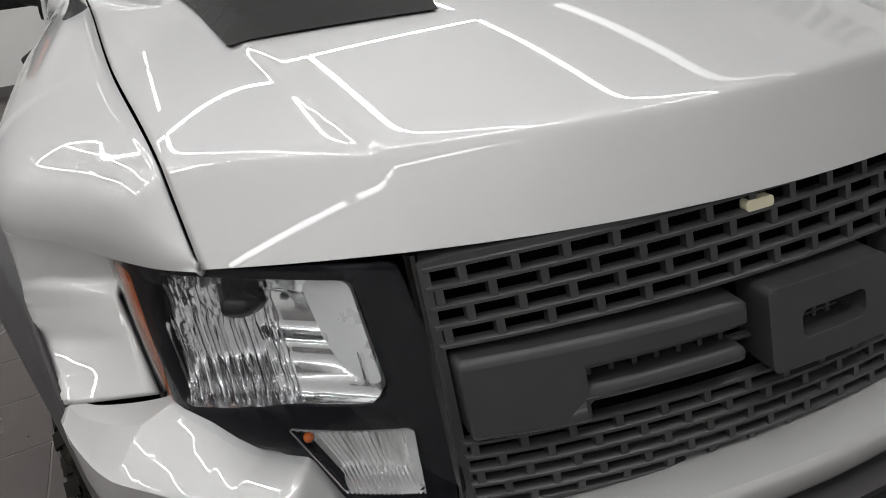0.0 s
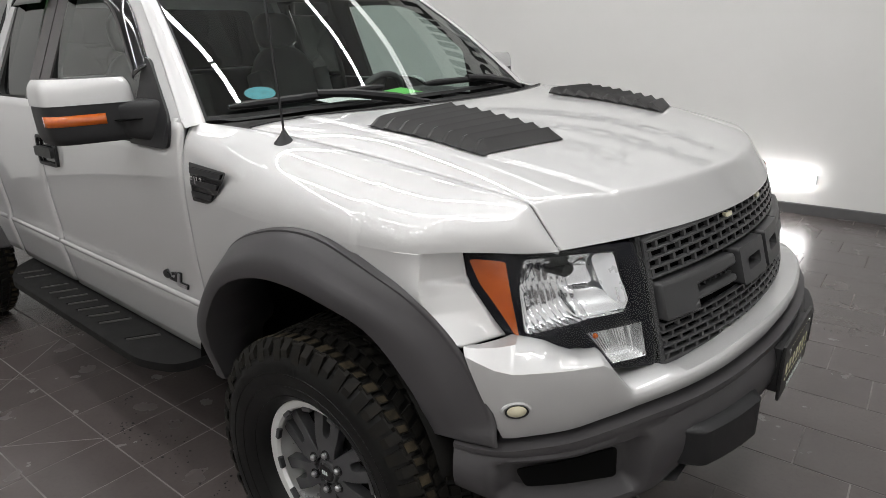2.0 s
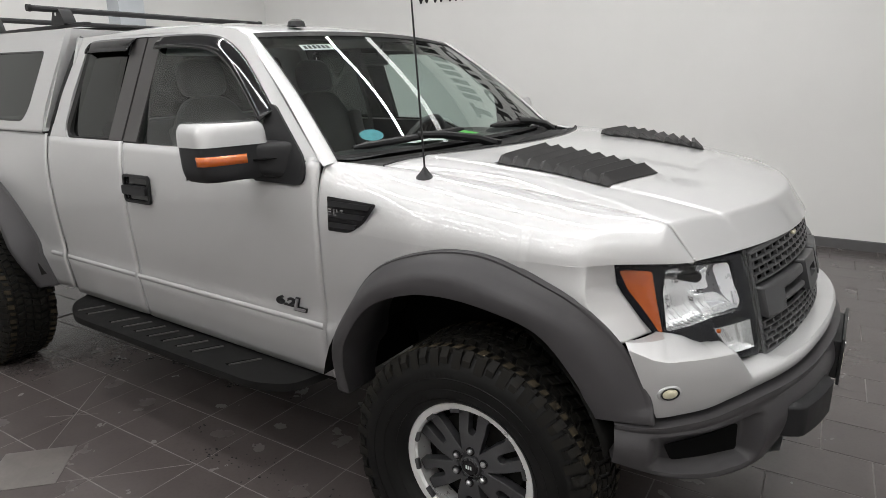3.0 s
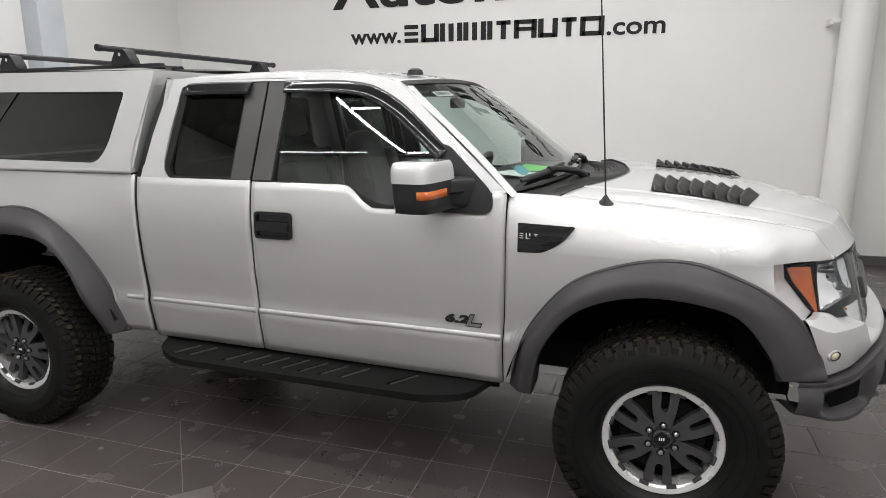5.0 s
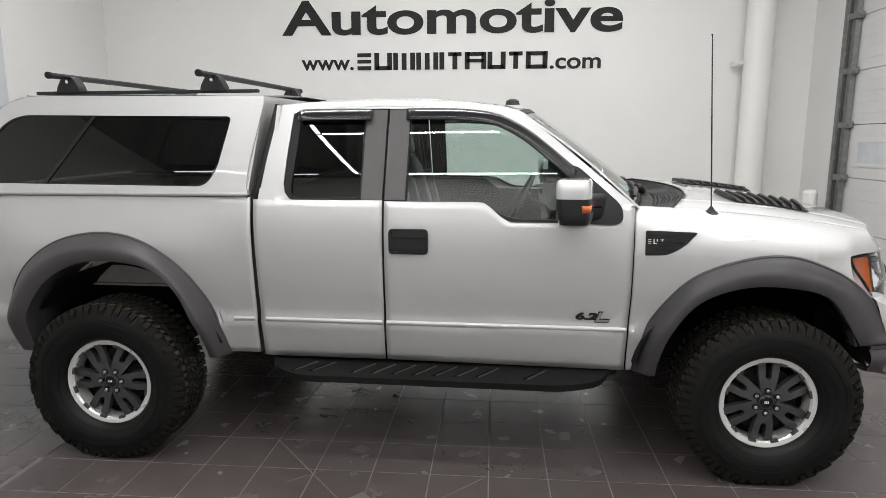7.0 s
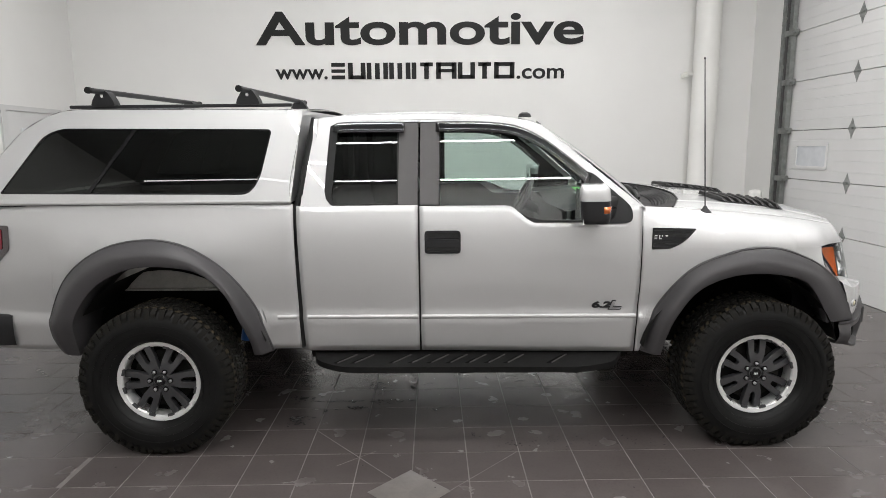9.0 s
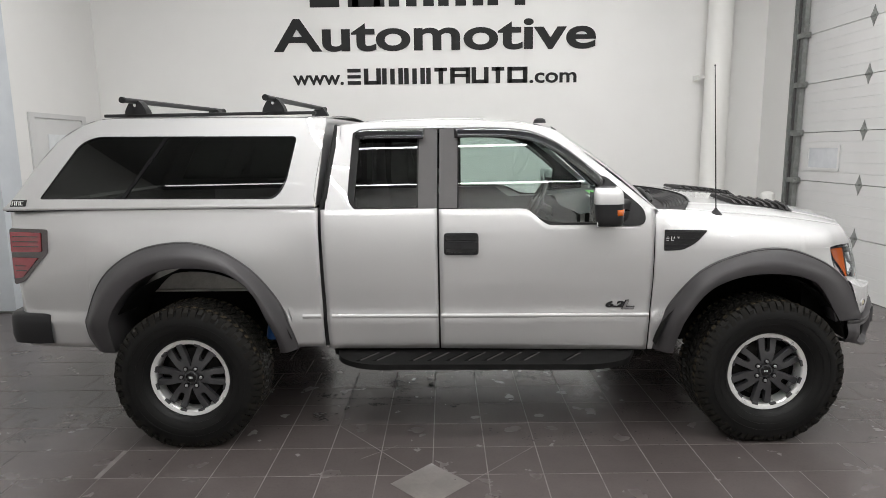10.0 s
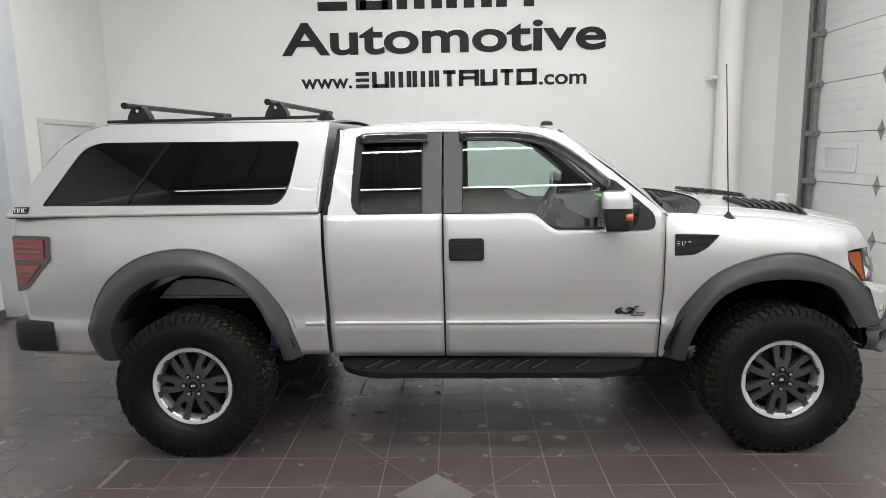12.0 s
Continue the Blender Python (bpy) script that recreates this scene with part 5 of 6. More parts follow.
# dealer plate on its bracket
pl = part("number_plate", box((4.380, -0.180, 0.585), (4.390, 0.180, 0.758), 0.003), PLATEBLACK, truck, "black dealer plate with pale print")
bars_ = [(-0.15, 0.15, 0.652, 0.694), (-0.15, 0.15, 0.632, 0.646), (-0.10, 0.11, 0.590, 0.615), (-0.13, 0.13, 0.728, 0.736)]
for a, b, c, d in bars_:
    n = 7 if d - c > 0.03 else 10
    for i in range(n):
        x0 = a + (b - a) * i / n
        part("print_bar", box((4.390, x0 + 0.006, c + 0.004), (4.3915, x0 + (b - a) / n * 0.62, d - 0.006 if d - c > 0.02 else d - 0.004)), PLATEYEL if c > 0.62 else PAPER, pl)
for y in (-0.13, 0.13):
    bm = bmesh.new()
    add_cyl(bm, (4.390, y, 0.728), (4.394, y, 0.728), 0.008, 12)
    part("screw", bm, CHROME, pl)
bm = box((4.34, -0.16, 0.60), (4.380, 0.16, 0.74), 0.004)
part("plate_bracket", bm, BLACK, truck)


# ---- wheels ----
R, HZ = 0.431, 0.423


def make_wheel(xc, side, phase):
    """A wheel about its own axis: y outwards is -1 in the wheel's frame, turned for the far side."""
    rim = bmesh.new()
    prof = [(0.20, 0.20), (0.205, -0.02), (0.212, -0.075), (0.199, -0.082), (0.196, -0.090), (0.202, -0.1), (0.222, -0.104), (0.2285, -0.100), (0.230, -0.09), (0.222, -0.07), (0.214, 0.18)]
    lathe(rim, [(r * 1.035, y) for r, y in prof], 72)
    wheel = part("wheel", rim, RIM, truck, "six-spoke grey alloy wheel with machined rim", angle=30)
    # notched inner edge of the machined lip
    for k in range(12):
        a = (k + 0.5) / 12 * math.tau + phase
        bm = box((-0.019, -0.1035, 0.197), (0.019, -0.088, 0.2105), 0.003, Matrix.Rotation(a, 4, "Y"))
        part("rim_notch", bm, SPOKE, wheel)
    # black disc that paints the shade seen between the spokes
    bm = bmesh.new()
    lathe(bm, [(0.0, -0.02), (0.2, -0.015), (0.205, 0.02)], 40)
    part("spoke_gap_shade", bm, DARK, wheel)
    bm = bmesh.new()
    lathe(bm, [(0.055, -0.030), (0.165, -0.032), (0.168, -0.02)], 40)
    part("brake_disc", bm, UNDER, wheel)
    for k in range(6):
        a = k / 6 * math.tau + phase
        rot = Matrix.Rotation(a, 4, "Y")
        U = [(-0.030, 0.045), (0.030, 0.045), (0.038, 0.085), (0.046, 0.120), (0.056, 0.204), (0.0165, 0.206), (0.0145, 0.126), (0.008, 0.114), (-0.008, 0.114), (-0.0145, 0.126), (-0.0165, 0.206), (-0.056, 0.204), (-0.046, 0.120), (-0.038, 0.085)]
        bm = bmesh.new()
        U = rounded(U, 0.008, 3)
        add_plate(bm, U, [], lambda p, q, d: rot @ Vector((p, -0.036 - 0.030 * step(0.20, 0.08, q) * 0.5 - 0.018 * (1 - ((q - 0.13) / 0.08) ** 2) * 0 - d, q)), 0.034)
        sp = part("spoke", bm, SPOKE, wheel, angle=25)
        b2 = sp.modifiers.new("bev", "BEVEL")
        b2.width, b2.segments, b2.limit_method = 0.006, 2, "ANGLE"
        b2.angle_limit = radians(50)
    bm = bmesh.new()
    lathe(bm, [(0.0, -0.088), (0.028, -0.088), (0.036, -0.085), (0.040, -0.076), (0.046, -0.076), (0.060, -0.066), (0.066, -0.055), (0.068, -0.03)], 48)
    part("hub", bm, SPOKE, wheel)
    bm = bmesh.new()
    lathe(bm, [(0.0, -0.092), (0.026, -0.091), (0.031, -0.087)], 32)
    cap = part("hub_cap", bm, GLOSS, wheel, "black hub cap")
    for i in range(3):
        part("cap_bar", box((-0.012 + 0.008 * i, -0.0935, -0.006), (-0.007 + 0.008 * i, -0.0915, 0.006)), PAPER, cap)
    for k in range(6):
        a = k / 6 * math.tau + phase
        p = Vector((0.058 * math.sin(a), 0, 0.058 * math.cos(a)))
        bm = bmesh.new()
        add_cyl(bm, p + Vector((0, -0.060, 0)), p + Vector((0, -0.088, 0)), 0.0165, 18, 0.0155)
        part("lug_seat", bm, GLOSS, wheel)
        bm = bmesh.new()
        add_cyl(bm, p + Vector((0, -0.085, 0)), p + Vector((0, -0.094, 0)), 0.0100, 6, 0.0095)
        add_cyl(bm, p + Vector((0, -0.094, 0)), p + Vector((0, -0.099, 0)), 0.0095, 12, 0.004)
        part("lug_nut", bm, NUT, wheel, "steel lug nut")
    # tyre carcass: bead, bulged sidewall, shoulder, tread base
    t = bmesh.new()
    half = 0.155
    prof = [(0.232, -0.100), (0.239, -0.118), (0.251, -0.130), (0.275, -0.147), (0.310, -0.155), (0.345, -0.156), (0.375, -0.150), (0.392, -0.142), (0.408, -0.130),
            (0.418, -0.117), (0.422, -0.08), (0.424, 0.0), (0.422, 0.08), (0.418, 0.115), (0.392, 0.14), (0.34, 0.156), (0.27, 0.145), (0.232, 0.10)]
    lathe(t, [(r, y - 0.0) for r, y in prof], 96)
    for v in t.verts:                       # slight flattening where it stands
        v.co.z = max(v.co.z, -HZ + 0.004)
    tyre = part("tyre", t, RUBBER, wheel, "black all-terrain tyre with mud-stained tread")
    # tread: shoulder blocks, side lugs and centre blocks
    bl = bmesh.new()
    N = 62

    def blk(a0, a1, y0, y1, r0, r1, skew=0.0, taper=0.0):
        vs = []
        for r in (r0, r1):
            s = 0.0 if r == r0 else taper
            for a, y, sg in ((a0 + s, y0, 0), (a1 - s, y0, 0), (a1 - s, y1, 1), (a0 + s, y1, 1)):
                aa = a + skew * sg
                vs.append(bl.verts.new((r * math.sin(aa), y, r * math.cos(aa))))
        for f in ((4, 5, 6, 7), (0, 1, 5, 4), (1, 2, 6, 5), (2, 3, 7, 6), (3, 0, 4, 7)):
            bl.faces.new([vs[i] for i in f])

    da = math.tau / N
    for k in range(N):
        a = k * da
        big = 0.80 if k % 2 else 0.66
        for s in (-1, 1):
            blk(a, a + da * big, s * 0.088, s * (0.130 if k % 2 else 0.124), 0.416, R, s * da * 0.15, da * 0.04)
            # lug running down the shoulder
            vs = []
            rr = 0.372 if k % 2 else 0.386
            for r, y in ((R, 0.122), (R - 0.006, 0.134 if k % 2 else 0.128), (rr + 0.02, 0.148), (rr, 0.151)):
                vs.append([bl.verts.new((r * math.sin(q), s * y, r * math.cos(q))) for q in (a + da * 0.17, a + da * (big + 0.13))])
            for p, q in zip(vs, vs[1:]):
                bl.faces.new((p[0], p[1], q[1], q[0]))
            lowb = [bl.verts.new((r * math.sin(q), s * (y - 0.02), r * math.cos(q))) for r, y in ((R - 0.02, 0.12), (rr, 0.145)) for q in (a + da * 0.17, a + da * (big + 0.13))]
            bl.faces.new((vs[0][0], vs[1][0], vs[2][0], vs[3][0], lowb[2], lowb[0]))
            bl.faces.new((vs[0][1], lowb[1], lowb[3], vs[3][1], vs[2][1], vs[1][1]))
            blk(a + da * 0.3, a + da * 1.02, s * 0.046, s * 0.080, 0.420, R - 0.001, s * -da * 0.25, da * 0.05)
            blk(a, a + da * 0.74, s * 0.005, s * 0.038, 0.420, R, s * da * 0.35, da * 0.05)
    for v in bl.verts:                      # the shoulders lift off the floor a little
        v.co.z = max(v.co.z, -HZ + (0.012 if abs(v.co.y) > 0.11 else 0.0))
    tr = part("tread", bl, MUD, tyre, "blocky tread with dried brown mud", angle=25)
    tr["kind"] = "stuff"
    bl = bmesh.new()
    for k in range(N):
        for s in (-1, 1):
            blk(k * da + da * 0.10, k * da + da * ((0.80 if k % 2 else 0.66) - 0.06), s * 0.094, s * (0.126 if k % 2 else 0.120), R - 0.004, R + 0.0012, s * da * 0.15, da * 0.06)
    for v in bl.verts:
        v.co.z = max(v.co.z, -HZ + 0.011)
    dirt = part("dried_mud", bl, MUDDY, tyre, "dried brown mud on the shoulder blocks", angle=25)
    dirt["kind"] = "stuff"
    # fine ribs and raised marks on the sidewall
    rb = bmesh.new()
    for k in range(120):
        a = k / 120 * math.tau
        if (k // 10) % 3 == 0:
            continue
        r0, r1 = 0.342, 0.364
        vs = [rb.verts.new((r * math.sin(q), -0.1605 + (0.0045 if r > 0.36 else 0), r * math.cos(q))) for r, q in ((r0, a), (r1, a), (r1, a + 0.018), (r0, a + 0.018))]
        rb.faces.new(vs)
    w = part("sidewall_ribs", rb, RUBBER, tyre)
    w["kind"] = "stuff"
    rg = bmesh.new()
    for r in (0.262, 0.300, 0.338):
        add_grid(rg, lambda u, v, r=r: Vector(((r + 0.0016 * math.cos(v * math.tau)) * math.sin(u * math.tau), -0.154 - 0.0022 * math.sin(v * math.tau) + (0.016 if r < 0.27 else 0.0015 if r < 0.31 else -0.0015), (r + 0.0016 * math.cos(v * math.tau)) * math.cos(u * math.tau))), 96, 5, close_u=True, close_v=True)
    part("sidewall_ring", rg, RUBBER, tyre)
    # the axles lie square to the room, at one height
    stand = Matrix.Translation((xc, 0.180 + side * 1.012, HZ)) @ (Matrix.Rotation(math.pi, 4, "Z") if side > 0 else Matrix.Identity(4))
    wheel.matrix_basis = TRUCK.inverted() @ stand
    return wheel


make_wheel(3.172, -1, 0.02)
make_wheel(-0.208, -1, 0.53)
make_wheel(3.172, 1, 0.2)
make_wheel(-0.208, 1, 0.5)

# ---- underneath ----
for s in (-1, 1):
    part("frame_rail", box((-1.05, s * 0.46 - 0.045, 0.60), (4.0, s * 0.46 + 0.045, 0.78), 0.012), RAIL, truck, "grey steel frame rail")
    bp = part("bed_underside", box((-0.60, s * 0.60 - 0.02, 0.825), (0.62, s * 0.60 + 0.02, 1.02), 0.01), PRIMER, truck, "grey primed underside of the bed")
    part("flange", box((-0.60, s * 0.62 - 0.02, 0.812), (0.62, s * 0.62 + 0.03, 0.824), 0.003), PRIMER, bp)
    bm = bmesh.new()
    add_plate(bm, [(-0.645, 0.79), (-0.615, 0.785), (-0.43, 0.95), (-0.55, 0.96)], [], lambda a, b, d: Vector((a, s * (0.625 + d), b)), 0.02)
    part("brace", bm, PRIMER, bp)
    bm = bmesh.new()
    add_cyl(bm, (0.34, s * 0.68, 0.50), (0.42, s * 0.66, 0.98), 0.035, 16)
    d = part("damper", bm, BLUE, truck, "blue remote-reservoir damper")
    bm = bmesh.new()
    add_cyl(bm, (0.37, s * 0.70, 0.80), (0.365, s * 0.70, 0.86), 0.042, 16)
    add_cyl(bm, (0.38, s * 0.70, 0.69), (0.375, s * 0.70, 0.72), 0.042, 16)
    part("clamp", bm, CHROME, d)
bm = bmesh.new()
add_cyl(bm, (0, -0.95, HZ), (0, 0.95, HZ), 0.05, 16)
bmesh.ops.create_uvsphere(bm, u_segments=16, v_segments=10, radius=0.16, matrix=Matrix.Translation((0, 0.05, HZ)))
part("rear_axle", bm, UNDER, truck)
bm = bmesh.new()
add_cyl(bm, (3.386, -0.95, HZ), (3.386, 0.95, HZ), 0.04, 16)
part("front_axle", bm, UNDER, truck)
for s in (-1, 1):
    bm = bmesh.new()
    for k in range(2):
        add_box(bm, (3.30, s * 0.62 - 0.03, 0.30 + 0.28 * k), (3.50, s * 0.62 + 0.2, 0.34 + 0.28 * k), 0.01)
    part("control_arm", bm, UNDER, truck)

# running boards: slotted dark plates on brackets
for s in (-1, 1):
    o = rounded([(0.842, 0.925), (2.675, 0.925), (2.60, 1.075), (2.42, 1.135), (1.02, 1.135), (0.865, 1.05)], [0.01, 0.03, 0.06, 0.08, 0.12, 0.06])
    slots = []
    for xs in (0.99, 1.09, 1.31, 1.42, 1.53, 1.64, 1.75, 1.86, 1.97, 2.22):
        slots.append(rounded([(xs + 0.080, 1.000), (xs + 0.108, 1.000), (xs + 0.010, 1.092), (xs - 0.018, 1.092)], 0.006, 3))

    def brd(a, b, d):
        return Vector((a, s * b, 0.518 - (b - 0.925) * 0.17 - d))

    rb = part("running_board", plate(o, slots, brd, 0.034), BOARD, truck, "black slotted metal running board", angle=25)
    bv = rb.modifiers.new("bev", "BEVEL")
    bv.width, bv.segments, bv.limit_method = 0.006, 2, "ANGLE"
    lip = [Vector((a, b)) for a, b in o]
    for xs in (1.15, 1.75, 2.35):
        part("bracket", box((xs - 0.04, min(s * 0.80, s * 1.10), 0.43), (xs + 0.04, max(s * 0.80, s * 1.10), 0.462), 0.006), UNDER, rb)
    for k, xs in enumerate((0.99, 1.09, 1.31, 1.42, 1.53, 1.64, 1.75, 1.86, 1.97, 2.22)):
        bm = bmesh.new()
        add_plate(bm, [(xs + 0.109, 1.000), (xs + 0.115, 1.000), (xs + 0.017, 1.092), (xs + 0.011, 1.092)], [], lambda a, b, d: brd(a, b, -d), 0.006)
        part("slot_rib", bm, PILLAR, rb)


# ---- details on the near and far sides ----
for side in (-1, 1):
    # fender vent: dark insert, slats and a pale trim
    fp = lambda a, b, d: Vector((a, side * (fender_w(a, b) + d), b))
    vo = rounded([(2.795, 1.132), (2.90, 1.135), (2.975, 1.18), (3.035, 1.252), (2.795, 1.256)], [0.006, 0.03, 0.03, 0.012, 0.006])
    fv = part("fender_vent", plate(vo, [], lambda a, b, d: fp(a, b, 0.0005 + d), 0.0015), GLOSS, truck, "black fender vent with slats")
    for k in range(3):
        zz = 1.155 + 0.038 * k
        x1 = lerp_table([(1.13, 2.88), (1.18, 2.965), (1.26, 3.03)], zz + 0.012)
        bm = bmesh.new()
        add_plate(bm, [(2.80, zz - 0.008), (x1 - 0.02, zz - 0.004), (x1 - 0.004, zz + 0.014), (2.80, zz + 0.010)], [], lambda a, b, d: fp(a, b, 0.002 + d), 0.004)
        part("slat", bm, BLACK, fv)
    for x0, kind in ((2.802, "btm"), (2.830, "lrb"), (2.862, "tc")):
        bm = bmesh.new()
        for a0, a1, b0, b1 in strokes(x0, 0.020, 1.192, 0.024, 0.0055, kind):
            add_plate(bm, [(a0, b0), (a1, b0), (a1, b1), (a0, b1)], [], lambda a, b, d: fp(a, b, 0.0062 + d), 0.002)
        part("badge_bar", bm, CHROME, fv)
    # displacement badge low on the front door
    dp = lambda a, b, d: Vector((a if side < 0 else 2 * 2.56 - a, side * (side_w(a, b) + 0.001 + d), b))
    place_text("badge", "6.2", front, BLACK, 2.470, 2.580, 0.790, 0.830, dp, bold=0.05, shear=0.12, thick=0.006, label="black engine size badge")
    for grow, dd, mt, lb in ((0.0045, 0.0, BLACK, "black edge of the letter badge"), (0.0, 0.004, ALU, "silver letter badge")):
        ell = [(2.568 - grow, 0.782 - grow), (2.630 + grow, 0.782 - grow), (2.637 + grow, 0.793 + grow), (2.588 + grow, 0.793 + grow), (2.604 + grow, 0.832 + grow), (2.590 - grow, 0.832 + grow)]
        part("badge", plate(ell, [], lambda a, b, d: dp(a, b, d + dd), 0.005), mt, front, lb)
    # mirror

    def shell_at(a, z, grow):
        ca, sa = math.cos(a), math.sin(a)
        px = math.copysign(abs(ca) ** 0.42, ca) * (0.080 + grow)
        py = math.copysign(abs(sa) ** 0.36, sa) * (0.132 + grow)
        h = (z - 1.412) / 0.101
        k = 1 - 0.13 * abs(h) ** 7 - 0.03 * h * h
        return Vector((2.437 + px * k - 0.022 * (py / 0.13) + 0.006 * (1.40 - z) / 0.1, side * (1.150 + py * k), z))

    def shell(zs, grow):
        b_ = bmesh.new()
        vs = add_grid(b_, lambda u, v: shell_at(u * math.tau, zs[round(v * (len(zs) - 1))], grow), 48, len(zs) - 1, close_u=True)
        b_.faces.new([r[0] for r in vs])
        b_.faces.new([r[-1] for r in reversed(vs)])
        return b_

    mirror = part("side_mirror", shell([1.312, 1.315, 1.321, 1.330, 1.342, 1.360, 1.366, 1.370, 1.405, 1.409, 1.438], 0.0), BLACK, truck, "large side mirror with silver cap and amber lamp", angle=50)
    part("mirror_cap", shell([1.434, 1.437, 1.452, 1.47, 1.484, 1.494, 1.503, 1.509, 1.512], 0.003), SILVER, mirror, "silver painted mirror cap", angle=50)
    bm = bmesh.new()
    add_box(bm, (2.353, min(side * 1.045, side * 1.262), 1.31), (2.357, max(side * 1.045, side * 1.262), 1.485), 0.0)
    part("mirror_glass", bm, CHROME, mirror, "mirror glass")
    lamp = gridmesh(lambda u, v: shell_at(-0.012 + 1.40 * u ** 2.2, 1.371 + 0.033 * v, 0.003), 30, 2)
    solid(part("signal_lamp", lamp, AMBER, mirror, "amber turn signal"), 0.004)
    bm = bmesh.new()
    arm = [(2.425, 2.505, 1.322, 1.432), (2.430, 2.535, 1.318, 1.434), (2.430, 2.57, 1.306, 1.436), (2.425, 2.61, 1.292, 1.436)]

    def arm_at(u, v):
        x0, x1, z0, z1 = arm[round(v * 3)]
        a = u * math.tau
        ca, sa = math.cos(a), math.sin(a)
        return Vector(((x0 + x1) / 2 + (x1 - x0) / 2 * math.copysign(abs(ca) ** 0.4, ca), side * (1.12 - 0.145 * v), (z0 + z1) / 2 + (z1 - z0) / 2 * math.copysign(abs(sa) ** 0.4, sa)))

    add_grid(bm, arm_at, 32, 3, close_u=True)
    part("mirror_arm", bm, BLACK, mirror)
    part("arm_seam", box((2.44, min(side * 1.0, side * 1.10), 1.376), (2.568, max(side * 1.0, side * 1.10), 1.380), 0.001), DARK, mirror)
    sp_ = rounded([(2.42, 1.284), (2.685, 1.284), (2.682, 1.372), (2.47, 1.560), (2.425, 1.57)], [0.01, 0.045, 0.06, 0.02, 0.01])
    part("mirror_base", plate(sp_, [], lambda a, b, d: Vector((a, side * ((green_w(b) if b > BELT else side_w(a, b)) - 0.006 + d), b)), 0.016), BLACK, truck, "black mirror mounting plate")
    # tail lamp
    tp = lambda a, b, d: Vector((a, side * (side_w(a, b) + d), b))
    tl = part("tail_lamp", plate(rounded([(-1.148, 0.945), (-1.075, 0.965), (-0.885, 1.150), (-0.878, 1.292), (-1.140, 1.297)], 0.02), [], lambda a, b, d: tp(a, b, -0.004 + d), 0.012), SMOKERED, truck, "smoked red tail lamp")
    for q in ([(-1.138, 1.150), (-0.925, 1.155), (-0.920, 1.272), (-1.135, 1.276)], [(-1.138, 0.985), (-1.078, 0.995), (-0.955, 1.118), (-1.136, 1.118)]):
        part("red_lens", plate(rounded(q, 0.012), [], lambda a, b, d: tp(a, b, 0.007 + d), 0.004), RED, tl, "deep red lens")
    for zz in (1.185, 1.215, 1.245, 1.035, 1.065):
        bm = bmesh.new()
        add_box(bm, (-1.12, -0.0, zz), (-0.94 if zz > 1.1 else -1.04, 0.003, zz + 0.005))
        for v in bm.verts:
            v.co = tp(v.co.x, v.co.z, 0.0105 + v.co.y)
        part("lens_line", bm, SMOKERED, tl)
# tailgate and rear bumper
part("tailgate", box((-1.15, -0.93, 0.74), (-1.10, 0.93, 1.40), 0.012), SILVER, truck)
bm = bmesh.new()
RB = smooth_line([(-0.93, -1.0, 0), (-1.08, -1.005, 0), (-1.20, -0.97, 0), (-1.25, -0.85, 0), (-1.27, -0.5, 0), (-1.275, 0, 0), (-1.27, 0.5, 0), (-1.25, 0.85, 0), (-1.20, 0.97, 0), (-1.08, 1.005, 0), (-0.93, 1.0, 0)], 60)
rows_ = [(0.59, 0.06), (0.565, 0.03), (0.575, 0.008), (0.62, 0.0), (0.70, 0.0), (0.745, 0.004), (0.762, 0.02), (0.765, 0.09)]


def rb_at(u, v):
    i = round(u * 60)
    p = RB[i]
    t = (RB[min(60, i + 1)] - RB[max(0, i - 1)]).normalized()
    n = Vector((t.y, -t.x, 0))
    z, o = rows_[round(v * 7)]
    return Vector((p.x, p.y, z - 0.02 * (1 - step(-1.2, -0.93, p.x)) * 0)) - n * o * -1


add_grid(bm, rb_at, 60, 7)
part("rear_bumper", bm, BLACK, truck, "black rear step bumper", angle=50)
bm = bmesh.new()
add_cyl(bm, (-1.12, -0.62, 0.56), (-0.6, -0.62, 0.58), 0.045, 20)
part("exhaust", bm, RAIL, truck, "steel exhaust tip")
# mast antenna on the near fender
bm = bmesh.new()
ab = Vector((3.13, -0.885, 1.318))
prof = [(0.034, 0.0), (0.033, 0.008), (0.022, 0.018), (0.012, 0.032), (0.007, 0.042), (0.004, 0.046)]
add_grid(bm, lambda u, v: ab + Vector((prof[round(v * 5)][0] * 1.25 * math.cos(u * math.tau), prof[round(v * 5)][0] * math.sin(u * math.tau), prof[round(v * 5)][1])), 20, 5, close_u=True)
mast = part("mast_antenna", bm, BLACK, truck, "black whip antenna")
bm = bmesh.new()
add_tube(bm, [ab + Vector((-0.0068 * k, 0.0, 0.04 + 0.103 * k)) for k in range(9)], [0.0035] * 5 + [0.003] * 3 + [0.0025], 6)
bmesh.ops.create_uvsphere(bm, u_segments=8, v_segments=6, radius=0.005, matrix=Matrix.Translation(ab + Vector((-0.055, 0, 0.866))))
part("whip", bm, BLACK, mast)

# cowl grille and wipers
def cowl_at(u, v):
    s = 2 * u - 1
    x0 = 2.895 - 0.15 * s * s
    w0 = s * 0.945
    w1 = s * 0.90
    for _ in range(4):
        x1 = hood_rear(w1)
        w1 = s * (hood_gap_w(x1) - 0.004)
    x, w = x0 + (x1 - x0) * v, w0 + (w1 - w0) * min(1.0, v * 1.6)
    z1 = hood_z(x1, w1) - 0.003
    return Vector((x, w, 1.356 + 0.004 * (1 - s * s) + (z1 - 1.358) * v ** 1.5 - 0.014 * math.sin(math.pi * v)))


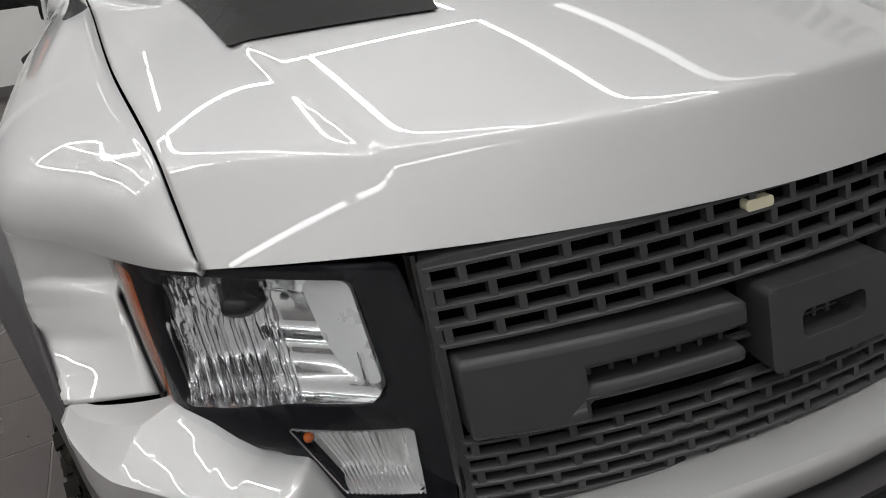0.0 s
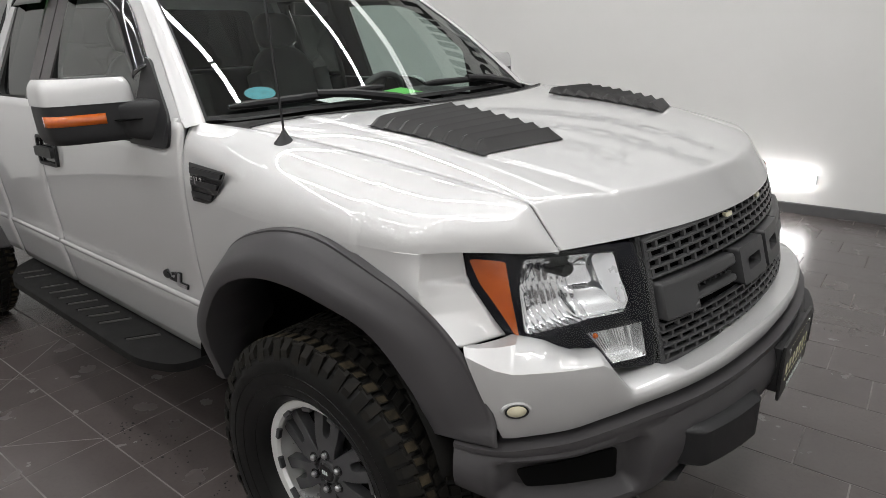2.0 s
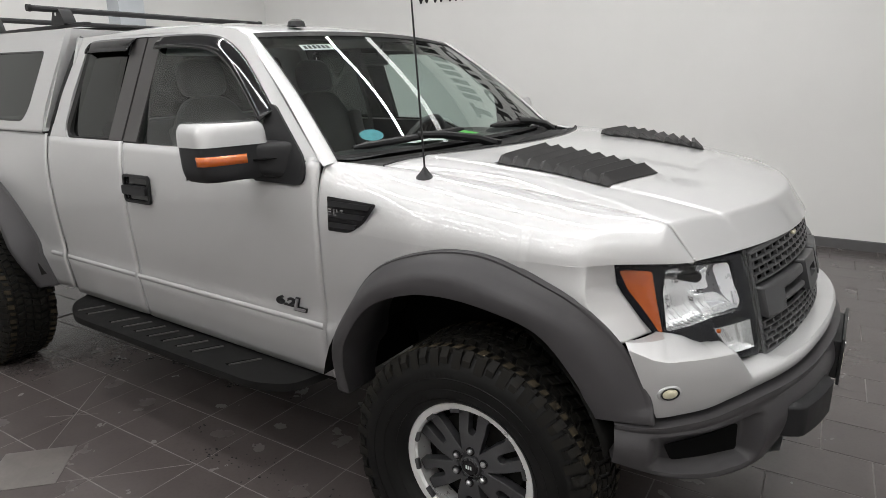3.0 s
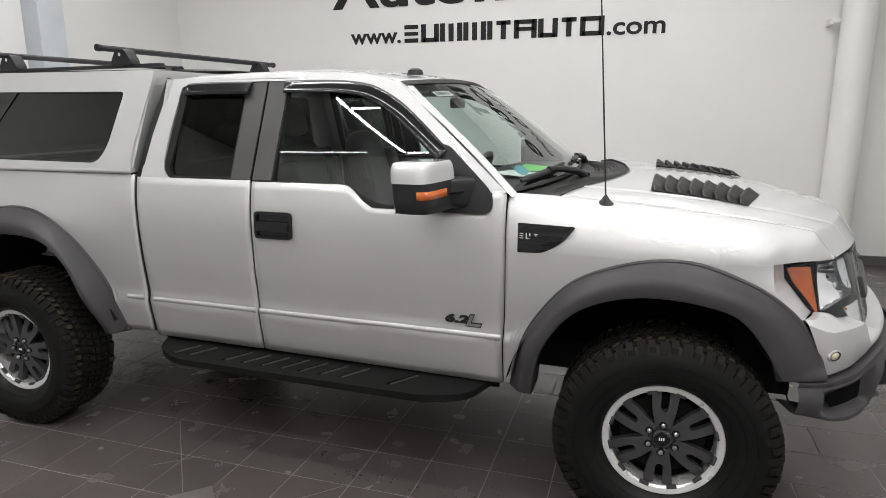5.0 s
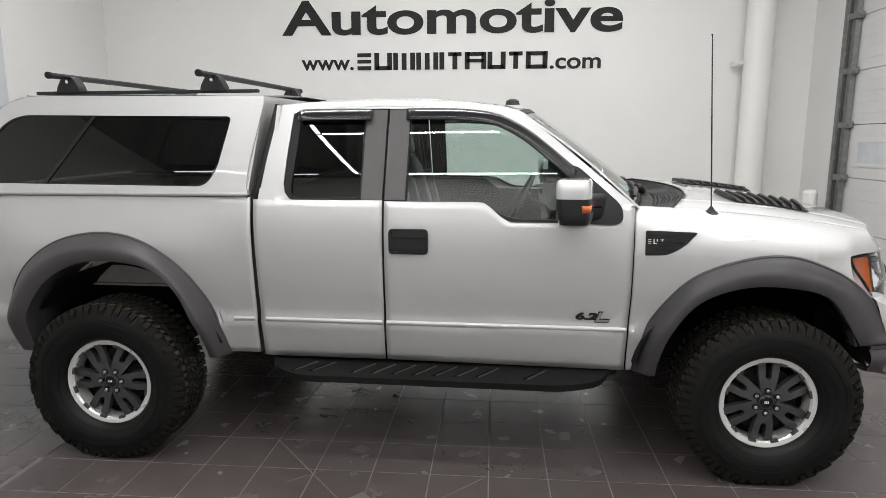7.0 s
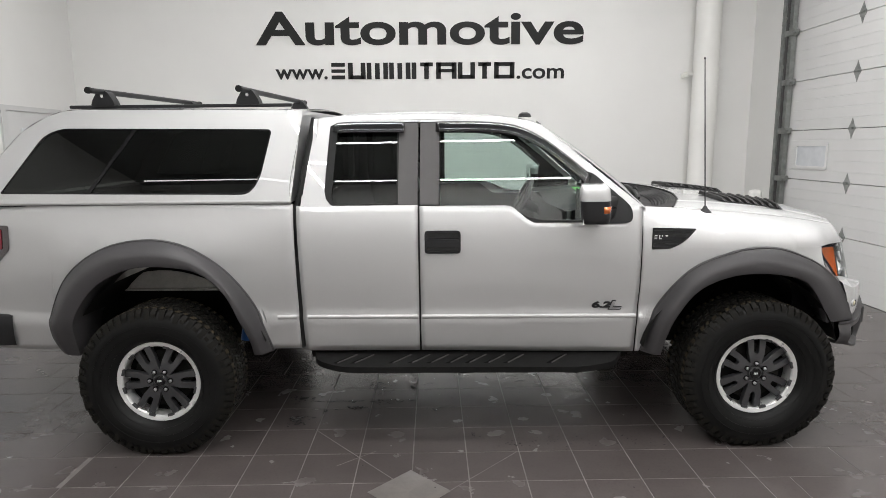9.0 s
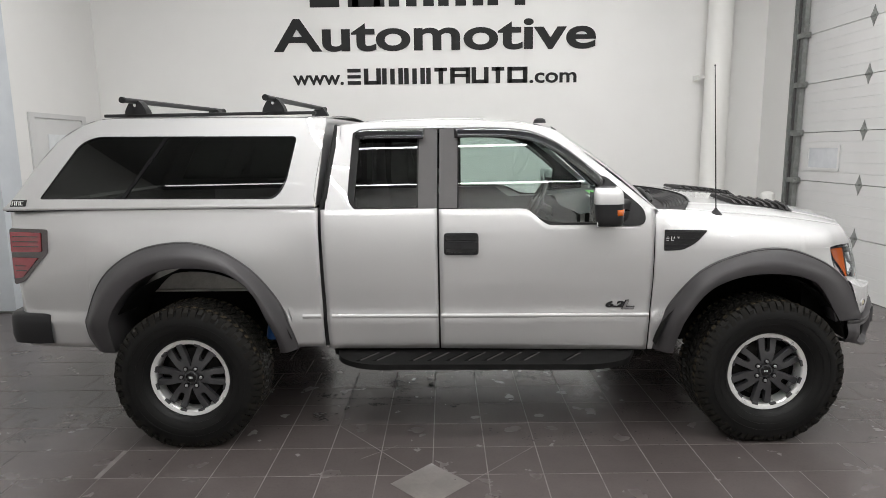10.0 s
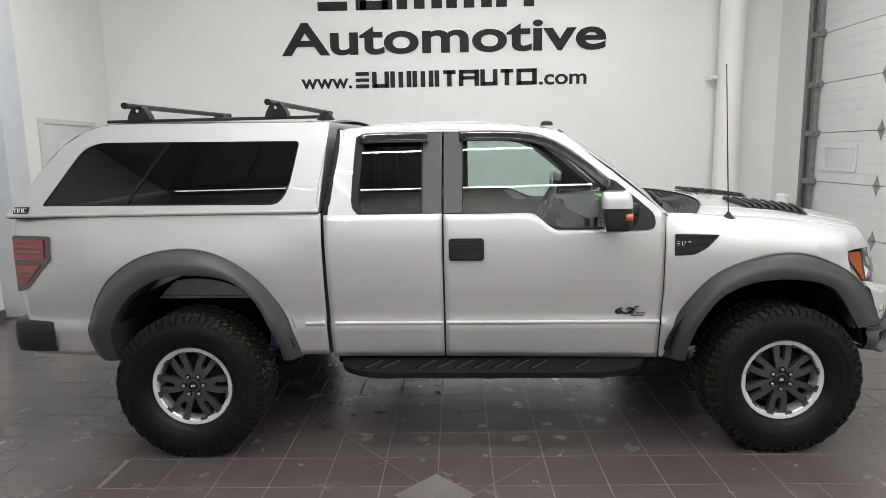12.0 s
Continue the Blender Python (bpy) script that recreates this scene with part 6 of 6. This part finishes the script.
cowl = part("cowl", gridmesh(cowl_at, 60, 14), VENT, truck, "black louvred plastic cowl below the windshield")
solid(cowl, 0.006)
for s in (-1, 1):
    for k in range(7):
        bm = gridmesh(lambda u, v, k=k: cowl_at(0.5 + s * (0.05 + 0.36 * u), 0.32 + 0.085 * k + 0.045 * v) + Vector((0, 0, 0.001 + 0.010 * math.sin(math.pi * v) * math.sin(math.pi * u) ** 0.25)), 16, 4)
        part("cowl_slat", bm, BLACK, cowl)
    bm = bmesh.new()
    add_tube(bm, [cowl_at(0.5 + s * 0.5 * k / 16, 0.985) + Vector((0, 0, 0.003)) for k in range(17)], 0.006, 8)
    part("cowl_seal", bm, SEAL, cowl)


def wiper(u0, v0, u1, v1, pivot_u):
    p = [ws_at(u0 + (u1 - u0) * k / 10, v0 + (v1 - v0) * k / 10, 0.016) for k in range(11)]
    bm = bmesh.new()
    add_tube(bm, p, [0.007] + [0.014] * 9 + [0.007], 8)
    w_ = part("wiper", bm, BLACK, truck, "black windshield wiper")
    bm = bmesh.new()
    piv = ws_at(pivot_u, -0.06, 0.02)
    add_tube(bm, [piv, piv.lerp(p[5], 0.3) + Vector((0.012, 0, 0.018)), piv.lerp(p[5], 0.7) + Vector((0.01, 0, 0.02)), p[5] + Vector((0.004, 0, 0.01))], [0.022, 0.019, 0.016, 0.014], 8)
    part("wiper_arm", bm, BLACK, w_)
    bm = bmesh.new()
    add_cyl(bm, piv - Vector((0, 0, 0.03)), piv + Vector((0.01, 0, 0.02)), 0.018, 12)
    part("wiper_pivot", bm, BLACK, w_)


wiper(0.06, 0.050, 0.40, 0.085, 0.47)
wiper(0.525, 0.075, 0.86, 0.065, 0.93)
# papers and stickers at the glass
bm = gridmesh(lambda u, v: ws_at(0.130 + 0.107 * u, 0.830 + 0.052 * v, -0.006), 4, 2)
stk = part("windshield_sticker", bm, PAPER, truck, "pale stock sticker inside the windshield")
for k in range(6):
    part("print_bar", gridmesh(lambda u, v: ws_at(0.138 + 0.0150 * k + 0.010 * u, 0.840 + 0.032 * v, -0.0045), 1, 1), SIGNBLACK, stk)
bm = bmesh.new()
cx, cv = 0.133, 0.142
add_grid(bm, lambda u, v: ws_at(cx + 0.030 * v * math.cos(u * math.tau), cv + 0.038 * v * math.sin(u * math.tau), -0.006), 32, 3, close_u=True)
part("windshield_sticker", bm, TEAL, truck, "round teal window sticker")

# ---- cabin ----
def pad(lo, hi, bev, m=None):
    bm = bmesh.new()
    add_box(bm, lo, hi, bev, m, 4)
    return bm


part("dashboard", gridmesh(lambda u, v: Vector((2.72 - 0.40 * v + 0.02 * math.cos(u * 9), -0.80 + 1.60 * u, 1.355 - 0.03 * v ** 2 + 0.035 * math.exp(-((u - 0.76) / 0.12) ** 2) * math.sin(math.pi * v * 0.9))), 30, 10), DASH, truck, "dark grey dashboard")
part("dash_front", gridmesh(lambda u, v: Vector((2.32 + 0.06 * v, -0.80 + 1.60 * u, 1.325 - 0.42 * v)), 10, 4), DASH, truck)
bm = bmesh.new()
M = Matrix.Translation((2.20, 0.40, 1.27)) @ Matrix.Rotation(radians(-62), 4, "Y")
add_tube(bm, [M @ Vector((0.185 * math.cos(k / 40 * math.tau), 0.185 * math.sin(k / 40 * math.tau), 0)) for k in range(40)], 0.016, 10, closed=True)
sw = part("steering_wheel", bm, SEAT, truck, "dark grey steering wheel")
bm = bmesh.new()
add_cyl(bm, M @ Vector((0, 0, -0.05)), M @ Vector((0, 0, 0.015)), 0.065, 20, 0.055)
for a in (0.0, math.pi / 2, math.pi, 4.2):
    add_tube(bm, [M @ Vector((0.05 * math.cos(a), 0.05 * math.sin(a), 0)), M @ Vector((0.18 * math.cos(a), 0.18 * math.sin(a), 0))], 0.012, 8)
add_cyl(bm, M @ Vector((0, 0, -0.25)), M @ Vector((0, 0, -0.02)), 0.035, 12)
part("wheel_hub", bm, DASH, sw)
for y in (-0.42, 0.42):
    seat = part("front_seat", pad((1.55, y - 0.26, 0.80), (2.06, y + 0.26, 0.98), 0.05), SEAT, truck, "dark leather front seat")
    def cushion(hw, hh, th, m, top=0.72, n=18):
        def at(u, v):
            a, q = u * math.tau, v * math.pi
            ca, sa = math.cos(a), math.sin(a)
            r = math.sin(q) ** 0.45
            yy = math.copysign(abs(ca) ** 0.5, ca) * hw * r
            zz = math.copysign(abs(sa) ** 0.5, sa) * hh * r
            yy *= 1 - (1 - top) * step(0.2, 1.0, zz / hh)
            return m @ Vector((th * math.copysign(abs(math.cos(q)) ** 0.6, math.cos(q)), yy, zz + hh))
        b_ = bmesh.new()
        add_grid(b_, at, 32, n, close_u=True)
        return b_

    tilt = Matrix.Rotation(radians(-14), 4, "Y")
    part("backrest", cushion(0.255, 0.33, 0.075, Matrix.Translation((1.52, y, 0.93)) @ tilt), SEAT, seat)
    part("headrest", cushion(0.135, 0.10, 0.05, Matrix.Translation((1.37, y, 1.57)) @ tilt, 0.85), SEAT, seat)
    for dy in (-0.05, 0.05):
        bm = bmesh.new()
        add_cyl(bm, (1.385, y + dy, 1.52), (1.368, y + dy, 1.62), 0.007, 8)
        part("headrest_post", bm, CHROME, seat)
    for dy in (-0.215, 0.215):
        part("side_bolster", pad((-0.05, -0.045, 0.02), (0.10, 0.045, 0.5), 0.035, Matrix.Translation((1.535, y + dy, 0.95)) @ Matrix.Rotation(radians(-14), 4, "Y")), SEAT, seat)
rs = part("rear_seat", pad((0.98, -0.75, 0.82), (1.30, 0.75, 0.98), 0.05), SEAT, truck, "dark leather rear bench seat")
part("backrest", pad((-0.06, -0.75, 0), (0.06, 0.75, 0.52), 0.05, Matrix.Translation((1.0, 0, 0.93)) @ Matrix.Rotation(radians(-10), 4, "Y")), SEAT, rs)
part("console", pad((1.55, -0.13, 0.8), (2.35, 0.13, 1.06), 0.03), DASH, truck)
bm = bmesh.new()
add_box(bm, (2.19, -0.10, 1.715), (2.225, 0.10, 1.775), 0.015)
add_cyl(bm, (2.22, 0, 1.76), (2.27, 0, 1.82), 0.008, 8)
part("rear_view_mirror", bm, BLACK, truck)
part("headliner", gridmesh(lambda u, v: Vector((0.9 + 1.25 * u, -0.72 + 1.44 * v, 1.868 - 0.02 * (2 * v - 1) ** 2 - 0.03 * u * u)), 6, 8), plain("headliner_grey", (0.30, 0.29, 0.28), 0.9), truck)
for s in (-1, 1):
    part("door_card", gridmesh(lambda u, v: Vector((0.92 + 1.75 * u, s * (0.955 - 0.02 * math.sin(6 * v)), 0.62 + 0.66 * v + 0.085 * v * step(0.62, 0.56, u))), 16, 8), DASH, truck)
    bm = bmesh.new()
    add_tube(bm, [(1.40, s * 0.80, 1.74), (1.43, s * 0.86, 1.4), (1.46, s * 0.9, 1.0)], 0.018, 6)
    part("seat_belt", bm, DASH, truck)
    part("sun_visor", pad((2.02, s * 0.42 - 0.18, 1.80), (2.13, s * 0.42 + 0.18, 1.83), 0.01), plain("visor_grey", (0.25, 0.24, 0.23), 0.9), truck)
part("window_paper", gridmesh(lambda u, v: Vector((2.66 - 0.16 * v + 0.02 * u, -0.30 + 0.26 * u, 1.366 + 0.004 * math.sin(5 * u) + 0.012 * v)), 6, 4), PAPER, truck, "white paper lying on the dashboard")
part("green_tag", gridmesh(lambda u, v: Vector((2.70 - 0.14 * v, -0.04 + 0.26 * u, 1.372 + 0.015 * u * v)), 6, 3), GREEN, truck, "bright green paper tag on the dashboard")

# ---- topper over the bed ----
topper = thing("truck_topper", "silver fibreglass bed topper with dark side windows", "truck topper")
topper.matrix_world = TRUCK


def top_w(z):
    t = max(0.0, (z - 1.41) / 0.52)
    return 0.992 - 0.155 * t - 0.030 * t * t


SIDE_T = [(-1.150, 1.412), (0.757, 1.412), (0.750, 1.435), (0.742, 1.47), (0.748, 1.55), (0.805, 1.90), (0.80, 1.928), (-0.50, 1.945), (-0.60, 1.938), (-0.70, 1.905), (-0.83, 1.822), (-0.965, 1.655), (-1.085, 1.475)]
TWIN = rounded([(-0.925, 1.470), (0.515, 1.455), (0.575, 1.54), (0.632, 1.822), (-0.600, 1.838), (-0.70, 1.80)], [0.02, 0.10, 0.06, 0.03, 0.06, 0.1])
for s in (-1, 1):
    tq = lambda a, b, d: Vector((a, s * (top_w(b) - d), b))
    sh = part("topper_side", plate(SIDE_T, [TWIN], tq, 0.03), SILVER, topper, "silver painted topper side", angle=25)
    part("window_seal", plate(TWIN, [[(x * 0.986 - 0.0022, 1.648 + (z - 1.648) * 0.955) for x, z in TWIN]], lambda a, b, d: tq(a, b, d + 0.003), 0.012), GLOSS, sh)
    gl = part("topper_window", sheet([(x * 0.986 - 0.0022, 1.648 + (z - 1.648) * 0.955) for x, z in TWIN], lambda a, b: tq(a, b, 0.006), 9.0, 0.02), PRIVACY, sh, "dark tinted sliding window")
    gl.visible_shadow = False
    bm = bmesh.new()
    add_plate(bm, [(-0.425, 1.466), (-0.400, 1.466), (-0.150, 1.832), (-0.175, 1.832)], [], lambda a, b, d: tq(a, b, -d + 0.004), 0.006)
    part("window_divider", bm, GLOSS, gl)
    bm = gridmesh(lambda u, v: Vector((-1.14 + 1.895 * u, s * (0.992 + 0.004 * math.sin(math.pi * v)), 1.405 + 0.022 * v)), 20, 5)
    part("base_rail", bm, SILVER, sh)
    part("base_seal", box((-1.13, min(s * 0.955, s * 0.984), 1.398), (0.755, max(s * 0.955, s * 0.984), 1.408), 0.002), SEAL, sh)
    bm = bmesh.new()
    for x0, kind in ((-1.088, "lrt"), (-1.062, "lrt"), (-1.036, "ltb")):
        for a0, a1, b0, b1 in strokes(x0, 0.021, 1.437, 0.024, 0.005, kind):
            add_plate(bm, [(a0, b0), (a1, b0), (a1, b1), (a0, b1)], [], lambda a, b, d: tq(a, b, -0.004 - d), 0.002)
    part("badge_bar", bm, PAPER, sh)
    part("badge_plate", plate([(-1.098, 1.430), (-1.005, 1.430), (-0.998, 1.468), (-1.091, 1.468)], [], lambda a, b, d: tq(a, b, -d - 0.0005), 0.003), GLOSS, sh)
    # roof rail
    bm = bmesh.new()
    add_box(bm, (-0.66, s * 0.63 - 0.018, 1.958), (0.70, s * 0.63 + 0.018, 1.978), 0.006)
    part("roof_rail", bm, BLACK, topper, "black roof rail")


def troof(u, v):
    s = 2 * v - 1
    a = abs(s)
    p = TL[round(u * 60)]
    crown = 0.030 * (1 - a ** 2.5) * step(-1.2, -0.6, p.x) + 0.0
    back = -0.06 * (1 - a * a) * step(-0.5, -1.0, p.x)
    return Vector((p.x + back, s * (top_w(p.y) - 0.001), p.y + crown))


TL = smooth_line([(a, b, 0) for a, b in [(-1.150, 1.412), (-1.085, 1.475), (-0.965, 1.655), (-0.83, 1.822), (-0.70, 1.905), (-0.60, 1.938), (-0.50, 1.945), (-0.2, 1.944), (0.3, 1.938), (0.80, 1.928)]], 60)
part("topper_roof", gridmesh(troof, 60, 30), SILVER, topper, "silver painted topper roof")
bm = bmesh.new()
add_plate(bm, [(-0.98, 1.41), (0.98, 1.41), (0.80, 1.93), (-0.80, 1.93)], [rounded([(-0.6, 1.5), (0.6, 1.5), (0.55, 1.83), (-0.55, 1.83)], 0.05)], lambda a, b, d: Vector((0.735 + d + 0.12 * max(0, b - 1.5), a, b)), 0.015)
part("topper_front", bm, SILVER, topper)
bm = bmesh.new()
add_plate(bm, rounded([(-0.6, 1.5), (0.6, 1.5), (0.55, 1.83), (-0.55, 1.83)], 0.05), [], lambda a, b, d: Vector((0.74 + d + 0.12 * max(0, b - 1.5), a, b)), 0.003)
part("front_glass", bm, PRIVACY, topper).visible_shadow = False
for x in (-0.442, 0.44):
    bm = bmesh.new()
    add_tube(bm, [(x, -0.80 + 1.6 * k / 8, 2.055) for k in range(9)], 0.017, 10)
    bar = part("crossbar", bm, BLACK, topper, "black roof rack crossbar")
    for s in (-1, 1):
        bm = bmesh.new()
        add_plate(bm, rounded([(-0.072, 1.972), (0.072, 1.972), (0.066, 2.0), (0.028, 2.062), (-0.028, 2.062), (-0.066, 2.0)], [0.01, 0.01, 0.03, 0.03, 0.03, 0.03]), [],
                  lambda a, b, d: Vector((x + a, s * 0.63 - 0.035 + d, b)), 0.07)
        part("rack_tower", bm, BLACK, bar, "black rack foot")
        bm = bmesh.new()
        add_cyl(bm, (x, s * 0.63 + s * 0.034, 2.03), (x, s * 0.63 + s * 0.040, 2.03), 0.010, 12)
        part("lock", bm, CHROME, bar, "small key lock")
        bm = bmesh.new()
        add_cyl(bm, (x, s * 0.795, 2.055), (x, s * 0.815, 2.055), 0.0195, 12)
        part("end_cap", bm, SEAL, bar)


# ---- floor tiles: square ones in the bay, long ones round it ----
def tile_mesh(lx, ly, g=0.0024, h=0.004):
    bm = bmesh.new()
    b = 0.0012
    x0, x1, y0, y1 = g, lx - g, g, ly - g
    lo = [bm.verts.new(p) for p in ((x0, y0, -0.004), (x1, y0, -0.004), (x1, y1, -0.004), (x0, y1, -0.004))]
    hi = [bm.verts.new(p) for p in ((x0 + b, y0 + b, 0), (x1 - b, y0 + b, 0), (x1 - b, y1 - b, 0), (x0 + b, y1 - b, 0))]
    bm.faces.new(hi)
    for i in range(4):
        j = (i + 1) % 4
        bm.faces.new((lo[i], lo[j], hi[j], hi[i]))
    me = bpy.data.meshes.new("tile")
    bm.to_mesh(me)
    bm.free()
    me.materials.append(TILE)
    return me


T, TY = 0.300, 0.3145
X0, Y0 = 0.914 - 12 * T, -0.985 - 24 * TY
square, long_ = tile_mesh(T, TY), tile_mesh(2 * T, TY)
BX0, BX1, BY0, BY1 = 0.914 - 5 * T, 0.914 + 7 * T, -0.985 - 5 * TY, -0.985 + 4 * TY
rest = []
count = 0
row = 0
y = Y0
while y < 4.83:
    off = (row % 3) * T * 2 / 3
    x = X0 - 8 * T - off + 0.074
    spans = []
    in_rows = BY0 - 0.01 < y < BY1 - 0.01
    while x < 9.0:
        x1 = x + 2 * T
        if x1 > -3.95:
            if in_rows and x1 > BX0 + 0.02 and x < BX1 - 0.02:
                if x < BX0 - 0.02:
                    spans.append((x, BX0))
                if x1 > BX1 + 0.02:
                    spans.append((BX1, x1))
            else:
                spans.append((x, x1))
        x = x1
    if in_rows:
        spans += [(BX0 + k * T, BX0 + (k + 1) * T) for k in range(12)]
    for a, b in spans:
        if b - a < 0.03:
            continue
        L = b - a
        near = -2.6 < y < 0.9 and -1.8 < a < 4.2
        me = square if abs(L - T) < 0.005 else long_ if abs(L - 2 * T) < 0.005 else None
        if near and me and count < 300:
            ob = new("tile", me)
            ob.parent = slab
            ob.location = (a, y, random.uniform(-0.0003, 0.0003))
            count += 1
        else:
            rest.append((a, b, y))
    y += TY
    row += 1
vs, fs = [], []
g, bv = 0.0024, 0.0012
for a, b, y in rest:
    i = len(vs)
    x0, x1, y0, y1 = a + g, b - g, y + g, y + TY - g
    dz = random.uniform(-0.0003, 0.0003)
    vs += [(x0, y0, -0.004), (x1, y0, -0.004), (x1, y1, -0.004), (x0, y1, -0.004),
           (x0 + bv, y0 + bv, dz), (x1 - bv, y0 + bv, dz), (x1 - bv, y1 - bv, dz), (x0 + bv, y1 - bv, dz)]
    fs += [(i + 4, i + 5, i + 6, i + 7)] + [(i + k, i + (k + 1) % 4, i + 4 + (k + 1) % 4, i + 4 + k) for k in range(4)]
me = bpy.data.meshes.new("tiles")
me.from_pydata(vs, [], fs)
me.materials.append(TILE)
far = new("floor_tiles", me)
far.parent = slab
far["kind"] = "stuff"
# pale square plate set on its corner
dia = new("floor_inlay", mesh_of("floor_inlay", box((-0.149, -0.149, 0.0006), (0.149, 0.149, 0.0022), 0.0006), varied("inlay_tile", (0.150, 0.135, 0.126), (0.105, 0.096, 0.090), 7, 0.36, 0.06, fine=40.0)))
dia.parent = slab
dia.location, dia.rotation_euler = (1.205, -1.388, 0.0), (0, 0, radians(45))

# diagonal cut joints that run to the plate's corners
for (xa, ya), (xb, yb), wd in (((0.615, -0.685), (1.115, -1.265), 0.0022), ((1.795, -0.995), (1.415, -1.380), 0.0018), ((0.80, -1.12), (1.0, -0.96), 0.0014)):
    d = Vector((xb - xa, yb - ya, 0))
    L = d.length
    ln = new("cut_joint", mesh_of("cut_joint", box((0, -wd, 0.0004), (L, wd, 0.0010)), GROUT))
    ln.parent = slab
    ln.location, ln.rotation_euler = (xa, ya, 0), (0, 0, math.atan2(d.y, d.x))


def scatter(name, spots, mat, label, size, flat):
    """Loose drops or grit in clusters on the floor."""
    bm = bmesh.new()
    for cx, cy, n, sx, sy in spots:
        for _ in range(n):
            px, py = random.gauss(cx + 0.035 * cy - 0.199, sx), random.gauss(cy - 0.035 * cx + 0.068, sy)
            r = size * random.uniform(0.4, 1.3)
            ax = random.uniform(0.7, 1.7)
            a0 = random.uniform(0, 6)
            ring = [bm.verts.new((px + r * ax * math.cos(a0 + k * math.tau / 8) * random.uniform(0.8, 1.1), py + r * math.sin(a0 + k * math.tau / 8) * random.uniform(0.8, 1.1), 0.0004)) for k in range(8)]
            mid = [bm.verts.new((px + (v.co.x - px) * 0.6, py + (v.co.y - py) * 0.6, 0.0004 + r * flat * 0.8)) for v in ring]
            for k in range(8):
                j = (k + 1) % 8
                bm.faces.new((ring[k], ring[j], mid[j], mid[k]))
            bm.faces.new(mid)
    ob = new(name, mesh_of(name, bm, mat, 60))
    return tagged(ob, label, "floor litter", "", "stuff")


scatter("water_drops", [(0.65, -0.228, 40, 0.05, 0.03), (0.68, -0.59, 45, 0.045, 0.035), (1.11, 0.016, 40, 0.05, 0.03), (1.21, -0.285, 45, 0.08, 0.02), (1.03, -0.38, 30, 0.04, 0.012),
                        (0.85, -0.445, 14, 0.03, 0.012), (0.9, -0.28, 30, 0.14, 0.006), (1.55, -0.41, 12, 0.03, 0.02), (0.5, 0.05, 20, 0.1, 0.05)], WATER, "scattered water drops on the grey floor tiles", 0.007, 0.35)
scatter("grit", [(1.762, -0.805, 10, 0.05, 0.03), (2.02, -0.90, 14, 0.03, 0.04), (2.18, -0.825, 22, 0.12, 0.04), (2.4, -0.86, 26, 0.14, 0.04), (2.81, -0.85, 14, 0.12, 0.05), (1.131, -1.035, 5, 0.012, 0.012),
                 (1.9, -0.5, 14, 0.5, 0.3), (0.82, -0.72, 3, 0.006, 0.006), (3.0, -1.3, 12, 0.5, 0.3), (0.2, -1.2, 12, 0.6, 0.4)], UNDER, "dark grit and dirt specks on the floor", 0.0045, 0.5)
scatter("dirt_clump", [(1.374, -0.016, 4, 0.008, 0.016), (0.652, -0.228, 4, 0.018, 0.012)], UNDER, "small dark clump of dirt under the truck", 0.013, 0.6)
